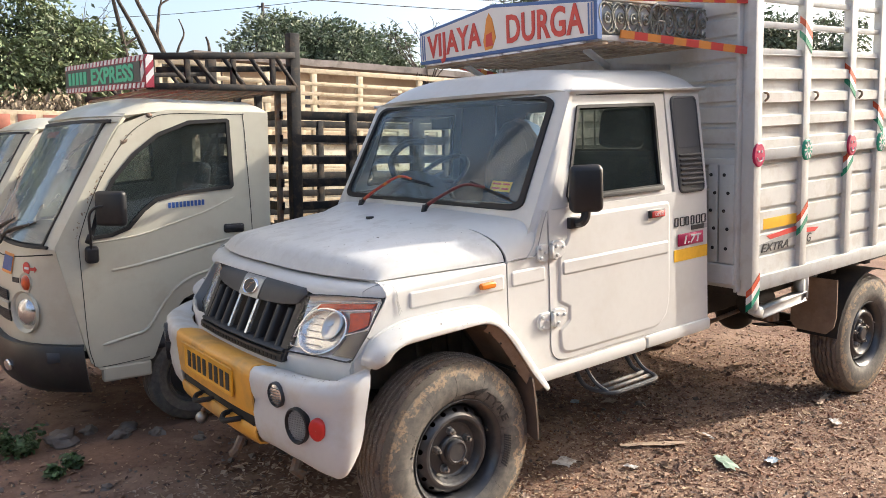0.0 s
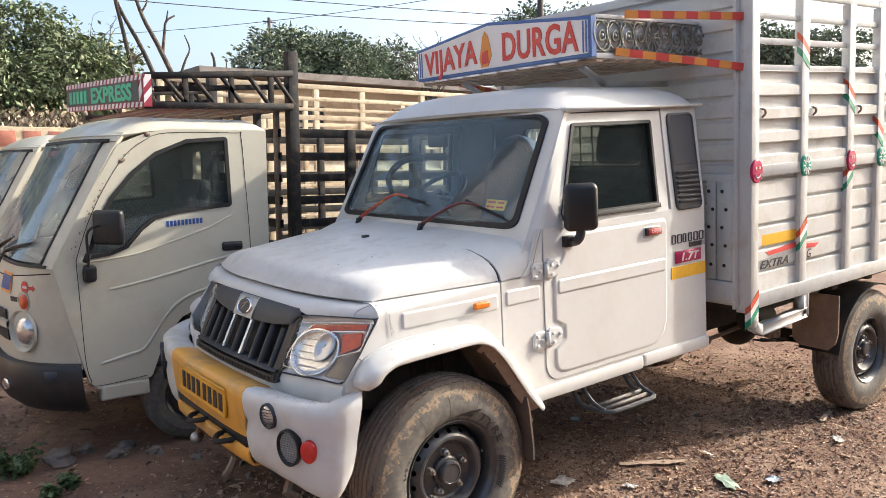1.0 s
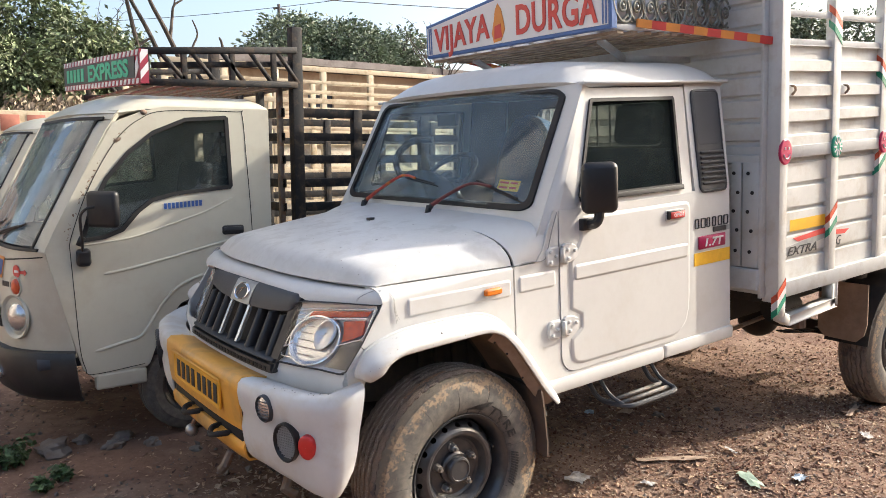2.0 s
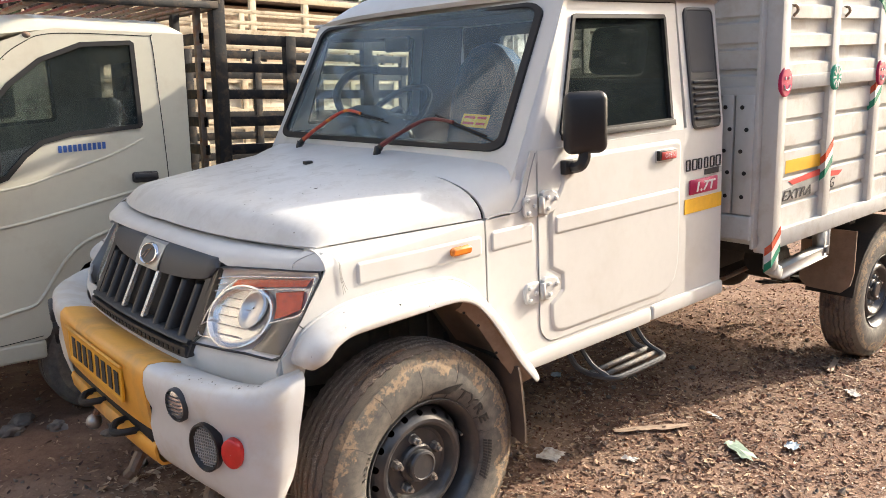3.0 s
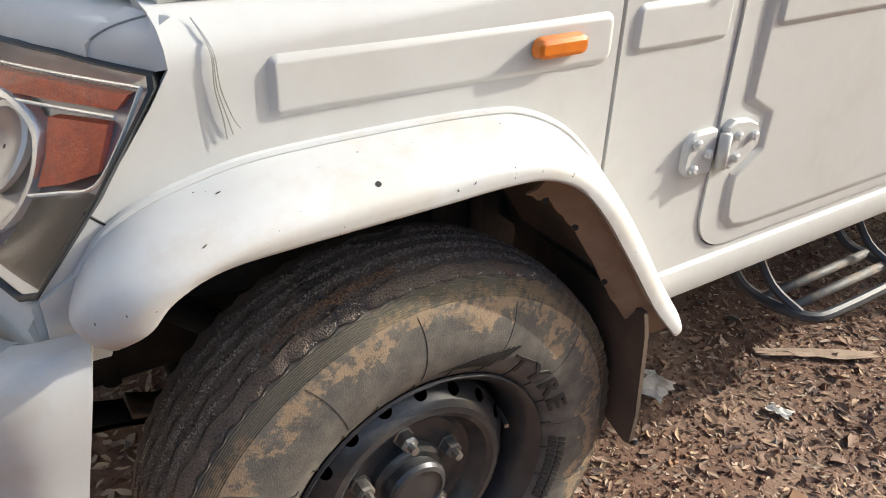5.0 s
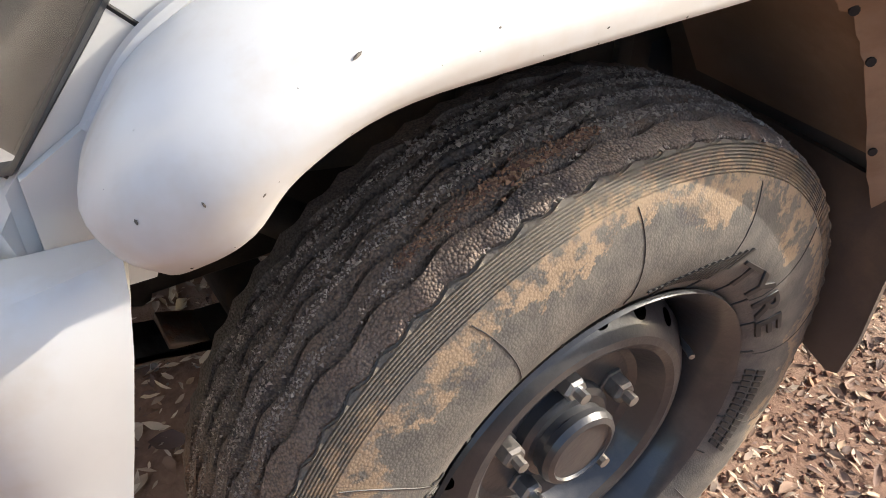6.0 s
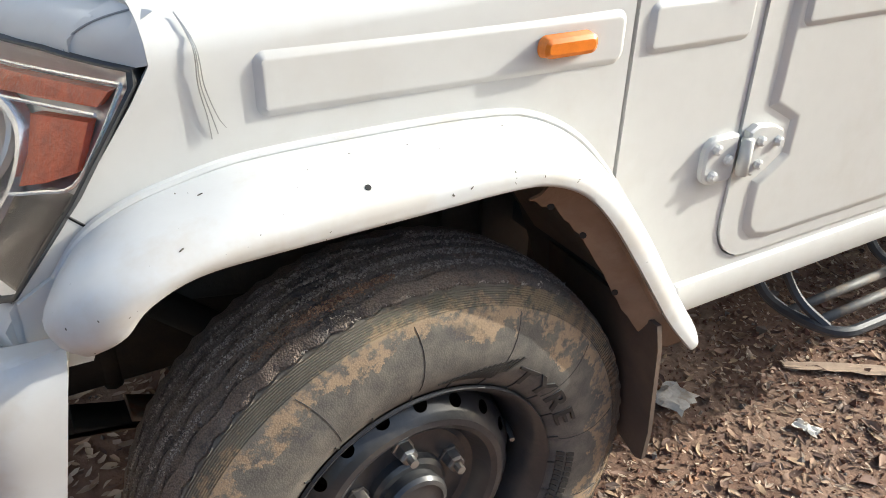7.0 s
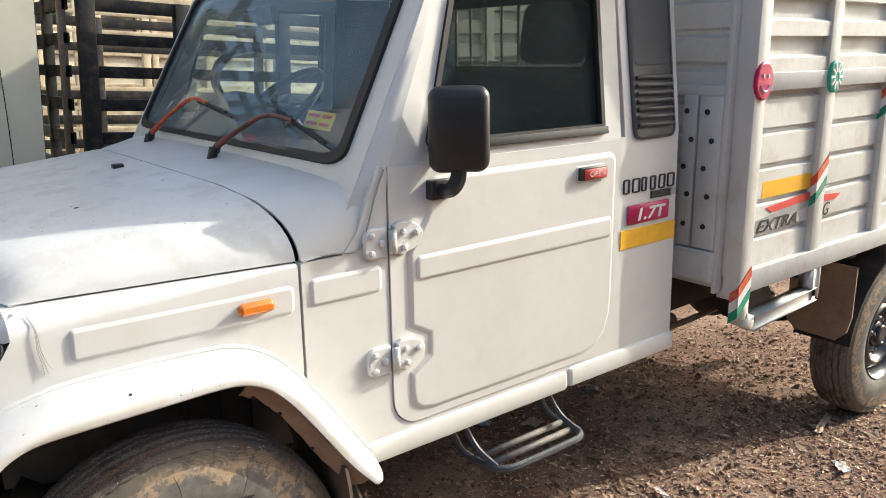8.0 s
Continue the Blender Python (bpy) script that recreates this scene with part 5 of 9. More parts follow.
def headlamp(s):
    """Outline on the front face: from beside the grille round to the fender's edge."""
    def at(y, z, off):
        k = max(0.0, (abs(y) - 0.60) / 0.185)
        return Vector((lamp_x(abs(y), z) - off * (1 - 0.5 * min(1.0, k)), (-abs(y) - off * 0.6 * k) * s - (0.13 if s < 0 else 0.0), z))

    loop = [(0.446, 0.824), (0.53, 0.825), (0.631, 0.826), (0.70, 0.824), (0.755, 0.823), (0.774, 0.832), (0.783, 0.92), (0.781, 1.017), (0.773, 1.029), (0.697, 1.030), (0.617, 1.031), (0.53, 1.026), (0.462, 1.018), (0.455, 0.92)]
    cy = sum(p[0] for p in loop) / len(loop)
    cz = sum(p[1] for p in loop) / len(loop)

    def ring(f, off):
        return [at(lerp(cy, p[0], f), lerp(cz, p[1], f), off) for p in dense]

    dense = []
    for i in range(len(loop)):
        a, b = loop[i], loop[(i + 1) % len(loop)]
        for k in range(4):
            dense.append((lerp(a[0], b[0], k / 4), lerp(a[1], b[1], k / 4)))
    bm2 = sweep([ring(1.0, -0.02), ring(1.0, 0.012), ring(0.975, 0.013), ring(0.965, 0.006)], close_v=True)
    lamp = part("headlamp", bm2, BLACK_PLASTIC, truck, "clear headlamp with an amber corner", smooth=60)
    bm2 = sweep([ring(f, o) for f, o in ((0.985, 0.004), (0.85, -0.012), (0.5, -0.016), (0.2, -0.016), (0.02, -0.016))], close_v=True)
    part("shell", bm2, HEAD_SHELL, lamp, smooth=60)
    # round reflector with a chrome ring, a second smaller bowl
    for (oy, oz, ry, rz, m_) in ((0.596, 0.908, 0.098, 0.074, HEAD_INNER),):
        bm2 = sweep([[at(oy + f * ry * math.cos(a), oz + f * rz * math.sin(a), o) for a in np.linspace(0, 2 * math.pi, 33)[:-1]] for f, o in ((1.0, -0.002), (0.95, -0.008), (0.8, -0.013), (0.5, -0.015), (0.03, -0.015))], close_v=True)
        part("reflector", bm2, m_, lamp, "silvery reflector bowl", smooth=50)
        bm2 = sweep([[at(oy + f * ry * math.cos(a), oz + f * rz * math.sin(a), o) for a in np.linspace(0, 2 * math.pi, 41)[:-1]] for f, o in ((1.055, -0.012), (1.055, 0.006), (1.0, 0.007), (0.985, -0.004))], close_v=True)
        part("reflector_ring", bm2, HEAD_RIB, lamp, "white ring round the reflector", smooth=50)
        for k in range(5):
            zz = oz - 0.05 + 0.022 * k
            half = ry * math.sqrt(max(0.05, 1 - ((zz - oz) / rz) ** 2)) * 0.8
            bm2 = sweep([[at(oy + q2 * half, zz + dz, -0.004 + dz * 0.4) for q2 in np.linspace(-1, 0.4, 6)] for dz in (-0.0012, 0.0012)])
            part("reflector_rib", solid(bm2, 0.002), HEAD_SHELL, lamp)
        bm2 = sweep([[at(oy + 0.036 + f * 0.036 * math.cos(a), oz + 0.022 + f * 0.048 * math.sin(a), o) for a in np.linspace(0, 2 * math.pi, 21)[:-1]] for f, o in ((1.0, -0.008), (1.0, 0.002), (0.85, 0.003), (0.7, -0.004), (0.05, -0.006))], close_v=True)
        part("inner_bowl", bm2, HEAD_SHELL, lamp, smooth=50)
    # amber corner and the strip over the bowl
    for pts in ([(0.684, 0.972), (0.755, 0.980), (0.768, 0.940), (0.740, 0.924), (0.708, 0.912), (0.702, 0.94)], [(0.541, 0.976), (0.60, 0.981), (0.68, 0.986), (0.756, 0.993), (0.760, 1.007), (0.66, 1.002), (0.554, 0.994)]):
        bm2 = bmesh.new()
        rows2 = [[bm2.verts.new(at(p[0], p[1], o)) for p in pts] for o in (-0.01, 0.004)]
        for k in range(len(pts)):
            bm2.faces.new((rows2[0][k], rows2[0][(k + 1) % len(pts)], rows2[1][(k + 1) % len(pts)], rows2[1][k]))
        bm2.faces.new(rows2[1])
        part("amber_corner", bm2, HEAD_AMBER, lamp, "dull amber lens", smooth=0)
    # smoked lower corner
    bm2 = sweep([[at(lerp(y0, y1, q2), z, 0.0045) for q2 in np.linspace(0, 1, 7)] for y0, y1, z in ((0.676, 0.772, 0.836), (0.694, 0.774, 0.856), (0.705, 0.776, 0.880), (0.708, 0.777, 0.905), (0.75, 0.777, 0.924))])
    part("smoked_corner", bm2, SMOKED, lamp, "dark smoked corner of the lens", smooth=60).visible_shadow = False
    # pale dividing ribs
    for line in ([(0.484, 0.990), (0.55, 1.001), (0.66, 1.009), (0.768, 1.014)], [(0.535, 0.970), (0.60, 0.975), (0.68, 0.981), (0.758, 0.987)], [(0.768, 1.014), (0.774, 0.97), (0.772, 0.930), (0.740, 0.916), (0.700, 0.902)],
                 [(0.490, 0.975), (0.53, 0.985)], [(0.486, 0.958), (0.522, 0.968)], [(0.480, 0.873), (0.518, 0.893)], [(0.475, 0.862), (0.486, 0.846), (0.55, 0.848)], [(0.478, 0.872), (0.49, 0.92), (0.52, 0.966), (0.554, 0.994)]):
        bm2 = bmesh.new()
        tube(bm2, smooth_line([at(p[0], p[1], 0.004) for p in line], 4), 0.0021, 6)
        part("divider", bm2, HEAD_RIB, lamp)
    bm2 = sweep([ring(f, o) for f, o in ((0.955, 0.010), (0.7, 0.016), (0.4, 0.018), (0.02, 0.018))], close_v=True)
    cover = part("cover_glass", bm2, LAMP_GLASS, lamp, smooth=60)
    cover.visible_shadow = False
    return lamp


headlamp(1)
headlamp(-1)

# -- bumper --
PLAN = smooth_line([(-0.650, 0.0), (-0.649, 0.15), (-0.645, 0.30), (-0.638, 0.40), (-0.624, 0.52), (-0.598, 0.64), (-0.558, 0.745), (-0.500, 0.818), (-0.44, 0.846), (-0.372, 0.852)], 5)


def bumper_skin(i0, i1, prof, s):
    rows = []
    for i in range(i0, i1 + 1):
        p = PLAN[i]
        a, b = PLAN[max(0, i - 1)], PLAN[min(len(PLAN) - 1, i + 1)]
        t = (b - a).normalized()
        inward = Vector((t.y, -t.x))
        row = []
        for d, z in prof(i / (len(PLAN) - 1)):
            q = p + inward * d
            row.append((q.x, -q.y * s, z))
        rows.append(row)
    return rows


def white_prof(f):
    k = max(0.0, min(1.0, (f - 0.30) / 0.12))
    e = max(0.0, (f - 0.78) / 0.22)
    top = 0.778 + 0.026 * e
    low = table(f, [(0.0, 0.490), (0.45, 0.482), (0.70, 0.446), (0.86, 0.432), (0.93, 0.440), (0.97, 0.462), (1.0, 0.50)])
    return [(0.13 - 0.09 * e, top - 0.028 * (1 - e)), (0.06 - 0.03 * e, top - 0.004), (0.022, top), (0.006, top - 0.014), (0.0, top - 0.045), (0.004, 0.69), (0.016 - 0.008 * e, 0.655), (0.006, 0.61), (0.010, lerp(0.61, low, 0.4)), (0.020, lerp(0.61, low, 0.75)), (0.034, low + 0.008), (0.06, low - 0.003), (0.10 - 0.015 * e, low + 0.002)]


def yellow_top(f):
    return [(0.13, 0.755), (0.07, 0.774), (0.022, 0.780), (0.005, 0.766), (0.0, 0.735), (0.004, 0.64), (0.008, 0.592), (0.05, 0.586)]


def yellow_low(f):
    return [(0.06, 0.548), (0.014, 0.546), (0.006, 0.532), (0.010, 0.498), (0.022, 0.478), (0.06, 0.470)]


for s in (1, -1):
    bm = warp(sweep(bumper_skin(16 if s > 0 else 13, len(PLAN) - 1, white_prof, s)), lambda x, y, z: (x - 0.20 * (0.81 - z) * max(0.0, min(1.0, (x + 0.56) / 0.17)), y, z))
    part("bumper_corner", solid(bm, 0.006), FLARE_WHITE, truck, "scuffed white bumper corner", smooth=50)
mid = [list(reversed(bumper_skin(0, 16, q, 1)))[:-1] + bumper_skin(0, 13, q, -1) for q in (yellow_top, yellow_low)]
bumper = part("bumper_centre", solid(sweep(mid[0]), 0.008), YELLOW, truck, "yellow centre section of the bumper", smooth=50)
part("bumper_bar", solid(sweep(mid[1]), 0.008), YELLOW, truck, "yellow lower bumper bar", smooth=50)
bm = boxed(-0.625, -0.57, -0.40, 0.34, 0.52, 0.60)
part("slot_backing", bm, CHASSIS, truck)
# scuffs and grit along the top of the near corner
srng = np.random.default_rng(21)
spots = []
for k in range(70):
    i = int(srng.integers(19, len(PLAN) - 6))
    t = (PLAN[i + 1] - PLAN[i - 1]).normalized()
    q = PLAN[i] + Vector((t.y, -t.x)) * srng.uniform(0.026, 0.05)
    spots.append((Vector((q.x, -q.y, 0.7785 + 0.0)), Vector((0, 0, 1))))
flecks("dirt_specks", spots[::3], FLECK, truck, 9, 0.0009)
flecks("scuffs", spots[1::3], FLECK, truck, 19, 0.0030)
# number plate: a yellow plate with plain bars
bm = moved(pad(rounded(-0.26, 0.26, -0.055, 0.055, 0.012), [(0, 0.004), (0, -0.002), (0.003, -0.004), (0.010, -0.004), (0.013, -0.0025)], plane="yz"), pose(-0.651, -0.03, 0.690, 0, 3, 0))
plate_ob = part("number_plate", bm, PLATE_YELLOW, truck, "yellow number plate with dark bars")
for k in range(8):
    y = 0.215 - 0.058 * k - (0.012 if k > 3 else 0)
    bm = moved(boxed(-0.0055, -0.0035, y - 0.036, y, -0.034, 0.034, 0.0015, 1), pose(-0.651, -0.03, 0.690, 0, 3, 0))
    part("plate_bar", bm, DECAL_DARK, plate_ob, smooth=0)
bm = sweep([[(x, y, z) for x, z in ((-0.652, 0.753), (-0.659, 0.750), (-0.659, 0.746), (-0.652, 0.743))] for y in (-0.30, 0.24)], close_v=True, caps=True)
part("plate_holder", bm, YELLOW, plate_ob)
# lamp, oval air grille and reflector in each corner
def on_bumper(dist, z, s, off=0.0):
    """Frame on the bumper's skin at a distance y from the middle: x right along it, y up, z outward."""
    i = min(range(len(PLAN)), key=lambda q: abs(PLAN[q].y - dist))
    a, b = PLAN[max(0, i - 1)], PLAN[min(len(PLAN) - 1, i + 1)]
    t = (b - a).normalized()
    o = Vector((-t.y, t.x * s, 0)).normalized()
    o.y = -abs(o.y) * s
    r = Vector((0, 0, 1)).cross(o).normalized()
    m = Matrix((r, Vector((0, 0, 1)), o)).transposed().to_4x4()
    j = PLAN[i].lerp(PLAN[min(i + 1, len(PLAN) - 1)], 0)
    m.translation = Vector((j.x, -j.y * s, z)) + o * off
    return m


def disc(rx, ry, levels, n=28):
    """An oval raised disc in the xy plane; levels are (scale, height)."""
    b = sweep([[(f * rx * math.cos(a), f * ry * math.sin(a), h) for a in np.linspace(0, 2 * math.pi, n + 1)[:-1]] for f, h in levels], close_v=True)
    return b


for s in (1, -1):
    m = on_bumper(0.585, 0.715, s)
    lamp = part("fog_lamp", moved(disc(0.042, 0.046, [(1.0, -0.02), (1.0, 0.006), (0.9, 0.010), (0.86, 0.006)]), m), GREY_PLASTIC, truck, "small round grey fog lamp", smooth=50)
    part("lens", moved(disc(0.036, 0.040, [(1.0, 0.004), (0.7, 0.009), (0.3, 0.011), (0.02, 0.011)]), m), HEAD_INNER, lamp, smooth=50)
    for k in range(6):
        part("lens_rib", moved(boxed(-0.028, 0.028, -0.027 + 0.0105 * k, -0.0255 + 0.0105 * k, 0.008, 0.0125), m), GREY_PLASTIC, lamp, smooth=0)
    m = on_bumper(0.675, 0.62, s, 0.002)
    air = part("air_grille", moved(disc(0.052, 0.066, [(1.0, -0.02), (1.0, 0.006), (0.93, 0.008), (0.86, 0.0), (0.80, -0.006), (0.02, -0.006)]), m), BLACK_PLASTIC, truck, "black oval mesh air grille", smooth=50)
    bm = bmesh.new()
    for k in range(-5, 6):
        h = 0.058 * math.sqrt(max(0, 1 - (k / 5.6) ** 2)) * 0.86
        box(bm, k * 0.0078 - 0.0012, k * 0.0078 + 0.0012, -h, h, -0.006, -0.001)
    for k in range(-6, 7):
        h = 0.046 * math.sqrt(max(0, 1 - (k / 6.6) ** 2)) * 0.86
        box(bm, -h, h, k * 0.0085 - 0.0012, k * 0.0085 + 0.0012, -0.006, -0.0015)
    part("mesh", moved(bm, m), DECAL_GREY, air, smooth=0)
    m = on_bumper(0.770, 0.618, s, 0.002)
    part("reflector", moved(disc(0.030, 0.040, [(1.0, -0.01), (1.0, 0.005), (0.9, 0.008), (0.5, 0.010), (0.02, 0.010)]), m), RED_LENS, truck, "round red reflector", smooth=50)
# tow hooks and a dangling ball under the bumper
for y in (0.06, -0.24):
    bm = bmesh.new()
    tube(bm, smooth_line([(-0.60, y + 0.05, 0.545), (-0.655, y + 0.045, 0.548), (-0.682, y, 0.540), (-0.655, y - 0.045, 0.548), (-0.60, y - 0.05, 0.545)]), 0.011, 8)
    part("tow_hook", bm, CHASSIS, truck, "black steel tow hook")
bm = bmesh.new()
bmesh.ops.create_uvsphere(bm, u_segments=14, v_segments=8, radius=0.026)
part("tow_ball", moved(bm, Matrix.Translation((-0.640, 0.13, 0.435))), STEEL, truck)
bm = bmesh.new()
tube(bm, [(-0.61, 0.13, 0.50), (-0.63, 0.13, 0.46), (-0.64, 0.13, 0.44)], 0.010, 6)
part("tow_bracket", bm, RUSTY, truck)
bm = bmesh.new()
tube(bm, [(-0.62, -0.26, 0.46), (-0.65, -0.27, 0.42), (-0.66, -0.25, 0.40)], 0.018, 8)
part("tow_bracket", bm, RUSTY, truck)
bm = bmesh.new()
tube(bm, [(-0.50, -0.50, 0.42), (-0.53, -0.52, 0.385), (-0.50, -0.53, 0.36)], 0.022, 8)
part("tow_bracket", bm, RUSTY, truck)

# -- mirror --
for s in (1, -1):
    bm = boxed(0.632, 0.70, -0.825, -0.80, 1.172, 1.218, 0.006)
    arm = part("door_mirror", warp(bm, lambda x, y, z: (x, y * s, z)), BLACK_PLASTIC, truck, "black plastic door mirror on a bracket")
    bm = bmesh.new()
    tube(bm, smooth_line([(0.668, -0.82, 1.195), (0.672, -0.850, 1.200), (0.684, -0.857, 1.222), (0.688, -0.857, 1.26)], 4), 0.020, 8)
    part("mirror_arm", warp(bm, lambda x, y, z: (x, y * s, z)), BLACK_PLASTIC, arm)
    m = pose(0.688, -0.857, 1.335, 0, 0, 54)
    bm = moved(warp(boxed(-0.034, 0.022, -0.073, 0.073, -0.098, 0.098, 0.026, 4), lambda x, y, z: (x * (1 - 0.25 * (z / 0.098) ** 2), y * (1 - 0.07 * (z / 0.098) ** 2), z)), m)
    part("mirror_head", warp(bm, lambda x, y, z: (x, y * s, z)), BLACK_PLASTIC, arm, smooth=60)
    bm = moved(boxed(0.0225, 0.0245, -0.056, 0.056, -0.080, 0.080, 0.0), m)
    part("mirror_glass", warp(bm, lambda x, y, z: (x, y * s, z)), CHROME, arm, smooth=0)

# -- footstep under the door --
WORN_BAR = material("worn_grey_bar", (0.11, 0.107, 0.103), 0.6, metal=0.0, mottle=0.35, scale=30.0, dirt=(0.24, 0.18, 0.13), dirt_amount=0.6, dirt_scale=20.0)
for s in (1, -1):
    zs = 0.437
    bm = bmesh.new()
    ring = smooth_line([(0.775, -0.70, 0.505), (0.780, -0.735, 0.455), (0.788, -0.78, zs), (0.796, -0.845, zs), (0.822, -0.880, zs), (0.88, -0.888, zs), (1.05, -0.888, zs), (1.105, -0.880, zs), (1.130, -0.845, zs), (1.128, -0.78, zs), (1.12, -0.735, 0.455), (1.115, -0.70, 0.505)], 5)
    tube(bm, ring, 0.0105, 8)
    step = part("footstep", warp(bm, lambda x, y, z: (x, y * s, z)), GREY_PLASTIC, truck, "worn tubular footstep hung under the sill")
    for y in (-0.790, -0.838):
        bm = bmesh.new()
        tube(bm, [(0.79, y, zs + 0.002), (1.13, y, zs + 0.002)], 0.0095, 8)
        part("tread_bar", warp(bm, lambda x, y, z: (x, y * s, z)), WORN_BAR, step)
    for x in (0.80, 1.118):
        bm = bmesh.new()
        tube(bm, smooth_line([(x + 0.005, -0.86, zs + 0.004), (x - 0.012, -0.80, 0.475), (x - 0.03, -0.755, 0.55), (x - 0.035, -0.74, 0.60)], 4), 0.0085, 6)
        part("hanger", warp(bm, lambda x, y, z: (x, y * s, z)), GREY_PLASTIC, step)
        bm = bmesh.new()
        tube(bm, smooth_line([(x - 0.02, -0.70, 0.50), (x - 0.03, -0.68, 0.56), (x - 0.03, -0.66, 0.60)], 4), 0.0095, 6)
        part("hanger", warp(bm, lambda x, y, z: (x, y * s, z)), GREY_PLASTIC, step)

# -- writing and tape on the rear corner panel --
bm = boxed(1.372, 1.566, -0.8075, -0.7995, 1.000, 1.058, 0.003, 1)
badge = part("load_badge", bm, PINK_PAINT, truck, "crimson badge with white lettering")
bm = moved(lettering("1.7T", 0.050, 0.001, 1.05, shear=0.2, width=1.42, bold=0.0015), Matrix.Translation((1.402, -0.808, 1.011)) @ ON_SIDE)
part("badge_lettering", bm, SIGN_WHITE, badge, smooth=0)
bm = boxed(1.346, 1.606, -0.8025, -0.7985, 0.928, 0.985, 0.0)
part("yellow_tape", bm, DECAL_YELLOW, truck, "yellow reflective tape", smooth=0)
for k, w_ in enumerate((0.028, 0.034, 0.024, 0.026, 0.030, 0.034)):
    x = 1.350 + 0.0415 * k
    loop = rounded(x, x + w_, 1.094, 1.138, 0.006, 2)
    part("model_mark", plate(loop, [list(reversed(shrink(loop, 0.0048)))], -0.8030, -0.7985), DECAL_DARK, truck, smooth=0)
part("model_mark", boxed(1.480, 1.572, -0.8035, -0.7985, 1.068, 1.090, 0.0), DECAL_DARK, truck, smooth=0)
part("model_mark", boxed(1.576, 1.600, -0.8035, -0.7985, 1.068, 1.090, 0.0), DECAL_GREY, truck, smooth=0)

# -- underbody --
for s in (1, -1):
    bm = bmesh.new()
    beam(bm, (-0.55, -0.38 * s, 0.50), (1.0, -0.38 * s, 0.50), 0.07, 0.13, bevel=0.006)
    beam(bm, (1.0, -0.38 * s, 0.50), (4.6, -0.38 * s, 0.56), 0.07, 0.13, bevel=0.006)
    part("chassis_rail", bm, CHASSIS, truck)
    for x0, zc in ((0.0, 0.37), (3.272, 0.24)):
        for k in range(5):
            half = 0.62 - 0.09 * k if x0 else 0.55 - 0.08 * k
            bm = bmesh.new()
            tube_pts = [(x0 + half * t, -0.44 * s, zc - 0.012 * k + 0.07 * t * t) for t in np.linspace(-1, 1, 9)]
            for a, b in zip(tube_pts, tube_pts[1:]):
                beam(bm, a, b, 0.06, 0.009)
            part("leaf_spring", bm, RUSTY if k % 2 else CHASSIS, truck, "stacked leaf spring")
for x, z in ((0.0, 0.36), (3.272, 0.20)):
    bm = bmesh.new()
    tube(bm, [(x, -0.68, z), (x, 0.68, z)], 0.045, 12)
    bmesh.ops.create_uvsphere(bm, u_segments=16, v_segments=10, radius=0.14, matrix=Matrix.Translation((x, 0.1, z)))
    part("axle", bm, CHASSIS, truck)
bm = bmesh.new()
tube(bm, [(0.7, 0.1, 0.42), (3.2, 0.1, 0.26)], 0.035, 10)
part("drive_shaft", bm, CHASSIS, truck)
bm = boxed(0.10, 0.85, -0.30, 0.32, 0.30, 0.62, 0.05)
part("gearbox", bm, CHASSIS, truck)
bm = boxed(-0.28, 0.10, -0.30, 0.30, 0.34, 0.95, 0.05)
part("engine", bm, CHASSIS, truck)
bm = boxed(-0.34, -0.30, -0.42, 0.42, 0.42, 0.98, 0.02)
part("radiator", bm, CHASSIS, truck)
bm = bmesh.new()
beam(bm, (-0.20, -0.55, 0.40), (-0.20, 0.55, 0.40), 0.06, 0.06, bevel=0.01)
tube(bm, [(-0.10, -0.62, 0.34), (-0.10, 0.62, 0.34)], 0.016, 8)
tube(bm, [(-0.25, -0.50, 0.62), (0.02, -0.60, 0.42)], 0.024, 10)
part("steering_link", bm, CHASSIS, truck)
bm = boxed(1.75, 2.35, 0.46, 0.80, 0.36, 0.66, 0.05, 3)
part("fuel_tank", bm, CHASSIS, truck)
bm = boxed(1.62, 2.05, -0.50, -0.40, 0.42, 0.66, 0.02)
part("battery_tray", bm, CHASSIS, truck)
bm = bmesh.new()
tube(bm, [(2.20, -0.66, 0.56), (2.36, -0.66, 0.56)], 0.075, 16)
part("air_canister", bm, CHASSIS, truck)
bm = bmesh.new()
tube(bm, [(0.9, -0.22, 0.36), (2.4, -0.26, 0.33)], 0.03, 8)
tube(bm, [(2.5, -0.62, 0.52), (2.5, -0.62, 0.40)], 0.05, 10)
tube(bm, smooth_line([(1.66, -0.55, 0.60), (1.80, -0.58, 0.50), (2.0, -0.55, 0.47), (2.3, -0.58, 0.50)]), 0.012, 6)
part("exhaust", bm, RUSTY, truck)

# ---- cargo body of the pickup ----
X0, X1, YB = 1.80, 4.62, 0.868
cargo = part("cargo_floor", boxed(X0, X1, -YB, YB, 0.735, 0.775), BOX_WHITE, truck, "white cargo body with corrugated sides and open top rails")
for x in np.arange(1.95, 4.6, 0.42):
    part("cross_member", boxed(x - 0.03, x + 0.03, -0.84, 0.84, 0.66, 0.733, 0.004), CHASSIS, cargo)


def corrugated(x0, x1, z0, z1, y, ribs, s, deep, proud, slope):
    """A pressed side panel: flutes running along the truck; proud is a rib's share of each step, slope that of its upper edge."""
    prof, step = [], (z1 - z0) / ribs
    for k in range(ribs):
        a = z0 + k * step
        prof += [(0.0, a), (0.0, a + step * proud), (deep, a + step * (proud + slope)), (deep, a + step * 0.975)]
    prof.append((0.0, z1))
    rows = [[(x, (y + d) * s, z) for d, z in prof] for x in (x0, x1)]
    return solid(sweep(rows), 0.003)


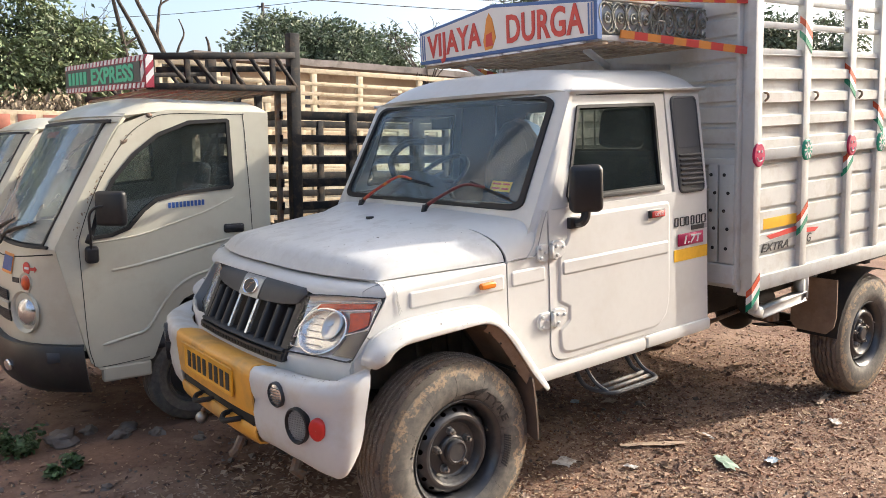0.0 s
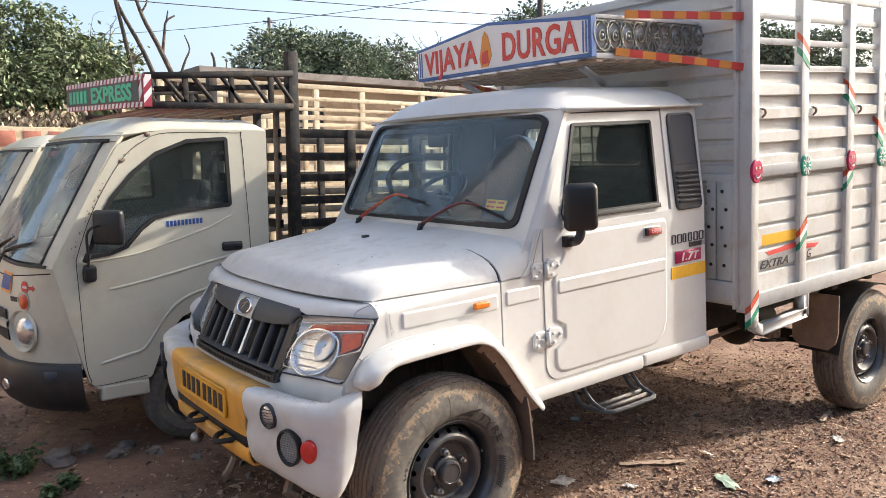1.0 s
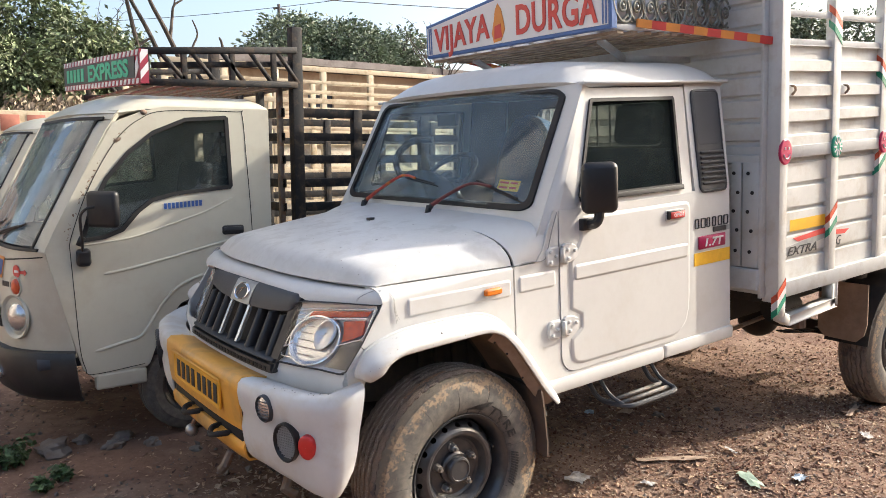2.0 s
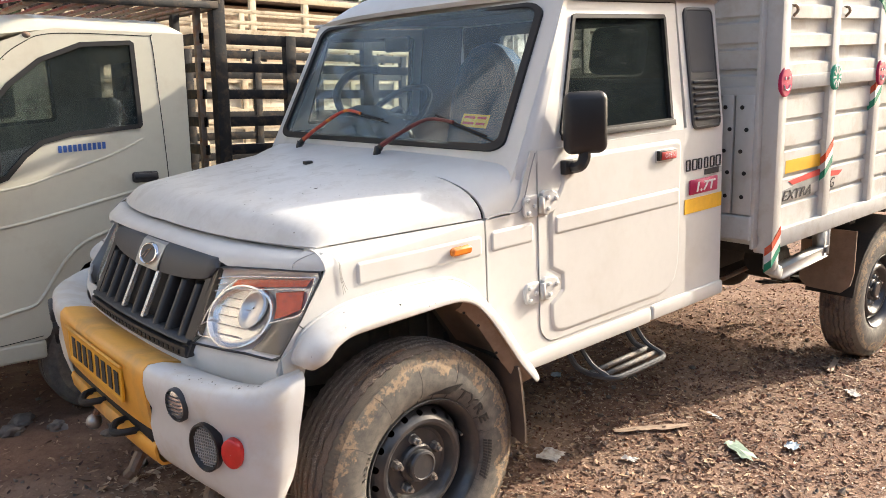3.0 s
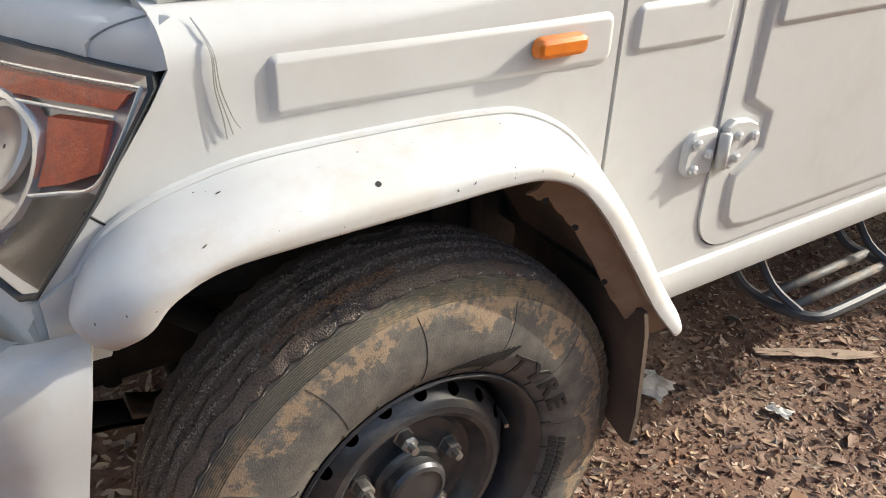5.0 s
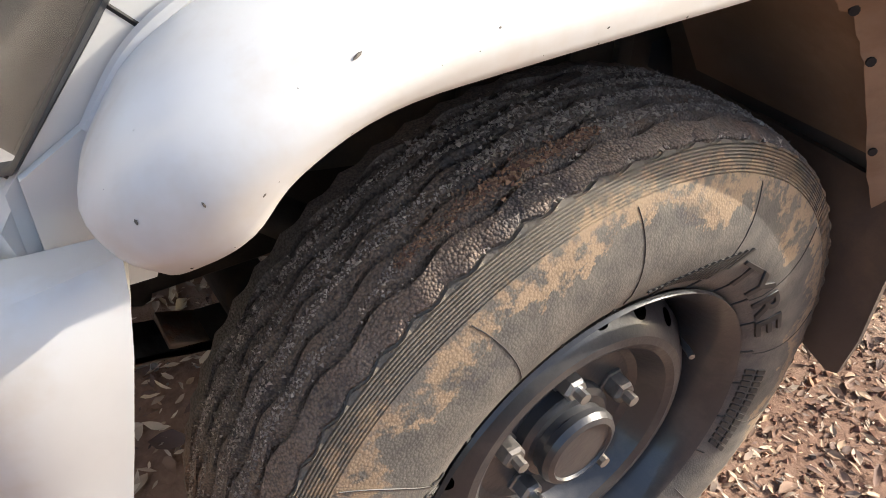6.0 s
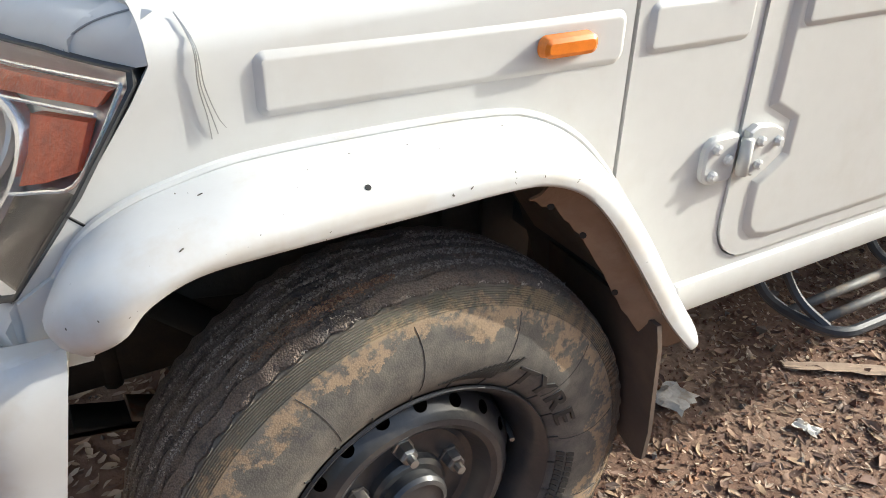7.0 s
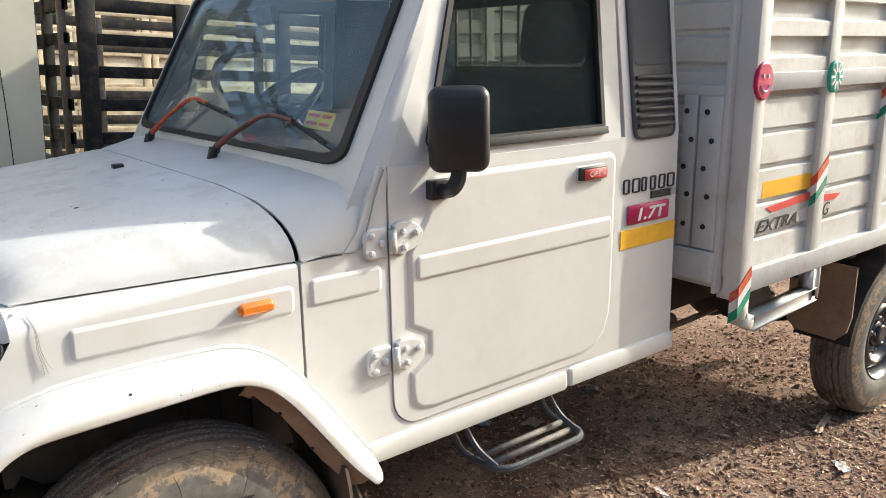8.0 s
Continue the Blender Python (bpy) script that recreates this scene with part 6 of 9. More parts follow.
POSTS = (2.271, 2.752, 3.100, 3.56, 4.02)
for s in (1, -1):
    part("bottom_rail", warp(boxed(1.866, X1, -0.915, -0.855, 0.715, 0.790, 0.005), lambda x, y, z: (x, y * s, z)), BOX_WHITE, cargo)
    part("middle_rail", warp(boxed(1.86, X1, -0.914, -0.868, 1.372, 1.428, 0.004), lambda x, y, z: (x, y * s, z)), BOX_WHITE, cargo)
    part("panel_edge", warp(boxed(1.86, X1, -0.895, -0.862, 1.888, 1.916, 0.003), lambda x, y, z: (x, y * s, z)), BOX_WHITE, cargo)
    for z in (2.03, 2.15, 2.262):
        part("top_rail", warp(boxed(1.86, X1, -0.897, -0.872, z - 0.014, z + 0.014, 0.003), lambda x, y, z: (x, y * s, z)), BOX_WHITE, cargo)
    corner = part("corner_post", warp(boxed(1.800, 1.864, -0.925, -0.845, 0.70, 2.32, 0.004), lambda x, y, z: (x, y * s, z)), BOX_WHITE, cargo)
    part("corner_post", warp(boxed(X1 - 0.11, X1, -0.925, -0.845, 0.70, 2.32, 0.008), lambda x, y, z: (x, y * s, z)), BOX_WHITE, cargo)
    xs = [1.864] + [q for p in POSTS for q in (p, p + 0.067)] + [X1 - 0.11]
    for p in POSTS:
        bm = bmesh.new()
        box(bm, p, p + 0.067, -0.912, -0.868, 0.768, 2.245, 0.004)
        post = part("post", warp(bm, lambda x, y, z: (x, y * s, z)), BOX_WHITE, cargo, "white pressed steel post")
        bm = bmesh.new()
        tube(bm, [(p + 0.034 + 0.022 * math.cos(a), -0.892 * s, 2.262 + 0.022 * math.sin(a)) for a in np.linspace(0, 2 * math.pi, 17)[:-1]], 0.007, 6, close=True)
        part("rope_ring", bm, BOX_WHITE, post)
    for a, b in zip(xs[::2], xs[1::2]):
        part("lower_panel", corrugated(a, b, 0.79, 1.372, -0.888, 5, s, 0.014, 0.74, 0.05), BOX_WHITE, cargo, smooth=20)
        part("upper_panel", corrugated(a, b, 1.428, 1.888, -0.903, 4, s, 0.024, 0.36, 0.09), BOX_WHITE, cargo, smooth=20)
        bm = bmesh.new()
        tube(bm, smooth_line([(a + 0.05, -0.885 * s, 1.700), (a + 0.055, -0.915 * s, 1.700), (a + 0.06, -0.920 * s, 1.680), (a + 0.055, -0.905 * s, 1.662)], 4), 0.006, 6)
        part("rope_hook", bm, RUSTY, cargo)
    # side guard below the front corner
    bm = bmesh.new()
    for a, b in (((1.875, -0.885, 0.72), (1.875, -0.885, 0.615)), ((1.875, -0.885, 0.62), (1.945, -0.885, 0.588)), ((1.935, -0.885, 0.590), (2.36, -0.885, 0.612)), ((2.345, -0.885, 0.60), (2.345, -0.885, 0.72))):
        beam(bm, (a[0], a[1] * s, a[2]), (b[0], b[1] * s, b[2]), 0.05, 0.048, up=(0, 1, 0), bevel=0.005)
    part("side_guard", bm, BOX_WHITE, cargo, "white tubular side guard")

# front bulkhead of pressed sheets
bm = bmesh.new()
rows = []
prof, nrib = [], 15
for k in range(nrib):
    a, st = 0.735 + k * (2.30 - 0.735) / nrib, (2.30 - 0.735) / nrib
    prof += [(0.0, a), (0.0, a + st * 0.66), (0.014, a + st * 0.76), (0.014, a + st * 0.92)]
prof.append((0.0, 2.30))
# an opening added behind the cab's back window shows the bright load space through it
RIB = (2.30 - 0.735) / nrib
ZA, ZB = 0.735 + 7 * RIB, 0.735 + 10 * RIB
for name, y0, y1, z0, z1 in (("bulkhead", -0.845, 0.845, 0.70, ZA), ("bulkhead", -0.845, 0.845, ZB, 2.31), ("bulkhead", -0.845, -0.50, ZA, ZB), ("bulkhead", 0.50, 0.845, ZA, ZB)):
    run = [(d, z) for d, z in prof if z0 - 1e-4 <= z <= z1 + 1e-4]
    part(name, solid(sweep([[(1.785 + d, y, z) for d, z in run] for y in (y0, y1)]), 0.004), BOX_WHITE, cargo, "white corrugated front bulkhead", smooth=20)
part("bulkhead_rail", boxed(1.765, 1.800, -0.86, 0.86, 2.29, 2.335, 0.005), BOX_WHITE, cargo)
part("bulkhead_rail", boxed(1.762, 1.784, -0.845, 0.845, 1.358, 1.392, 0.004), BOX_WHITE, cargo)
for y0, y1 in ((-0.845, -0.765), (-0.755, -0.705), (0.705, 0.755), (0.765, 0.845)):
    fl = part("hinge_channel", boxed(1.755, 1.783, y0, y1, 0.865, 1.36, 0.006), BOX_WHITE, cargo, "drilled white channel")
    # the drillings' shade is put on as black discs
    for z in (0.94, 1.04, 1.13, 1.22, 1.31):
        b = disc(0.009, 0.009, [(1.0, 0.0), (1.0, 0.003), (0.02, 0.003)], 10)
        part("bolt_hole", moved(b, Matrix.Translation((1.7545, (y0 + y1) / 2 + 0.012 * math.sin(z * 40), z)) @ pose(0, 0, 0, 0, -90, 0)), CHASSIS, fl, smooth=0)
for y0, y1 in ((-0.850, -0.700), (0.700, 0.850)):
    part("bracket", boxed(1.748, 1.785, y0, y1, 0.755, 0.860, 0.008), BOX_WHITE, cargo)
for s in (1, -1):
    part("bulkhead_frame", warp(boxed(1.765, 1.80, -0.86, -0.845, 0.72, 2.32, 0.004), lambda x, y, z: (x, y * s, z)), BOX_WHITE, cargo)

# painted marks on the near side: tape, stripes, faces and flowers
part("yellow_tape", boxed(1.950, 2.268, -0.8915, -0.8885, 1.02, 1.075, 0), DECAL_YELLOW, cargo, "yellow reflective tape", smooth=0)
part("grey_swoosh", plate([(1.90, 0.905), (2.268, 0.955), (2.268, 0.985), (1.90, 0.945)], [], -0.8925, -0.8885), DECAL_GREY, cargo, smooth=0)
part("red_swoosh", plate([(1.98, 0.985), (2.268, 1.005), (2.268, 0.978), (2.02, 0.965)], [], -0.8935, -0.8885), RED_PAINT, cargo, smooth=0)
part("side_lettering", moved(lettering("EXTRA", 0.058, 0.0008, 1.05, shear=0.35, width=1.42, bold=0.0008), Matrix.Translation((1.925, -0.8945, 0.905)) @ ON_SIDE), DECAL_DARK, cargo, smooth=0)
part("side_lettering", moved(lettering("G", 0.068, 0.0008, 1.05, shear=0.3, width=1.0), Matrix.Translation((2.365, -0.8945, 0.905)) @ ON_SIDE), DECAL_DARK, cargo, smooth=0)
part("red_swoosh", plate([(2.350, 0.985), (2.50, 0.975), (2.46, 0.955), (2.350, 0.96)], [], -0.8935, -0.8885), RED_PAINT, cargo, smooth=0)


def tricolour(x, z, w, y, rise=0.06):
    """Three slanting bands round the front and the forward face of a post."""
    back = rise * 0.030 / w
    for k, m_ in enumerate((BAND_RED, SIGN_WHITE, BAND_GREEN)):
        za = z - 0.036 * k
        loop = [(x - 0.002, za), (x - 0.002, za - 0.034), (x + w, za + rise - 0.034), (x + w, za + rise)]
        part("painted_band", plate(loop, [], y - 0.002, y + 0.004), m_, cargo, "slanting red, white and green bands", smooth=0)
        loop = [(y, za), (y, za - 0.034), (y + 0.030, za - back - 0.034), (y + 0.030, za - back)]
        part("painted_band", plate(loop, [], x - 0.002, x + 0.003, plane="yz"), m_, cargo, smooth=0)


tricolour(1.798, 0.752, 0.068, -0.9265)
tricolour(2.271, 1.075, 0.067, -0.9125)
tricolour(2.271, 2.06, 0.067, -0.9125, -0.06)
tricolour(2.752, 1.36, 0.067, -0.9125)
tricolour(2.752, 1.83, 0.067, -0.9125, -0.06)
tricolour(3.100, 1.62, 0.067, -0.9125, -0.06)
for k, x in enumerate((1.836, 2.305, 2.785, 3.135)):
    y = -0.9265 if k == 0 else -0.917
    m = Matrix.Translation((x, y, 1.405)) @ ON_SIDE
    if k % 2 == 0:
        face = part("smiley_disc", moved(disc(0.047, 0.058, [(1.0, -0.004), (1.0, 0.006), (0.92, 0.009), (0.02, 0.010)]), m), PINK_PAINT, cargo, "crimson disc with a smile")
        bm = bmesh.new()
        tube(bm, [(0.026 * math.cos(a), 0.032 * math.sin(a), 0.0105) for a in np.linspace(3.5, 5.9, 10)], 0.0035, 5)
        for e in (-0.014, 0.014):
            box(bm, e - 0.004, e + 0.004, 0.010, 0.022, 0.008, 0.0125)
        part("smile", moved(bm, m), SIGN_WHITE, face)
    else:
        face = part("flower_disc", moved(disc(0.044, 0.054, [(1.0, -0.004), (1.0, 0.006), (0.92, 0.009), (0.02, 0.010)]), m), GREEN_PAINT, cargo, "green disc with a white flower")
        bm = bmesh.new()
        for q in range(10):
            a = 2 * math.pi * q / 10
            box(bm, 0.014, 0.038, -0.0035, 0.0035, 0.009, 0.0122, 0, 1, Matrix.Diagonal((1, 1.2, 1, 1)) @ Matrix.Rotation(a, 4, "Z"))
        part("petals", moved(bm, m), SIGN_WHITE, face, smooth=0)

# rear mud guards
for s in (1, -1):
    rows = [[(3.272 + 0.44 * math.cos(a), y * s, 0.20 + 0.42 * math.sin(a)) for y in (-0.85, -0.60)] for a in np.linspace(radians(70), radians(172), 10)]
    part("rear_mud_guard", solid(sweep(rows), 0.006), CHASSIS, truck, "black rear mud guard")
    bm = plate([(-0.86, 0.62), (-0.58, 0.62), (-0.58, 0.33), (-0.62, 0.29), (-0.80, 0.285), (-0.845, 0.33), (-0.86, 0.40)], [], 2.80, 2.81, plane="yz")
    part("rear_flap", warp(bm, lambda x, y, z: (x, y * s, z)), LINER, truck, "dusty brown rear mud flap")

# ---- carrier over the cab with its painted board ----
BATTEN = material("weathered_batten", (0.40, 0.31, 0.22), 0.85, mottle=0.35, scale=9.0, dirt=(0.18, 0.11, 0.07), dirt_amount=0.7, dirt_scale=8.0)
XB = 0.985
board_loop = [(-0.665, 1.962), (0.665, 1.962), (0.665, 2.135), (0.03, 2.205), (-0.665, 2.135)]
board = part("sign_board", pad(board_loop, [(0, XB + 0.03), (0, XB), (0.004, XB - 0.003)], plane="yz"), BLUE_PAINT, truck, "white sign board with blue border and red lettering")
part("board_face", pad(shrink(board_loop, 0.016), [(0, XB - 0.002), (0.001, XB - 0.006)], plane="yz"), SIGN_WHITE, board, smooth=0)
for y0 in (-0.640, -0.622, 0.630, 0.612):
    part("blue_line", boxed(XB - 0.0085, XB - 0.005, y0 - 0.004, y0 + 0.004, 1.982, 2.118, 0), BLUE_PAINT, board, smooth=0)


def board_word(text, y, z, size, width, slope):
    bm = lettering(text, size, 0.0015, 1.04, width=width, bold=0.0042)
    for v in bm.verts:
        v.co.y += v.co.x * slope
    part("board_lettering", moved(bm, Matrix.Translation((XB - 0.0085, y, z)) @ ON_FRONT), RED_PAINT, board, "red painted letters", smooth=0)


board_word("VIJAYA", 0.575, 1.990, 0.168, 0.86, 0.055)
board_word("DURGA", -0.075, 2.006, 0.186, 0.78, -0.02)
# painted figure between the words, reduced to a plain shape
bm = bmesh.new()
plate([(0.030, 1.990), (0.085, 1.985), (0.098, 2.03), (0.080, 2.09), (0.070, 2.135), (0.050, 2.165), (0.025, 2.135), (0.012, 2.09), (0.0, 2.04)], [], XB - 0.0085, XB - 0.006, plane="yz", bm=bm)
part("painted_figure", bm, ORANGE_PAINT, board, "small orange painted figure", smooth=0)
part("painted_figure", plate([(0.022, 2.005), (0.080, 2.0), (0.075, 2.06), (0.03, 2.07)], [], XB - 0.0095, XB - 0.008, plane="yz"), RED_PAINT, board, smooth=0)
# carrier frame and floor grid
carrier = part("roof_carrier", boxed(XB + 0.03, 1.765, -0.665, -0.640, 1.955, 1.978, 0.003), BOX_WHITE, truck, "white tubular carrier over the cab")
part("carrier_rail", boxed(XB + 0.03, 1.765, 0.640, 0.665, 1.955, 1.978, 0.003), BOX_WHITE, carrier)
for k in range(9):
    y = -0.56 + 0.14 * k
    part("floor_bar", boxed(XB + 0.03, 1.765, y - 0.012, y + 0.012, 1.955, 1.972, 0.002), BOX_WHITE, carrier)
for k in range(9):
    x = 1.04 + 0.088 * k
    part("floor_slat", boxed(x - 0.02, x + 0.02, -0.66, 0.66, 1.940, 1.953, 0.002), BATTEN, carrier)
for s in (1, -1):
    bm = bmesh.new()
    beam(bm, (1.14, 0.45 * s, 1.94), (1.30, 0.45 * s, 1.86), 0.025, 0.025)
    beam(bm, (1.30, 0.45 * s, 1.86), (1.765, 0.45 * s, 1.86), 0.03, 0.03)
    part("carrier_strut", bm, BOX_WHITE, carrier)
    # ornamental side: interlaced rings on a pale sheet and a spoked wheel in the middle
    part("side_sheet", warp(boxed(XB + 0.03, 1.765, -0.652, -0.645, 1.978, 2.128, 0.0), lambda x, y, z: (x, y * s, z)), SIGN_WHITE, carrier)
    part("side_rim", warp(boxed(XB + 0.03, 1.765, -0.662, -0.640, 2.128, 2.145, 0.002), lambda x, y, z: (x, y * s, z)), BOX_WHITE, carrier)
    for k in range(9):
        x = 1.052 + 0.088 * k
        if k == 4:
            continue
        bm = bmesh.new()
        for ph in (0, 1):
            tube(bm, [(x + 0.050 * math.cos(a) + 0.018 * math.sin(a) * (1 - 2 * ph), (-0.658 - 0.004 * ph) * s, 2.053 + 0.066 * math.sin(a)) for a in np.linspace(0, 2 * math.pi, 21)[:-1]], 0.0055, 6, close=True)
        tube(bm, [(x + 0.019 * math.cos(a), -0.664 * s, 2.053 + 0.022 * math.sin(a)) for a in np.linspace(0, 2 * math.pi, 15)[:-1]], 0.006, 6, close=True)
        bmesh.ops.create_uvsphere(bm, u_segments=10, v_segments=6, radius=0.011, matrix=Matrix.Translation((x, -0.662 * s, 2.053)))
        part("ring_ornament", bm, ORNAMENT, carrier, "interlaced metal rings")
    bm = bmesh.new()
    tube(bm, [(1.404 + 0.056 * math.cos(a), -0.664 * s, 2.053 + 0.072 * math.sin(a)) for a in np.linspace(0, 2 * math.pi, 25)[:-1]], 0.008, 6, close=True)
    for k in range(10):
        a = 2 * math.pi * k / 10
        tube(bm, [(1.404, -0.664 * s, 2.053), (1.404 + 0.052 * math.cos(a), -0.664 * s, 2.053 + 0.068 * math.sin(a))], 0.005, 5)
    part("wheel_ornament", bm, ORNAMENT, carrier, "spoked wheel ornament")
    # striped braces out to the corner posts
    for a, b in (((1.13, -0.672, 1.985), (1.80, -0.875, 1.905)), ((1.20, -0.672, 2.150), (1.80, -0.875, 2.140))):
        a, b = Vector(a), Vector(b)
        n = 10
        for k in range(n):
            bm = bmesh.new()
            p, q = a.lerp(b, k / n), a.lerp(b, (k + 1) / n)
            beam(bm, (p.x, p.y * s, p.z), (q.x, q.y * s, q.z), 0.012, 0.034)
            part("striped_brace", bm, RED_PAINT if k % 2 else ORANGE_PAINT, carrier, "orange and red striped brace", smooth=0)

# ---- the ground ----
def ground_height(x, y):
    near = math.exp(-((x - 1.0) ** 2 + (y + 0.5) ** 2) / 40.0)
    h = 0.05 * noise.noise(Vector((x * 0.35, y * 0.35, 0.0))) + 0.022 * noise.noise(Vector((x * 1.7, y * 1.7, 3.0))) + 0.010 * noise.noise(Vector((x * 7, y * 7, 5.0))) + 0.006 * noise.noise(Vector((x * 19, y * 19, 9.0)))
    rise = sum(math.exp(-((x + 0.03) / 0.5) ** 2 - ((y - w) / 0.45) ** 2) for w in (-0.77, 0.77))
    return h * near * 0.7 - 0.006 + 0.036 * rise


DIRT = material("dry_brown_dirt", (0.225, 0.138, 0.099), 0.95, mottle=0.3, scale=2.2, dirt=(0.35, 0.25, 0.187), dirt_amount=0.6, dirt_scale=1.3, fine=0.5, bump=0.8, bump_scale=45.0, spec=0.2)
LEAF_DRY = material("dry_leaf", (0.29, 0.185, 0.13), 0.8, mottle=0.3, scale=20.0, per_piece=0.75)
LEAF_PALE = material("pale_dry_leaf", (0.44, 0.335, 0.255), 0.8, mottle=0.25, scale=20.0, per_piece=0.4)
STONE = material("dull_stone", (0.20, 0.17, 0.15), 0.9, mottle=0.4, scale=9.0, dirt=(0.16, 0.11, 0.08), dirt_amount=0.6, dirt_scale=6.0, bump=0.5, bump_scale=30.0)
steps = [0.045 * k for k in range(0, 100)]
d = 4.5
while d < 900:
    steps.append(d)
    d *= 1.18
axis = [-q for q in reversed(steps[1:])] + steps
rows = [[(1.0 + a, -0.4 + b, ground_height(1.0 + a, -0.4 + b)) for b in axis] for a in axis]
tagged(part("ground", sweep(rows), DIRT, None, smooth=180), "bare brown dirt yard strewn with dry leaves", "ground", kind="structure")


def scatter_leaves(name, count, spread, seed, mat, size, lift, label, whole=False):
    """Dry leaves lying on the ground, as one mesh: whole ones folded along the rib and curled, or torn flat scraps."""
    rng = np.random.default_rng(seed)
    vs, fs = [], []
    for k in range(count):
        x, y = spread(rng)
        q = size * rng.lognormal(0, 0.4)
        l, w = q, q * rng.uniform(0.22, 0.5)
        a, tx, ty = rng.uniform(0, 6.28), rng.normal(0, 0.2), rng.normal(0, 0.2)
        m = Matrix.Translation((x, y, ground_height(x, y) + lift + abs(rng.normal(0, 0.003)))) @ Euler((tx, ty, a)).to_matrix().to_4x4()
        o = len(vs)
        if whole:
            fold, bend, twist = rng.uniform(-0.2, 1.1), rng.uniform(-0.5, 1.0), rng.normal(0, 0.5)
            for i, (px, wide) in enumerate(((-1.0, 0.06), (-0.55, 0.75), (0.0, 1.0), (0.5, 0.72), (1.0, 0.05))):
                zc = bend * l * 0.35 * px * px
                tw = twist * px
                wl, wr = w * wide * rng.uniform(0.7, 1.2), w * wide * rng.uniform(0.7, 1.2)
                vs.append(m @ Vector((px * l, -wl, zc + fold * wl * 0.7 - tw * wl)))
                vs.append(m @ Vector((px * l + 0.06 * l * rng.normal(), 0, zc)))
                vs.append(m @ Vector((px * l, wr, zc + fold * wr * 0.7 + tw * wr)))
            for i in range(4):
                b = o + 3 * i
                fs += [(b, b + 1, b + 4), (b, b + 4, b + 3), (b + 1, b + 2, b + 5), (b + 1, b + 5, b + 4)]
        else:
            curl = rng.uniform(-0.3, 0.6) * w
            for px, py, pz in ((-l, 0, rng.uniform(-0.1, 0.3) * w), (-0.3 * l, -w, curl), (0.4 * l, -0.8 * w, curl), (l, 0.1 * w, rng.uniform(-0.1, 0.5) * w), (0.35 * l, 0.9 * w, curl), (-0.35 * l, 0.85 * w, curl), (0, 0, 0)):
                vs.append(m @ Vector((px, py, pz)))
            fs += [(o + 6, o + e, o + (e + 1) % 6) for e in range(6)]
    me = bpy.data.meshes.new(name)
    me.from_pydata(vs, [], fs)
    me.materials.append(mat)
    me.polygons.foreach_set("use_smooth", [whole] * len(me.polygons))
    return tagged(new(name, me), label, "litter", kind="stuff")


def yard(rng):
    while True:
        x, y = rng.uniform(-1.6, 6.5), rng.uniform(-2.6, 3.2)
        thick = 0.25 + 0.75 * max(0.0, min(1.0, 0.6 + 1.3 * noise.noise(Vector((x * 0.8, y * 0.8, 11.0)))))
        thick *= 0.85 if (y > 0.2 and x < 0.2) else 1.0
        if rng.random() < thick:
            return x, y


def sunny(rng):
    return rng.uniform(0.3, 5.0), rng.normal(-0.9, 0.75)


scatter_leaves("dry_leaves", 13000, yard, 3, LEAF_DRY, 0.0135, 0.003, "curled brown dry leaves lying on the dirt", True)
scatter_leaves("dry_leaves", 9000, sunny, 4, LEAF_DRY, 0.012, 0.003, "curled brown dry leaves lying on the dirt", True)
def by_wheel(rng):
    return rng.uniform(-0.9, 0.5), rng.uniform(-0.95, 0.5)


scatter_leaves("dry_leaves", 2600, by_wheel, 14, LEAF_PALE, 0.0125, 0.003, "pale dry leaves drifted round the front wheel", True)
scatter_leaves("leaf_scraps", 16000, sunny, 6, LEAF_PALE, 0.0068, 0.002, "pale scraps of dry leaf")
scatter_leaves("leaf_scraps", 26000, yard, 7, LEAF_DRY, 0.0075, 0.002, "small brown leaf scraps")


def crumbs(name, count, seed, spread, size, label, mat):
    rng = np.random.default_rng(seed)
    vs, fs = [], []
    base = [Vector(c) for c in ((1, 0, 0), (-1, 0, 0), (0, 1, 0), (0, -1, 0), (0, 0, 0.8), (0, 0, -0.5))]
    tri = [(0, 2, 4), (2, 1, 4), (1, 3, 4), (3, 0, 4), (2, 0, 5), (1, 2, 5), (3, 1, 5), (0, 3, 5)]
    for k in range(count):
        x, y = spread(rng)
        q = size * rng.lognormal(0, 0.5)
        m = Matrix.Translation((x, y, ground_height(x, y) + q * 0.2)) @ Euler(rng.uniform(0, 6, 3)).to_matrix().to_4x4()
        o = len(vs)
        vs += [m @ (b * q * rng.uniform(0.6, 1.2)) for b in base]
        fs += [tuple(o + e for e in t) for t in tri]
    me = bpy.data.meshes.new(name)
    me.from_pydata(vs, [], fs)
    me.materials.append(mat)
    return tagged(new(name, me), label, "gravel", kind="stuff")


crumbs("gravel", 9000, 8, yard, 0.006, "fine gravel and clods on the dirt", STONE)
crumbs("clods", 24000, 9, sunny, 0.0045, "small clods of red-brown earth", material("earth_clod", (0.27, 0.145, 0.095), 0.95, mottle=0.3, scale=20.0, per_piece=0.4))


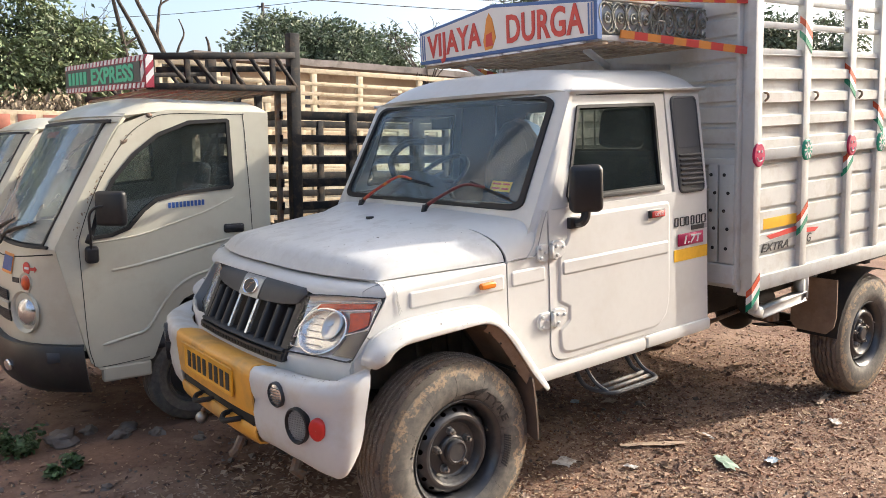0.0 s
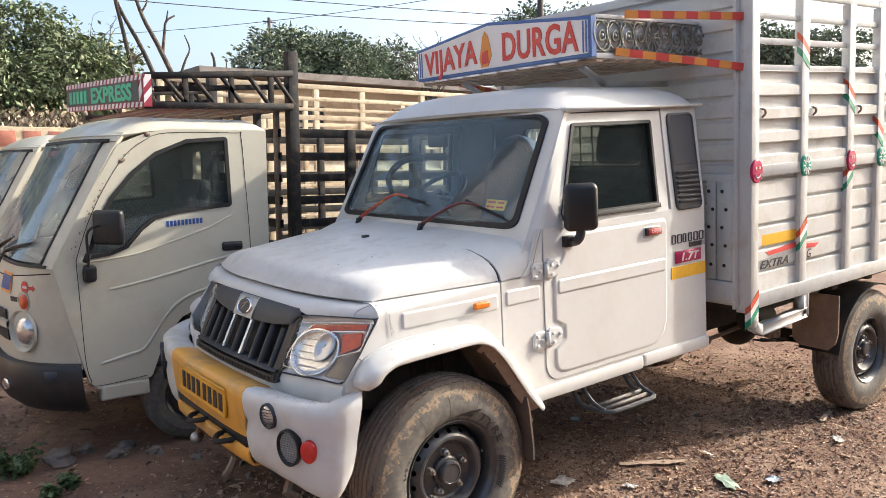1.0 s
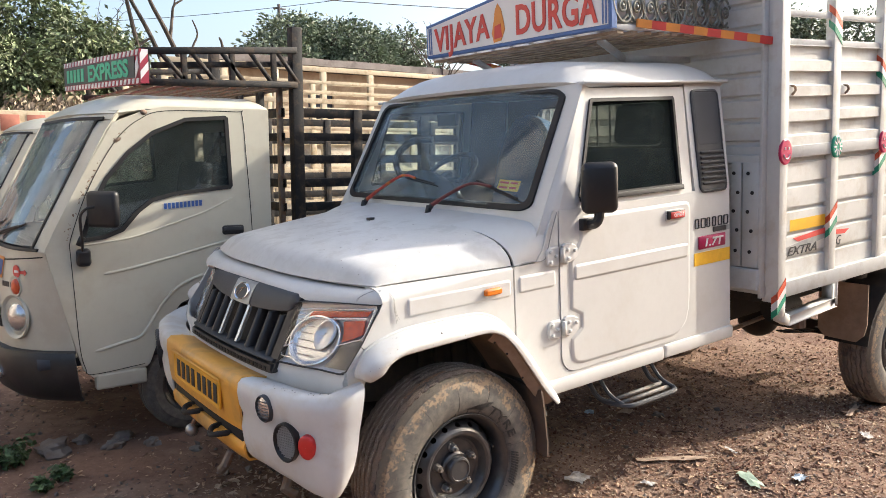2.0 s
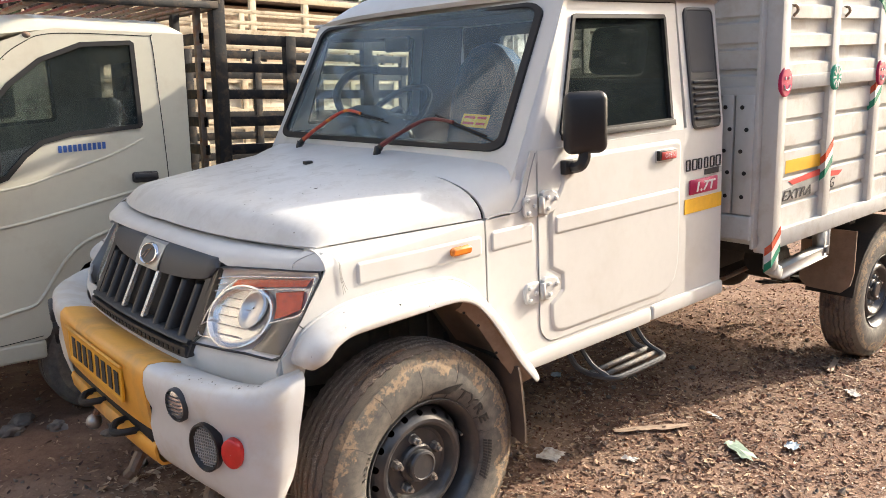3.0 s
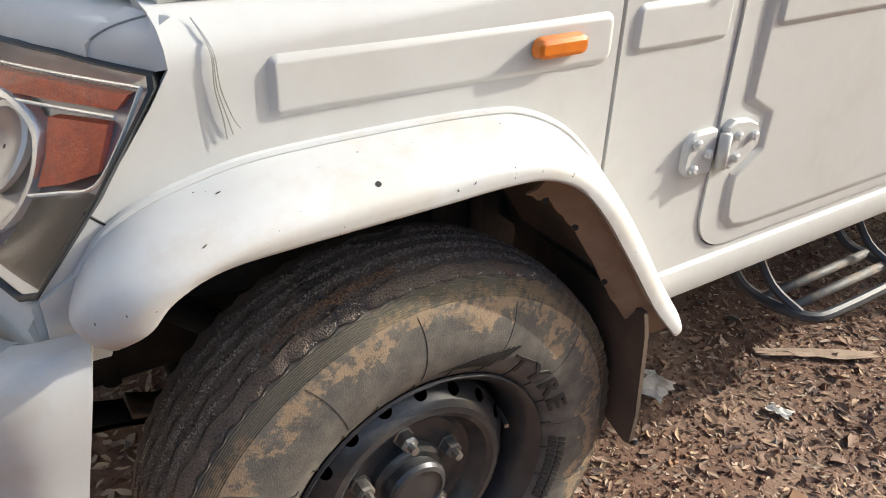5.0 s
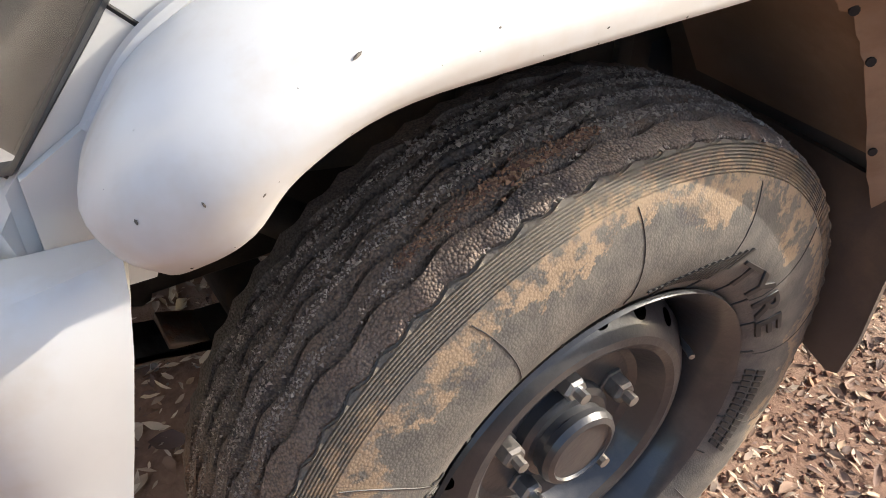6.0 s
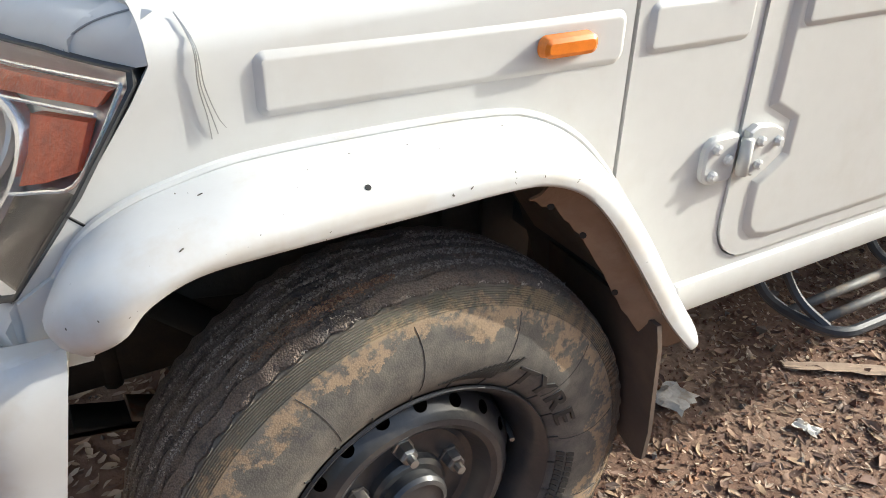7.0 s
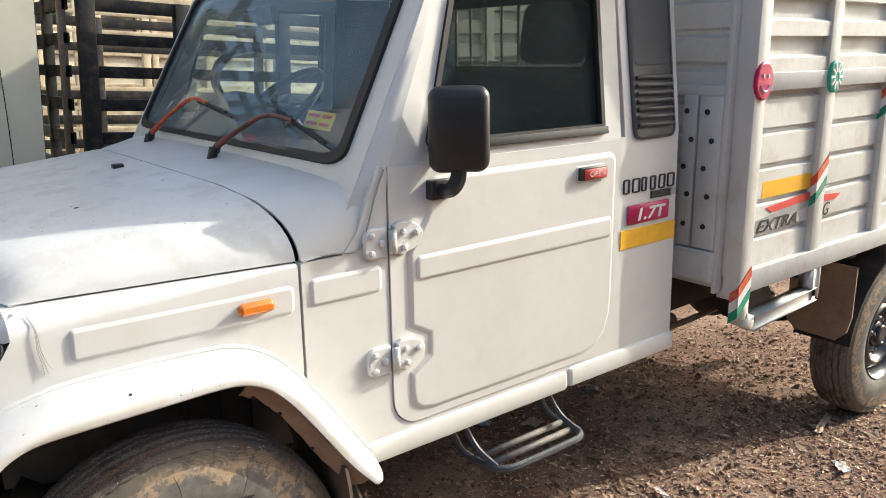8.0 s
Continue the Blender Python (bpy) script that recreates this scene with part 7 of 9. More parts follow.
def stone(x, y, r, seed, flat=0.55):
    rng = np.random.default_rng(seed)
    bm = bmesh.new()
    bmesh.ops.create_icosphere(bm, subdivisions=3, radius=1.0)
    for v in bm.verts:
        k = 1 + 0.55 * noise.noise(v.co * 1.6 + Vector((seed, 0, 0))) + 0.22 * noise.noise(v.co * 4 + Vector((seed, 3, 0)))
        v.co = Vector((v.co.x * r * k, v.co.y * r * k * 0.8, v.co.z * r * k * flat))
    ob = part("stone", bm, STONE, None, "", smooth=40)
    ob.matrix_world = pose(x, y, ground_height(x, y) + r * flat * 0.25, 0, 0, rng.uniform(0, 360))
    return tagged(ob, "dull grey-brown stone half sunk in dirt", "stone", group="stones by the trucks")


for k, (x, y, r) in enumerate(((-0.99, 1.36, 0.10), (-0.84, 1.42, 0.05), (-0.73, 1.24, 0.05), (-0.55, 1.16, 0.045), (-0.95, 0.60, 0.03), (-0.66, 1.33, 0.06), (-0.40, 0.92, 0.035), (1.9, -0.15, 0.035), (2.3, 0.1, 0.04))):
    stone(x, y, r, k + 2)

# scraps of paper and plastic
PAPER = material("dirty_paper", (0.62, 0.60, 0.57), 0.8, mottle=0.3, scale=40.0, dirt=(0.35, 0.27, 0.20), dirt_amount=0.6, dirt_scale=25.0)
PLASTIC_GREEN = material("pale_green_wrapper", (0.36, 0.47, 0.38), 0.4, mottle=0.3, scale=30.0)
PLASTIC_BLUE = material("pale_blue_wrapper", (0.42, 0.52, 0.62), 0.4, mottle=0.3, scale=30.0)
WOOD_SCRAP = material("pale_bark_strip", (0.45, 0.33, 0.24), 0.8, mottle=0.3, scale=30.0)


def scrap(name, x, y, l, w, turn, mat, label, seed):
    rng = np.random.default_rng(seed)
    nu, nv = 9, 6
    rows2 = [[((u / (nu - 1) - 0.5) * l * (1 + 0.1 * rng.normal()), (v / (nv - 1) - 0.5) * w * (1 + 0.1 * rng.normal()), 0.012 * rng.random() * min(1, w / 0.05)) for v in range(nv)] for u in range(nu)]
    ob = part(name, solid(sweep(rows2), 0.0008), mat, None, smooth=25)
    ob.matrix_world = pose(x, y, ground_height(x, y) + 0.012, 0, 0, turn)
    return tagged(ob, label, "litter", group="litter on the dirt")


scrap("paper_scrap", 0.90, -0.50, 0.11, 0.085, 20, PAPER, "crumpled dirty white paper scrap", 1)
scrap("bark_strip", 1.42, -0.62, 0.36, 0.035, -30, WOOD_SCRAP, "pale flat strip of bark", 2)
scrap("plastic_wrapper", 1.52, -0.98, 0.16, 0.07, 60, PLASTIC_GREEN, "torn pale green plastic wrapper", 3)
scrap("plastic_wrapper", 1.72, -1.10, 0.07, 0.05, 10, PLASTIC_BLUE, "crumpled pale blue plastic wrapper", 4)
scrap("paper_scrap", 1.75, -0.72, 0.09, 0.025, 70, PAPER, "narrow dirty white paper strip", 5)
scrap("paper_scrap", 1.12, -0.72, 0.06, 0.04, 110, PAPER, "small crumpled white paper scrap", 6)
scrap("plastic_wrapper", 1.60, 0.10, 0.07, 0.05, 40, PLASTIC_BLUE, "crumpled pale blue plastic wrapper", 7)
scrap("paper_scrap", 2.55, -1.0, 0.09, 0.05, 40, PAPER, "crumpled dirty white paper scrap", 8)
scrap("bark_strip", 2.9, -0.75, 0.25, 0.03, 15, WOOD_SCRAP, "pale flat strip of bark", 9)
scrap("paper_scrap", 3.0, -1.3, 0.08, 0.06, 80, PAPER, "crumpled dirty white paper scrap", 10)
scrap("card_scrap", 1.78, -0.02, 0.09, 0.07, 15, WOOD_SCRAP, "torn piece of brown card", 11)

# small green weed by the mini truck
LEAF_GREEN = material("weed_leaf", (0.085, 0.135, 0.05), 0.6, mottle=0.3, scale=20.0, per_piece=0.45)


def weed(x, y, r, count, seed):
    rng = np.random.default_rng(seed)
    ob = thing("weed", "small leafy green weed growing in dirt", "plant", pose(x, y, ground_height(x, y)), group="weeds")
    bm = bmesh.new()
    lv = bmesh.new()
    for k in range(14):
        a, h = rng.uniform(0, 6.28), r * rng.uniform(0.5, 1.1)
        tip = Vector((math.cos(a) * r * rng.uniform(0.3, 1), math.sin(a) * r * rng.uniform(0.3, 1), h))
        tube(bm, [Vector((0, 0, -0.01)), tip * 0.5 + Vector((0, 0, h * 0.2)), tip], 0.002, 4)
        for q in range(count):
            p = tip * rng.uniform(0.35, 1.05) + Vector(rng.normal(0, r * 0.16, 3))
            p.z = max(0.005, p.z)
            m = Matrix.Translation(p) @ Euler(rng.normal(0, 0.6, 3) + np.array((0, 0, rng.uniform(0, 6)))).to_matrix().to_4x4()
            l = rng.uniform(0.012, 0.026)
            v = [lv.verts.new(m @ Vector(c)) for c in ((-l, 0, 0), (0, -l * 0.6, l * 0.15), (l, 0, 0), (0, l * 0.6, l * 0.15))]
            lv.faces.new((v[0], v[1], v[2])), lv.faces.new((v[0], v[2], v[3]))
    part("stems", bm, LEAF_GREEN, ob)
    part("leaves", lv, LEAF_GREEN, ob, smooth=0)


weed(-1.22, 1.28, 0.13, 26, 1)
weed(-1.36, 1.40, 0.12, 20, 2)
weed(-1.02, 0.93, 0.055, 12, 3)
weed(-1.12, 0.86, 0.045, 10, 4)

# ---- the cream mini truck beside it ----
mini = thing("mini_truck", "cream mini truck with a black cage body, parked on dirt", "mini truck", pose(0, 0, 0))
MY0, MY1 = 1.20, 2.66
CHIP = material("chipped_paint", (0.30, 0.22, 0.15), 0.8, mottle=0.3, scale=60.0, per_piece=0.4)
SEAM = material("door_gap", (0.01, 0.01, 0.01), 0.9)
MESH_DARK = material("grille_dark", (0.015, 0.015, 0.016), 0.6)


def mini_corner(z):
    return table(z, [(0.28, -0.86), (0.53, -0.885), (0.80, -0.94), (1.04, -1.0), (1.69, -0.655), (1.76, -0.58)])


def mini_front(z):
    return table(z, [(0.28, -1.14), (0.53, -1.17), (0.80, -1.185), (1.04, -1.13), (1.69, -0.80), (1.76, -0.70)])


def mini_skin(t, z, out=0.0):
    """t from the near corner (0) to the far one (1)."""
    k = abs(2 * t - 1) ** 4
    x = lerp(mini_front(z), mini_corner(z), k)
    y = lerp(MY0, MY1, t)
    dx = (lerp(mini_front(z), mini_corner(z), abs(2 * t - 0.98) ** 4) - x) / (0.01 * (MY1 - MY0))
    n = Vector((-1, dx, 0)).normalized()
    if t < 0.03:
        n = lerp(Vector((-0.4, -1, 0)).normalized(), n, t / 0.03).normalized()
    return Vector((x, y, z)) + n * out


ts = [0, 0.01, 0.025, 0.045, 0.07, 0.1, 0.14, 0.2, 0.3, 0.4, 0.5]
ts = ts + [1 - t for t in reversed(ts[:-1])]
front = part("cab_front", solid(sweep([[mini_skin(t, z) for z in (0.50, 0.55, 0.65, 0.75, 0.85, 0.95, 1.0, 1.035)] for t in ts]), 0.01), CREAM, mini, "cream rounded cab front", smooth=60)
part("front_seam", solid(sweep([[mini_skin(t, z, 0.002) for z in (1.008 - 0.05 * math.sin(math.pi * min(1, t * 1.0)), 1.014 - 0.05 * math.sin(math.pi * min(1, t * 1.0)))] for t in ts[1:-1]]), 0.001), SEAM, front, smooth=0)
screen_ts = [t for t in ts if 0.02 < t < 0.98]
part("windscreen_seal", solid(sweep([[mini_skin(t, z, 0.006) for z in (1.035, 1.043, 1.052)] for t in screen_ts]), 0.012), RUBBER_SEAL, mini, smooth=60)
part("windscreen_seal", solid(sweep([[mini_skin(t, z, 0.006) for z in (1.672, 1.688)] for t in screen_ts]), 0.012), RUBBER_SEAL, mini, smooth=60)
for a, b in ((0.045, 0.052), (0.948, 0.955)):
    part("windscreen_seal", solid(sweep([[mini_skin(t, z, 0.006) for z in np.linspace(1.05, 1.68, 6)] for t in np.linspace(a, b, 3)]), 0.012), RUBBER_SEAL, mini, smooth=60)
pane = part("windscreen", sweep([[mini_skin(t, z, 0.004) for z in np.linspace(1.06, 1.67, 6)] for t in np.linspace(0.05, 0.95, 19)]), MINI_SCREEN, mini, "dusty reflecting windscreen glass", smooth=60)
pane.visible_shadow = False
for t0, t1 in ((0.0, 0.05), (0.95, 1.0)):
    part("front_pillar", solid(sweep([[mini_skin(t, z) for z in np.linspace(1.03, 1.72, 8)] for t in np.linspace(t0, t1, 5)]), 0.02), CREAM, mini, smooth=60)


def mini_roof(u, v):
    x0 = lerp(mini_front(1.69), mini_corner(1.70), abs(v) ** 4)
    x = lerp(x0, 0.165, u)
    y = (MY0 + MY1) / 2 + (MY1 - MY0) / 2 * v * (1.0 - 0.0 * u)
    rise = (1 - abs(v) ** 6) ** 0.5
    z = lerp(1.705, 1.735, min(1, u * 4)) + 0.085 * rise * (1 - (1 - min(1, u / 0.3)) ** 2) * (1 - 0.5 * max(0, (u - 0.9) / 0.1) ** 2)
    return (x, y, z)


vs2 = [-1, -0.995, -0.98, -0.95, -0.9, -0.8, -0.5, 0, 0.5, 0.8, 0.9, 0.95, 0.98, 0.995, 1]
part("roof", solid(sweep([[mini_roof(u, v) for v in vs2] for u in (0, 0.03, 0.08, 0.15, 0.22, 0.3, 0.5, 0.8, 0.92, 0.97, 1.0)]), 0.02), CREAM, mini, "cream cab roof", smooth=60)
part("roof_lip", solid(sweep([[mini_skin(t, z) for z in (1.675, 1.70, 1.715)] for t in ts]), 0.02), CREAM, mini, smooth=60)

WIN = [(-0.838, 1.070), (-0.72, 1.082), (-0.63, 1.115), (-0.55, 1.205), (-0.48, 1.258), (-0.36, 1.288), (-0.066, 1.315), (-0.054, 1.33), (-0.068, 1.695), (-0.085, 1.706), (-0.30, 1.690), (-0.47, 1.620), (-0.60, 1.515), (-0.71, 1.385), (-0.79, 1.235)]
SIDE = [(-0.880, 0.53), (-0.855, 0.43), (-0.81, 0.385), (-0.545, 0.405), (-0.53, 0.42), (-0.46, 0.60), (-0.36, 0.715), (-0.24, 0.765), (-0.08, 0.775), (0.06, 0.74), (0.165, 0.66), (0.165, 1.745), (-0.40, 1.745), (-0.52, 1.715), (-0.655, 1.66), (-0.83, 1.36), (-0.995, 1.045), (-0.94, 0.80)]
for near in (True, False):
    y0 = MY0 if near else MY1
    sgn = -1 if near else 1
    bm = plate(SIDE, [list(reversed(WIN))], 0.0, 0.025)
    side = part("cab_side", warp(bm, lambda x, y, z: (x, y0 - sgn * y, z)), CREAM, mini, "cream cab side with the door shut")
    seal = plate(WIN, [list(reversed(shrink(WIN, 0.020)))], -0.006, 0.012)
    part("window_seal", warp(seal, lambda x, y, z: (x, y0 - sgn * y, z)), RUBBER_SEAL, side)
    pane = part("window_pane", warp(plate(shrink(WIN, 0.012), [], 0.004, 0.008), lambda x, y, z: (x, y0 - sgn * y, z)), CLEAR_GLASS, side, smooth=0)
    pane.visible_shadow = False
    if near:
        for line in ([(-0.885, 1.06), (-0.875, 0.80), (-0.865, 0.55), (-0.845, 0.44), (-0.81, 0.402), (-0.56, 0.418)], [(0.045, 0.75), (0.05, 1.08), (0.028, 1.50), (0.012, 1.715), (-0.02, 1.728), (-0.40, 1.722), (-0.53, 1.675), (-0.63, 1.59), (-0.73, 1.44), (-0.81, 1.28), (-0.872, 1.11), (-0.885, 1.06)]):
            bm = bmesh.new()
            tube(bm, smooth_line([(x, y0 - 0.0002, z) for x, z in line], 5), 0.0020, 5)
            part("door_gap", bm, SEAM, side)
        for line, r in (([(-0.74, 0.905), (-0.60, 0.925), (-0.40, 0.965), (-0.10, 1.03), (0.03, 1.045)], 0.009), ([(-0.84, 1.055), (-0.60, 1.08), (-0.42, 1.13), (-0.20, 1.20), (-0.05, 1.27)], 0.007), ([(-0.80, 0.515), (-0.66, 0.545), (-0.585, 0.56), (-0.54, 0.60), (-0.44, 0.74), (-0.34, 0.82), (-0.18, 0.865), (0.04, 0.87)], 0.010)):
            bm = bmesh.new()
            pts = smooth_line([(x, y0 + 0.003, z) for x, z in line], 5)
            tube(bm, pts, [0.002] + [r] * (len(pts) - 2) + [0.003], 8)
            part("door_crease", bm, CREAM, side)
        part("handle_cup", pad(rounded(-0.12, 0.0, 1.066, 1.116, 0.014), [(0, y0 + 0.002), (0, y0 - 0.006), (0.006, y0 - 0.009)]), BLACK_PLASTIC, side, "black door handle")
        part("door_handle", boxed(-0.115, -0.01, y0 - 0.020, y0 - 0.008, 1.088, 1.108, 0.004), GREY_PLASTIC, side)
        for k in range(10):
            x = -0.425 + 0.0205 * k
            part("blue_mark", boxed(x, x + 0.014, y0 - 0.002, y0 + 0.002, 1.218 + 0.0012 * k, 1.248 + 0.0012 * k, 0), DECAL_BLUE, side, smooth=0)
        part("sill", boxed(-0.80, -0.55, y0 - 0.004, y0 + 0.05, 0.315, 0.400, 0.012), CREAM, mini)
        chips = np.random.default_rng(31)
        spots = []
        for k in range(60):
            f = chips.random()
            x, z = table(f, [(0, -0.60), (0.35, -0.72), (0.7, -0.82), (1, -0.90)]), table(f, [(0, 1.62), (0.35, 1.455), (0.7, 1.27), (1, 1.07)])
            spots.append((Vector((x - 0.012 + chips.normal(0, 0.006), y0 - 0.0002, z + chips.normal(0, 0.008))), Vector((0, -1, 0))))
        flecks("paint_chips", spots, CHIP, side, 32, 0.0038)
        # mirror on a bent arm
        base = part("door_mirror", boxed(-0.862, -0.795, y0 - 0.05, y0, 0.955, 1.045, 0.02, 3), BLACK_PLASTIC, mini, "black mirror on a bent arm")
        bm = bmesh.new()
        tube(bm, smooth_line([(-0.835, y0 - 0.04, 1.02), (-0.838, y0 - 0.06, 1.10), (-0.845, y0 - 0.08, 1.20), (-0.82, y0 - 0.09, 1.24), (-0.78, y0 - 0.09, 1.25)], 4), 0.007, 6)
        part("mirror_arm", bm, BLACK_PLASTIC, base)
        part("mirror_head", moved(boxed(-0.028, 0.022, -0.085, 0.085, -0.090, 0.090, 0.022, 3), pose(-0.735, y0 - 0.075, 1.235, 0, 0, 40)), BLACK_PLASTIC, base, smooth=60)
        bm = bmesh.new()
        tube(bm, [(-0.845, y0 - 0.02, 1.06), (-0.83, y0 - 0.03, 1.10)], 0.016, 8)
        part("mirror_pivot", bm, BLACK_PLASTIC, base)

# back wall, floor, seat, dash
part("cab_back", plate(rounded(MY0 + 0.01, MY1 - 0.01, 0.45, 1.76, 0.04), [list(reversed(rounded(MY0 + 0.25, MY1 - 0.25, 1.30, 1.64, 0.05)))], 0.145, 0.165, plane="yz"), CREAM, mini)
part("cab_floor", boxed(-1.05, 0.15, MY0 + 0.03, MY1 - 0.03, 0.45, 0.50), CABIN, mini)
part("dashboard", boxed(-1.02, -0.72, MY0 + 0.06, MY1 - 0.06, 0.80, 1.08, 0.05, 3), GREY_PLASTIC, mini)
for y in (1.55, 2.3):
    seat = part("seat", boxed(-0.45, 0.02, y - 0.24, y + 0.24, 0.72, 0.86, 0.05, 3), CABIN, mini)
    part("backrest", moved(boxed(-0.05, 0.05, -0.23, 0.23, 0.0, 0.62, 0.045, 3), pose(0.02, y, 0.84, 0, 9, 0)), CABIN, seat)
bm = bmesh.new()
tube(bm, [(-0.62 + 0.10 * math.sin(a) * 0.5, 2.25 + 0.18 * math.cos(a), 1.12 + 0.16 * math.sin(a)) for a in np.linspace(0, 2 * math.pi, 25)[:-1]], 0.013, 7, close=True)
part("steering_wheel", bm, BLACK_PLASTIC, mini)
bm = bmesh.new()
bmesh.ops.create_uvsphere(bm, u_segments=12, v_segments=8, radius=0.019)
part("marker_lamp", moved(bm, Matrix.Translation((-0.505, MY0 + 0.005, 1.712)) @ Matrix.Diagonal((1, 0.6, 0.8, 1))), RUSTY, mini)

# bumper, lamps and marks on the front
bump = part("bumper", solid(sweep([[mini_skin(t, z, o) for z, o in ((0.535, 0.0), (0.530, 0.030), (0.50, 0.045), (0.40, 0.050), (0.31, 0.035), (0.275, 0.0))] for t in ts]), 0.01), BLACK_PLASTIC, mini, "black plastic bumper", smooth=50)


def on_mini(t, z, out=0.0):
    p = mini_skin(t, z, out)
    n = (mini_skin(t, z, 1.0) - mini_skin(t, z, 0.0)).normalized()
    r = Vector((0, 0, 1)).cross(n).normalized()
    m = Matrix((r, Vector((0, 0, 1)), n)).transposed().to_4x4()
    m.translation = p
    return m


part("side_lamp", moved(disc(0.045, 0.030, [(1.0, -0.01), (1.0, 0.004), (0.8, 0.010), (0.02, 0.011)]), on_mini(0.25, 0.40, 0.052)), HEAD_INNER, bump)
m = on_mini(0.145, 0.70, 0.0)
lamp = part("headlamp", moved(disc(0.098, 0.108, [(1.06, -0.004), (1.02, 0.010), (0.92, 0.004), (0.86, -0.014), (0.80, -0.016), (0.02, -0.017)]), m), CREAM, mini, "round headlamp in a cream bezel", smooth=60)
part("lens", moved(disc(0.070, 0.076, [(1.0, -0.012), (0.9, 0.008), (0.6, 0.020), (0.3, 0.025), (0.02, 0.026)]), m @ Matrix.Translation((0.012, 0, 0))), HEAD_INNER, lamp, smooth=60)
m = on_mini(0.130, 0.855, 0.0)
ind = part("indicator", moved(disc(0.046, 0.052, [(1.0, -0.004), (1.0, 0.004), (0.85, 0.002), (0.02, 0.0)]), m), CREAM, mini, "small orange indicator lamp")
part("lens", moved(disc(0.030, 0.040, [(1.0, 0.0), (0.9, 0.012), (0.5, 0.018), (0.02, 0.019)]), m @ Matrix.Translation((0.008, 0, 0))), HEAD_AMBER, ind, smooth=60)
for z0, z1 in ((0.745, 0.80), (0.63, 0.69)):
    gr = part("grille_slot", solid(sweep([[mini_skin(t, z, 0.003) for z in (z0, z1)] for t in np.linspace(0.245, 0.755, 15)]), 0.004), MESH_DARK, mini, "dark slotted grille")
    for k in range(5):
        z = lerp(z0, z1, (k + 0.5) / 5)
        part("grille_wire", solid(sweep([[mini_skin(t, zz, 0.007) for zz in (z - 0.0025, z + 0.0025)] for t in np.linspace(0.245, 0.755, 15)]), 0.003), GREY_PLASTIC, gr, smooth=0)
part("grille_rib", solid(sweep([[mini_skin(t, z, o) for z, o in ((0.695, 0.0), (0.70, 0.014), (0.735, 0.014), (0.74, 0.0))] for t in np.linspace(0.235, 0.765, 15)]), 0.004), CREAM, mini, smooth=60)
for k in range(4):
    m = on_mini(0.205 - 0.016 * k, 0.862, 0.002)
    part("dark_mark", moved(boxed(-0.010, 0.010, -0.013, 0.013, -0.001, 0.0015), m), DECAL_DARK, mini, smooth=0)
m = on_mini(0.125, 0.930, 0.002)
sticker = part("red_sticker", moved(disc(0.030, 0.032, [(1.0, -0.001), (1.0, 0.001), (0.02, 0.001)]), m), RED_PAINT, mini, "round red sticker with an arrow", smooth=0)
part("arrow", moved(boxed(-0.016, 0.02, -0.006, 0.006, 0.001, 0.002), m), SIGN_WHITE, sticker, smooth=0)
m = on_mini(0.092, 0.927, 0.002)
part("red_arrow", moved(boxed(-0.022, 0.008, -0.008, 0.008, -0.001, 0.001), m), RED_PAINT, mini, smooth=0)
part("red_arrow", moved(plate([(0.008, -0.016), (0.026, 0.0), (0.008, 0.016)], [], -0.001, 0.001, plane="xy"), m), RED_PAINT, mini, smooth=0)
poster = part("front_sticker", solid(sweep([[mini_skin(t, z, 0.002) for z in (0.885, 0.94, 0.99)] for t in np.linspace(0.225, 0.36, 6)]), 0.001), ORANGE_PAINT, mini, "orange-edged sticker with dark bars", smooth=0)
part("bar", solid(sweep([[mini_skin(t, z, 0.004) for z in (0.90, 0.975)] for t in np.linspace(0.232, 0.352, 6)]), 0.001), DECAL_BLUE, poster, smooth=0)
# wipers
for t0, t1 in ((0.42, 0.16), (0.60, 0.40)):
    bm = bmesh.new()
    tube(bm, smooth_line([mini_skin(t0, 1.025, 0.02), mini_skin(lerp(t0, t1, 0.3), 1.10, 0.03), mini_skin(t1, 1.15, 0.022)], 5), 0.007, 6)
    tube(bm, [mini_skin(lerp(t0, t1, 0.2), 1.085, 0.018), mini_skin(lerp(t0, t1, 1.15), 1.165, 0.018)], 0.005, 5)
    part("wiper", bm, BLACK_PLASTIC, mini)
part("screen_sticker", solid(sweep([[mini_skin(t, z, -0.006) for z in (1.60, 1.635)] for t in np.linspace(0.40, 0.62, 4)]), 0.001), RED_PAINT, mini, "red strip sticker in the windscreen", smooth=0)
part("screen_sticker", solid(sweep([[mini_skin(t, z, -0.006) for z in (1.40, 1.48)] for t in np.linspace(0.14, 0.20, 3)]), 0.001), DECAL_GREY, mini, smooth=0)

# wheels and underbody
def mini_wheel(x, y, s):
    w = new("wheel")
    w.parent, w.matrix_basis = mini, pose(x, y, 0.268, 0, 0, 0 if s < 0 else 180)
    part("tyre", lathe([(0.155, -0.05), (0.165, -0.066), (0.21, -0.078), (0.25, -0.068), (0.264, -0.05), (0.262, -0.02), (0.258, -0.018), (0.258, -0.012), (0.264, -0.01), (0.264, 0.05), (0.21, 0.07), (0.155, 0.05)], 48), TYRE, w)
    part("rim", lathe([(0.155, -0.05), (0.16, -0.066), (0.145, -0.055), (0.13, -0.02), (0.09, -0.03), (0.05, -0.045), (0.0, -0.048)], 36), RIM, w)


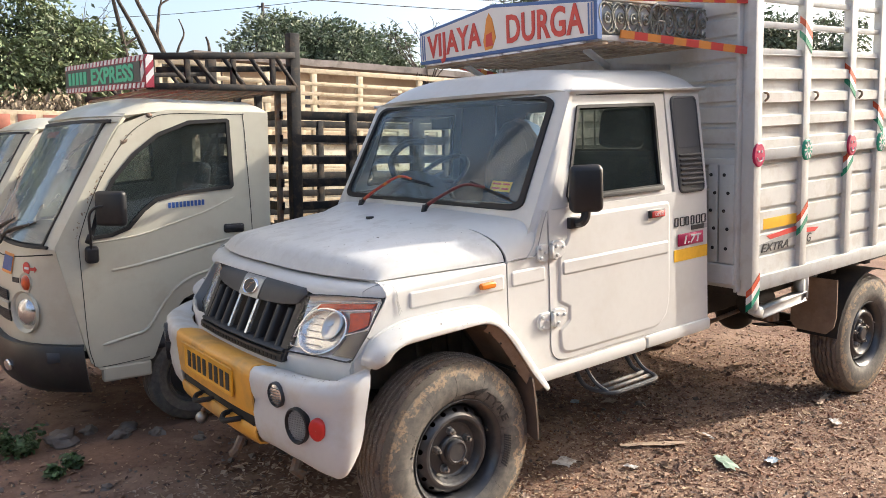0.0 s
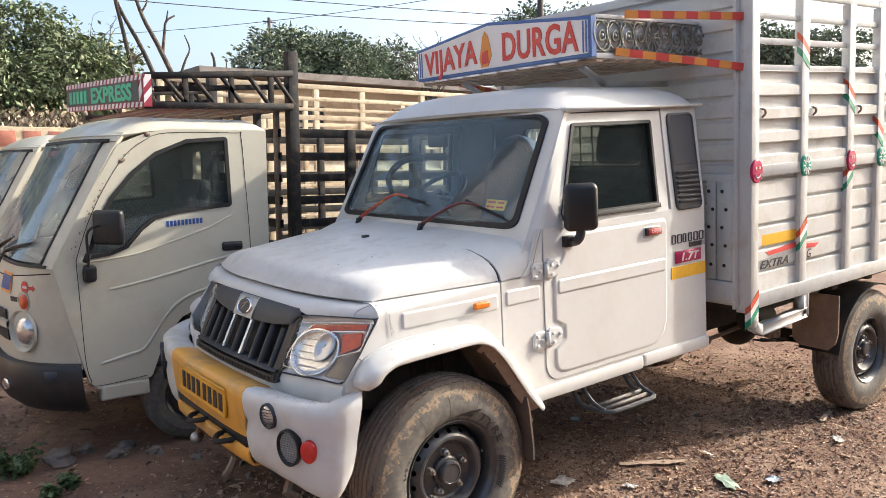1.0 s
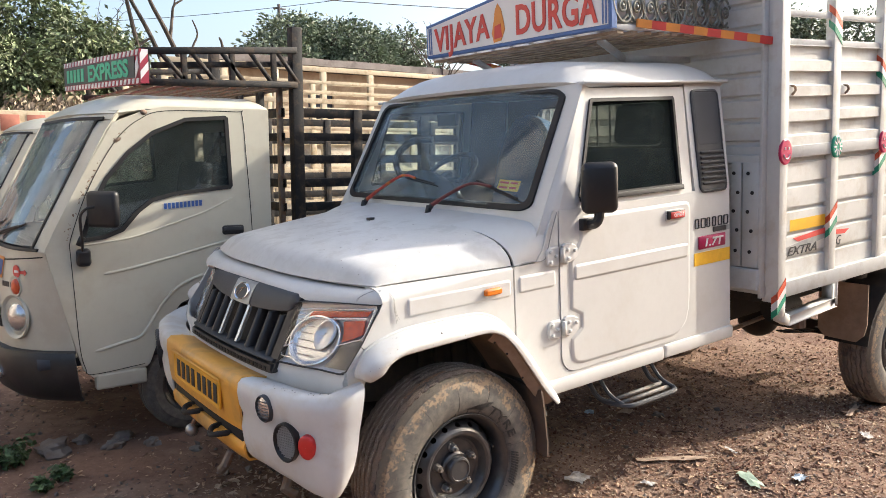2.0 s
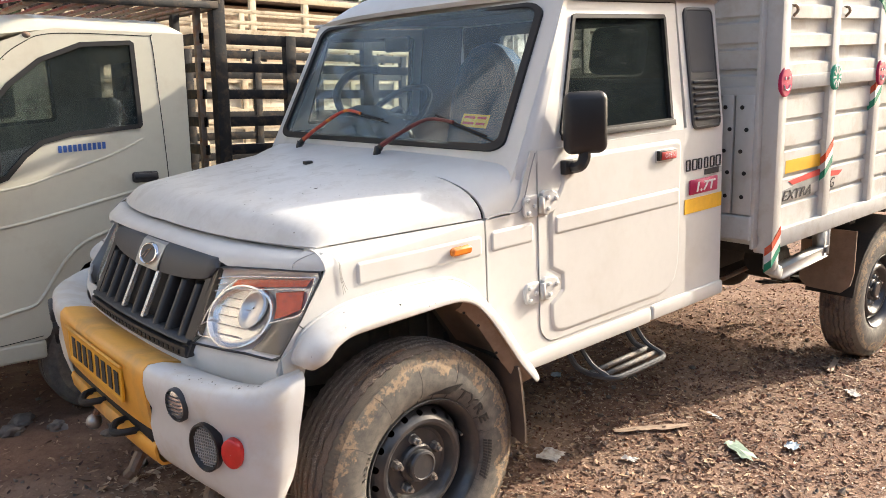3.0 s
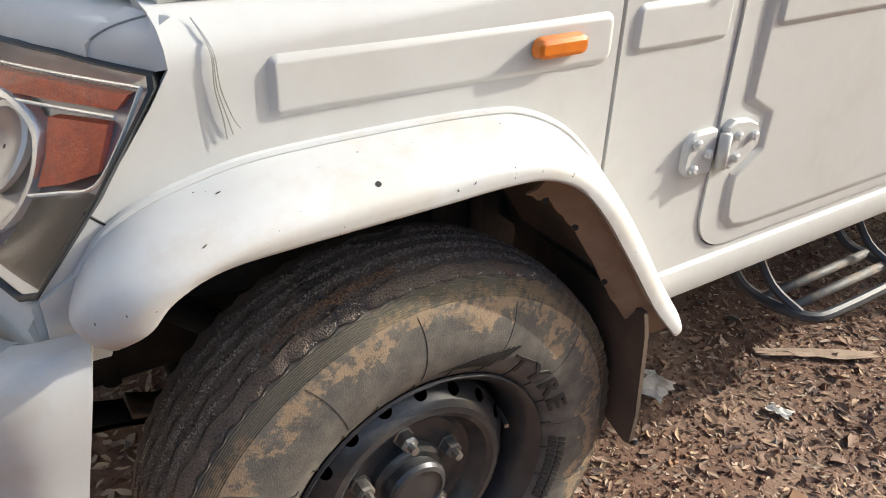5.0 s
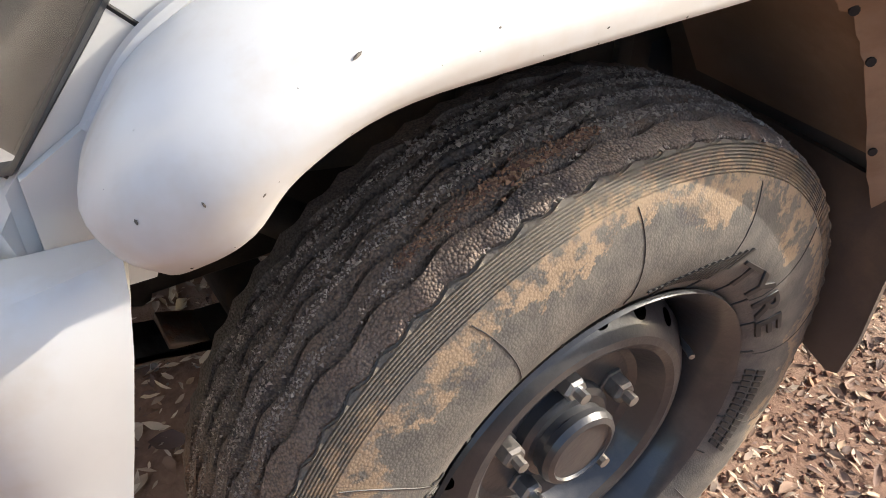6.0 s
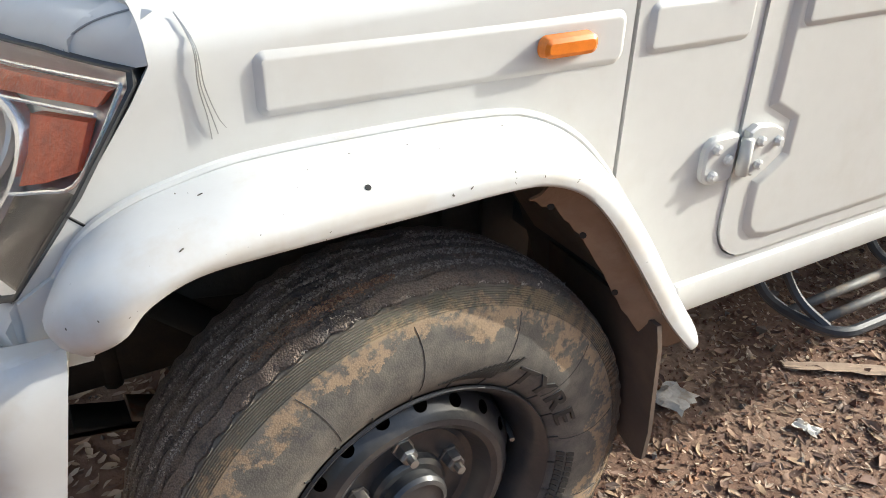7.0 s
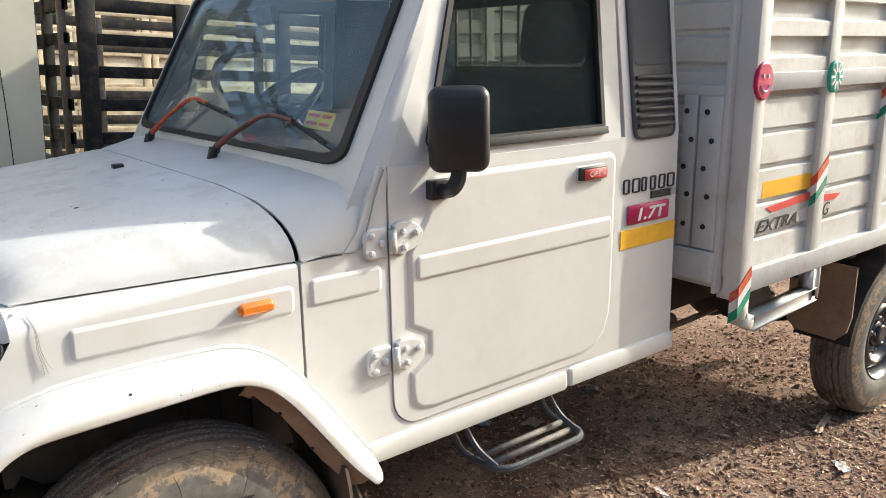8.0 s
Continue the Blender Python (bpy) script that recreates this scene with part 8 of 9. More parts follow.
for x in (-0.30, 1.75):
    mini_wheel(x, MY0 + 0.10, -1)
    mini_wheel(x, MY1 - 0.10, 1)
    bm = bmesh.new()
    tube(bm, [(x, MY0 + 0.1, 0.268), (x, MY1 - 0.1, 0.268)], 0.03, 8)
    part("axle", bm, CHASSIS, mini)
for y in (1.6, 2.25):
    part("chassis_rail", boxed(-0.9, 2.6, y - 0.03, y + 0.03, 0.38, 0.48, 0.005), CHASSIS, mini)
rows = [[(-0.30 + 0.33 * math.cos(a), y, 0.30 + 0.36 * math.sin(a)) for y in (MY0 + 0.02, MY0 + 0.40)] for a in np.linspace(0, math.pi, 12)]
part("wheel_house", solid(sweep(rows), 0.005), CHASSIS, mini)
part("load_bed", boxed(0.22, 2.55, MY0 + 0.02, MY1 - 0.02, 0.62, 0.70, 0.01), CHASSIS, mini, "dark load bed")

# black cage on the load bed
cage = part("cage_post", boxed(0.335, 0.398, 1.235, 1.300, 0.70, 2.215, 0.006), BLACK_IRON, mini, "chipped black iron cage")
part("cage_post", boxed(0.270, 0.300, 1.30, 1.33, 0.70, 1.90, 0.003), RUSTY, cage)
for x in (0.760, 1.25, 1.75, 2.25, 2.52):
    part("cage_post", boxed(x - 0.03, x + 0.03, 1.245, 1.290, 0.70, 1.765, 0.005), BLACK_IRON, cage)
for x in (0.30, 0.76, 1.25, 1.75, 2.25, 2.52):
    part("cage_post", boxed(x - 0.025, x + 0.025, 2.58, 2.62, 0.70, 1.765, 0.005), BLACK_IRON, cage)
for z, h in ((0.92, 0.05), (1.055, 0.05), (1.192, 0.05), (1.332, 0.05), (1.468, 0.048), (1.600, 0.045), (1.738, 0.052)):
    part("cage_rail", boxed(0.398, 2.55, 1.252, 1.282, z - h / 2, z + h / 2, 0.004), BLACK_IRON, cage)
    part("cage_rail", boxed(0.28, 2.55, 2.585, 2.615, z - h / 2, z + h / 2, 0.004), BLACK_IRON, cage)
    part("cage_rail", boxed(0.285, 0.310, 1.30, 2.58, z - h / 2, z + h / 2, 0.003), BLACK_IRON, cage)
for y in (1.62, 1.95, 2.28):
    part("cage_post", boxed(0.275, 0.315, y - 0.02, y + 0.02, 0.70, 1.90, 0.004), BLACK_IRON, cage)
part("cage_post", boxed(0.335, 0.398, 2.56, 2.62, 0.70, 2.215, 0.006), BLACK_IRON, cage)
# rack over the cab
for y in (1.235, 2.60):
    bm = bmesh.new()
    beam(bm, (-0.50, y, 2.020), (0.36, y, 2.085), 0.03, 0.035, bevel=0.003)
    part("rack_rail", bm, BLACK_IRON, cage)
    bm = bmesh.new()
    beam(bm, (-0.50, y, 1.866), (0.36, y, 1.892), 0.03, 0.035, bevel=0.003)
    part("rack_rail", bm, BLACK_IRON, cage)
    bm = bmesh.new()
    beam(bm, (-0.44, y + 0.02, 1.955), (0.36, y + 0.02, 2.01), 0.02, 0.03, bevel=0.003)
    part("rack_rail", bm, BLACK_IRON, cage)
    for k in range(5):
        x = -0.40 + 0.16 * k
        bm = bmesh.new()
        beam(bm, (x, y - 0.005, 2.02 + 0.012 * k), (x + 0.125, y - 0.005, 1.88 + 0.005 * k), 0.014, 0.022)
        part("rack_brace", bm, BLACK_IRON, cage)
    for x in (-0.47, -0.28, -0.02, 0.22):
        part("rack_post", boxed(x - 0.014, x + 0.014, y - 0.012, y + 0.012, 1.87, 2.03 + 0.06 * (x + 0.5), 0.002), BLACK_IRON, cage)
for k in range(9):
    x = -0.46 + 0.10 * k
    part("rack_slat", boxed(x - 0.02, x + 0.02, 1.24, 2.60, 1.845 + 0.003 * k, 1.858 + 0.003 * k, 0.002), RUSTY, cage)
# its painted board
b0, b1 = Vector((-0.512, 1.205, 1.855)), Vector((-0.600, 2.655, 1.905))
ex = (b0 - b1).normalized()
ez = Vector((0, 0, 1))
en = ex.cross(ez).normalized()
ez = en.cross(ex).normalized()
if en.x > 0:
    en = -en
M = Matrix((ex, ez, en)).transposed().to_4x4()
M.translation = b1
L = (b0 - b1).length
H = 0.172
MAROON = material("maroon_paint", (0.33, 0.03, 0.06), 0.5, mottle=0.15, scale=12.0)
DARK_BOARD = material("dark_board", (0.035, 0.04, 0.04), 0.5, mottle=0.2, scale=8.0)
LIGHT_GREEN = material("letter_green", (0.05, 0.48, 0.28), 0.5, mottle=0.1, scale=12.0)
brd = part("sign_board", moved(boxed(0, L, 0, H, -0.03, 0.0, 0.002, 1), M), MAROON, mini, "dark sign board with striped border and green lettering")
part("board_face", moved(boxed(0.02, L - 0.07, 0.032, H - 0.032, 0.0, 0.004, 0), M), DARK_BOARD, brd, smooth=0)
n = 22
for k in range(n):
    for y0, y1 in ((0.002, 0.028), (H - 0.028, H - 0.002)):
        a = (k + 0.1) * L / n
        part("white_stripe", moved(plate([(a, y0), (a + L / n * 0.5, y0), (a + L / n * 0.5 + 0.015, y1), (a + 0.015, y1)], [], 0.0, 0.003, plane="xy"), M), SIGN_WHITE, brd, smooth=0)
part("white_stripe", moved(plate([(L - 0.065, 0.03), (L - 0.015, 0.08), (L - 0.03, 0.14), (L - 0.065, 0.10)], [], 0.0, 0.003, plane="xy"), M), SIGN_WHITE, brd, smooth=0)
part("board_lettering", moved(lettering("EXPRESS", 0.122, 0.001, 1.0, width=1.62, bold=0.0045), M @ Matrix.Translation((0.55, 0.044, 0.0055))), LIGHT_GREEN, brd, "green painted letters", smooth=0)
for k in range(5):
    part("green_mark", moved(boxed(0.09 + 0.080 * k, 0.145 + 0.080 * k, 0.046, 0.122, 0.004, 0.0065, 0), M), LIGHT_GREEN, brd, smooth=0)
part("board_side", boxed(-0.512, -0.470, 1.198, 1.206, 1.858, 2.026, 0), MAROON, brd, smooth=0)
part("white_stripe", plate([(-0.511, 1.875), (-0.471, 1.925), (-0.471, 1.965), (-0.511, 1.915)], [], 1.1955, 1.199), SIGN_WHITE, brd, smooth=0)
part("white_stripe", plate([(-0.511, 1.955), (-0.471, 2.005), (-0.471, 2.025), (-0.500, 2.025), (-0.511, 2.000)], [], 1.1955, 1.199), SIGN_WHITE, brd, smooth=0)

# ---- a second mini truck behind the first, with a cream cage ----
second = copy_thing(mini, pose(0.12, 3.05, 0.0))
tagged(second, "cream mini truck with a tall cream cage, parked behind another", "mini truck")
for ob in list(second.children_recursive):
    base = ob.name.split(".")[0]
    if base in ("cage_post", "cage_rail", "rack_rail", "rack_brace", "rack_post", "rack_slat", "sign_board", "board_face", "white_stripe", "board_lettering", "green_mark", "board_side", "blue_mark"):
        bpy.data.objects.remove(ob)
PALE_PANEL = material("pale_panel", (0.66, 0.60, 0.48), 0.55, mottle=0.2, scale=4.0, dirt=(0.25, 0.17, 0.11), dirt_amount=0.5, dirt_scale=10.0)
for x in (0.40, 0.95, 1.46, 1.98, 2.53, 3.32, 3.95, 4.60):
    for y in (1.25, 2.60):
        ob = part("cage_post", boxed(x - 0.03, x + 0.03, y - 0.02, y + 0.02, 0.70, 2.36, 0.004), CREAM_IRON, second)
for k, z in enumerate((2.345, 2.215, 2.115, 2.03, 1.90, 1.76, 1.62, 1.47, 1.33, 1.18, 1.02)):
    for y in (1.24, 2.61):
        h = 0.05 if k in (0, 3) else 0.032
        part("cage_rail", boxed(0.40, 4.60, y - 0.012, y + 0.012, z - h / 2, z + h / 2, 0.003), CREAM_IRON, second)
for x0, x1 in ((0.45, 0.92), (1.0, 1.43), (1.5, 1.95), (2.02, 2.5), (2.56, 3.28), (3.36, 3.92), (3.98, 4.57)):
    part("side_panel", boxed(x0, x1, 2.63, 2.65, 0.72, 1.66, 0.003), PALE_PANEL, second)
part("load_bed", boxed(0.25, 4.62, 1.22, 2.64, 0.62, 0.70, 0.01), CHASSIS, second)
bm = bmesh.new()
tube(bm, [(2.9, 1.2, 2.14), (3.6, 1.2, 2.19), (4.6, 1.2, 2.24)], 0.014, 6)
part("bamboo_pole", bm, RUSTY, second)

# ---- a painted truck body beyond ----
RED_PANEL = material("faded_red_panel", (0.42, 0.16, 0.11), 0.6, mottle=0.35, scale=8.0)
body = thing("truck_body", "cream and red painted truck tailboard standing in the yard", "truck", pose(0.3, 7.6, 0.0))
part("body_wall", boxed(-1.1, 1.7, 0.0, 0.06, 0.65, 2.02, 0.01), CREAM_IRON, body)
part("body_wall", boxed(-1.1, 1.7, 1.60, 1.66, 0.65, 2.02, 0.01), CREAM_IRON, body)
part("body_floor", boxed(-1.1, 1.7, 0.0, 1.66, 0.55, 0.65, 0.01), CHASSIS, body)
for k, x in enumerate((-1.0, -0.72, -0.44, -0.16)):
    part("painted_panel", boxed(x, x + 0.20, -0.008, 0.004, 1.78, 1.97, 0.002), RED_PANEL, body)
for x in (0.14, 0.26, 0.38):
    part("painted_panel", boxed(x, x + 0.07, -0.008, 0.004, 1.86, 1.97, 0.002), GREEN_PAINT, body)
for x in (-0.6, 1.1):
    for y in (0.15, 1.5):
        w = part("wheel", moved(lathe([(0.2, -0.08), (0.38, -0.09), (0.40, 0.0), (0.38, 0.09), (0.2, 0.08)], 32), Matrix.Translation((x, y, 0.39))), TYRE, body)
    bm = bmesh.new()
    tube(bm, [(x, 0.15, 0.39), (x, 1.5, 0.39)], 0.06, 8)
    beam(bm, (x, 0.75, 0.39), (x, 0.75, 0.60), 0.3, 0.3)
    part("axle", bm, CHASSIS, body)

# ---- low building with a flat concrete roof ----
TAN_WALL = material("tan_plaster", (0.52, 0.40, 0.27), 0.9, mottle=0.2, scale=1.4, dirt=(0.24, 0.16, 0.10), dirt_amount=0.6, dirt_scale=1.2, fine=0.1, bump=0.2)
CONCRETE = material("weathered_concrete", (0.30, 0.27, 0.25), 0.95, mottle=0.4, scale=2.5, dirt=(0.12, 0.10, 0.09), dirt_amount=0.7, dirt_scale=2.0, bump=0.4)
BRICKY = material("old_brown_wall", (0.22, 0.15, 0.11), 0.95, mottle=0.4, scale=3.0, dirt=(0.34, 0.27, 0.20), dirt_amount=0.5, dirt_scale=2.0, bump=0.5)
house = thing("low_building", "low tan building with a weathered flat concrete roof", "building", pose(0, 0, 0))
bm = plate([(4.0, -0.3), (14.0, -0.3), (14.0, 3.22), (4.0, 3.22)], [[(5.9, 2.1), (5.9, 2.8), (6.5, 2.8), (6.5, 2.1)], [(8.6, 2.1), (8.6, 2.8), (9.3, 2.8), (9.3, 2.1)]], 12.4, 12.6)
part("wall", bm, TAN_WALL, house)
part("wall", boxed(4.0, 4.2, 12.6, 18.0, -0.3, 3.22), TAN_WALL, house)
part("wall", boxed(13.8, 14.0, 12.6, 18.0, -0.3, 3.22), TAN_WALL, house)
part("wall", boxed(4.2, 13.8, 17.8, 18.0, -0.3, 3.22), TAN_WALL, house)
bm = sweep([[(x, y, 3.22 + 0.09 * (1 - ((x - 6) / 9) ** 2) + dz + 0.015 * noise.noise(Vector((x * 2, y * 2, dz)))) for y, dz in ((11.95, 0.0), (11.95, 0.14), (18.4, 0.16), (18.4, 0.0))] for x in np.linspace(3.6, 14.4, 30)], close_v=True, caps=True)
part("roof_slab", bm, CONCRETE, house, "stained concrete roof slab")
for x0 in (5.9, 8.6):
    part("window_shutter", boxed(x0, x0 + 0.62, 12.46, 12.50, 2.1, 2.8), CABIN, house)
yard_wall = part("boundary_wall", boxed(-9.0, 3.0, 10.2, 10.45, -0.3, 1.92, 0.03), BRICKY, None)
tagged(yard_wall, "old brown boundary wall with crumbling plaster", "wall", kind="structure")

# ---- tall pale building beside the yard, mirrored in the windscreens ----
PALE_WALL = material("pale_lime_plaster", (0.50, 0.485, 0.45), 0.9, mottle=0.12, scale=1.2, dirt=(0.42, 0.37, 0.31), dirt_amount=0.4, dirt_scale=0.8, bump=0.2)
tower = thing("apartment_building", "tall pale plastered building with dark arched windows", "building", pose(-5.6, 4.6, 0.0, 0, 0, 111.5))
bays, floors = [2.2 * k + 0.9 for k in range(8)], (1.0, 4.2, 7.4)
openings = [[(x, z), (x, z + 1.7), (x + 0.15, z + 2.1), (x + 0.55, z + 2.3), (x + 0.95, z + 2.1), (x + 1.1, z + 1.7), (x + 1.1, z)] for x in bays for z in floors]
part("wall", plate([(0, -0.3), (18.4, -0.3), (18.4, 11.4), (0, 11.4)], openings, 0.0, 0.3), PALE_WALL, tower)
part("wall", boxed(0, 0.3, 0.3, 7.7, -0.3, 11.4), PALE_WALL, tower)
part("wall", boxed(18.1, 18.4, 0.3, 7.7, -0.3, 11.4), PALE_WALL, tower)
part("wall", boxed(0, 18.4, 7.7, 8.0, -0.3, 11.4), PALE_WALL, tower)
part("roof", boxed(-0.25, 18.65, -0.25, 8.25, 11.4, 11.65, 0.02), CONCRETE, tower)
for hole in openings:
    x, z = hole[0]
    pane = part("window", boxed(x + 0.01, x + 1.09, 0.22, 0.26, z + 0.01, z + 2.28), CABIN, tower, "dark shuttered window")
    part("window_sill", boxed(x - 0.08, x + 1.18, -0.10, 0.0, z - 0.09, z - 0.01, 0.01), PALE_WALL, pane)

# ---- trees ----
BARK = material("grey_bark", (0.085, 0.070, 0.060), 0.95, mottle=0.4, scale=9.0, dirt=(0.20, 0.17, 0.14), dirt_amount=0.5, dirt_scale=6.0, bump=0.5)
FOLIAGE = material("broad_foliage", (0.19, 0.235, 0.12), 0.55, mottle=0.3, scale=3.0, per_piece=0.55)
FOLIAGE_DARK = material("dark_foliage", (0.165, 0.205, 0.125), 0.55, mottle=0.3, scale=3.0, per_piece=0.5)
FOLIAGE_DRY = material("withered_foliage", (0.30, 0.24, 0.17), 0.8, mottle=0.3, scale=5.0, per_piece=0.5)


def leaf_mesh(name, clumps, count, size, mat, parent, seed, droop=0.3, hollow=0.55):
    """Leaves round clump centres (x, y, z, rx, ry, rz): denser near each clump's skin and in sprays, so that gaps stay."""
    rng = np.random.default_rng(seed)
    c = np.array(clumps)
    weights = (c[:, 3] * c[:, 4] * c[:, 5]) ** 0.7
    sprays = max(1, count // 9)
    pick = rng.choice(len(c), sprays, p=weights / weights.sum())
    d = rng.normal(size=(sprays, 3))
    d /= np.linalg.norm(d, axis=1)[:, None]
    bumpy = 1 + 0.16 * np.sin(d[:, 0] * 5 + pick * 3.1) * np.sin(d[:, 1] * 6 + seed) + 0.14 * np.sin(d[:, 2] * 8 + pick)
    r = (hollow + (1 - hollow) * rng.random(sprays) ** 0.6) * bumpy
    heart = c[pick, :3] + d * c[pick, 3:6] * r[:, None]
    p = np.repeat(heart, 9, axis=0) + rng.normal(size=(sprays * 9, 3)) * size * 0.9
    n = len(p)
    out = np.repeat(d, 9, axis=0) * (1, 1, 0.6) + rng.normal(0, 0.45, (n, 3)) - (0, 0, droop)
    out /= np.linalg.norm(out, axis=1)[:, None]
    side = np.cross(out, rng.normal(size=(n, 3)))
    side /= np.linalg.norm(side, axis=1)[:, None]
    up = np.cross(out, side)
    l = (size * rng.lognormal(0, 0.3, n))[:, None]
    mid = p + out * l * 0.5 + up * l * 0.05
    vs = np.stack([p, mid + side * l * 0.24, p + out * l, mid - side * l * 0.24], axis=1).reshape(-1, 3)
    o = 4 * np.arange(n)[:, None]
    fs = np.concatenate([o + (0, 1, 2), o + (0, 2, 3)], axis=1).reshape(-1, 3)
    me = bpy.data.meshes.new(name)
    me.from_pydata(vs.tolist(), [], fs.tolist())
    me.materials.append(mat)
    ob = new(name, me)
    ob.parent = parent
    return ob


def limbs(bm, start, clumps, r0, seed):
    rng = np.random.default_rng(seed)
    start = Vector(start)
    fork = start + Vector((0.1, 0.05, min(c[2] for c in clumps) * 0.65))
    tube(bm, smooth_line([start, lerp(start, fork, 0.5) + Vector((0.06, 0.0, 0)), fork], 4), [r0 * (1 - 0.035 * k) for k in range(9)], 10)
    for c in clumps:
        tip = Vector(c[:3])
        mid = lerp(fork, tip, 0.5) + Vector(rng.normal(0, 0.15, 3))
        pts = smooth_line([fork, mid, tip, tip + Vector((rng.normal(0, 0.2), rng.normal(0, 0.2), c[5] * 0.6))], 4)
        tube(bm, pts, [max(0.012, r0 * 0.55 * (1 - k / len(pts))) for k in range(len(pts))], 7)


def tree(name, label, at, clumps, count, size, mat, seed, r0=0.16, droop=0.3):
    """A tree: trunk and limbs, and a crown of leaf clumps given relative to its foot."""
    ob = thing(name, label, "tree", pose(*at), group="trees round the yard")
    bm = bmesh.new()
    limbs(bm, (0, 0, -0.2), clumps, r0, seed)
    part("trunk", bm, BARK, ob)
    leaf_mesh("crown", clumps, count, size, mat, ob, seed, droop)
    return ob


def clump_cloud(n, cx, cy, cz, rx, ry, rz, r, seed):
    rng = np.random.default_rng(seed)
    out = []
    for k in range(n):
        d = rng.normal(size=3)
        d /= np.linalg.norm(d)
        f = rng.random() ** 0.5
        q = r * rng.uniform(0.7, 1.25)
        out.append((cx + d[0] * rx * f, cy + d[1] * ry * f, max(0.9, cz + d[2] * rz * f), q, q, q * 0.8))
    return out


tree("broadleaf_tree", "broad-leaved green tree with dry hanging leaves", (0.9, 13.4, 0), clump_cloud(36, -0.1, 0, 2.75, 2.5, 1.3, 1.25, 0.62, 1), 70000, 0.088, FOLIAGE, 1, droop=0.5)
tree("broadleaf_tree", "tall broad-leaved green tree", (-2.6, 12.6, 0), clump_cloud(32, 0.9, 0, 3.7, 1.5, 1.4, 1.7, 0.68, 2), 70000, 0.088, FOLIAGE, 2, droop=0.5)
ob = tree("withered_bush", "withered brown bush with hanging dead leaves", (0.9, 11.3, 0), clump_cloud(14, 0.2, 0, 1.9, 1.3, 0.5, 0.45, 0.4, 3), 9000, 0.11, FOLIAGE_DRY, 3, r0=0.06, droop=1.6)
tree("dense_tree", "dense dark green tree behind the building", (10.3, 19.2, 0), clump_cloud(48, 0.2, 0, 3.95, 3.5, 1.8, 1.30, 0.8, 4), 90000, 0.11, FOLIAGE_DARK, 4, r0=0.25)
tree("broadleaf_tree", "dense green tree seen past the cargo body", (17.8, 8.6, 0), clump_cloud(24, 0.2, 0.2, 4.0, 1.9, 1.9, 1.2, 0.75, 5), 40000, 0.11, FOLIAGE_DARK, 5, r0=0.2)
tree("broadleaf_tree", "dense green tree behind the yard", (15.2, 14.2, 0), clump_cloud(22, 0, 0, 4.7, 2.1, 1.8, 1.1, 0.75, 6), 30000, 0.12, FOLIAGE_DARK, 6, r0=0.2)
# trees behind the camera and to its sides, which the glass and paint reflect
for k, (x, y, h) in enumerate(((-5.5, -13.5, 4.6), (-1.5, -12.6, 4.8), (2.5, -12.0, 5.0), (6.5, -11.8, 6.5), (9.5, -11.5, 7.5), (12.5, -12.0, 8.0), (15.5, -12.5, 8.0), (19.0, -13.5, 8.5), (23.0, -14.5, 8.5), (-9, -12, 4.4), (-16, -5, 4.0))):
    tree("broadleaf_tree", "leafy green tree at the edge of the yard", (x, y, 0), clump_cloud(26, 0, 0, h * 0.52, 2.4, 2.0, h * 0.42, 1.15, 20 + k), 6000, 0.5, FOLIAGE_DARK, 20 + k, r0=0.2)

# lopped bare tree
snag = thing("lopped_tree", "lopped dead tree with bare grey limbs", "tree", pose(0, 0, 0), group="trees round the yard")
for pts, r in (([(3.15, 12, -0.2), (3.18, 12, 1.8), (3.16, 12, 3.15)], 0.14), ([(3.16, 12, 3.1), (2.86, 12, 3.75), (2.60, 12, 4.25), (2.46, 12, 4.70), (2.36, 12, 5.2)], 0.075), ([(2.93, 12, 3.62), (2.98, 12, 4.0), (3.02, 12, 4.22), (3.18, 12, 4.34)], 0.05), ([(3.02, 12, 4.20), (3.06, 12, 4.42)], 0.03), ([(2.56, 12, 4.32), (2.68, 12, 4.52), (2.66, 12, 4.66)], 0.03),
               ([(2.46, 12.1, 2.9), (2.36, 12.1, 3.5), (2.22, 12.1, 4.2), (2.10, 12.1, 4.8), (2.05, 12.1, 5.3)], 0.07), ([(2.95, 12.2, 2.9), (2.62, 12.2, 3.7), (2.30, 12.2, 4.30), (2.12, 12.2, 4.75), (2.0, 12.2, 5.2)], 0.07), ([(2.36, 12.1, 3.45), (2.6, 12.1, 3.62)], 0.05), ([(3.2, 12, 3.1), (3.34, 12, 3.5), (3.44, 12, 3.75), (3.35, 12, 4.0)], 0.04),
               ([(3.9, 12, 2.8), (3.92, 12, 3.5), (3.86, 12, 3.72)], 0.06), ([(4.15, 12, 2.9), (4.16, 12, 3.6)], 0.03), ([(2.46, 12.1, -0.2), (2.46, 12.1, 3.0)], 0.10), ([(3.9, 12, -0.2), (3.9, 12, 2.9)], 0.08), ([(4.15, 12, -0.2), (4.15, 12, 3.0)], 0.05)):
    bm = bmesh.new()
    line = smooth_line(pts, 4)
    tube(bm, line, [0.68 * r * (1 - 0.6 * k / len(line)) for k in range(len(line))], 8)
    part("limb", bm, BARK, snag)


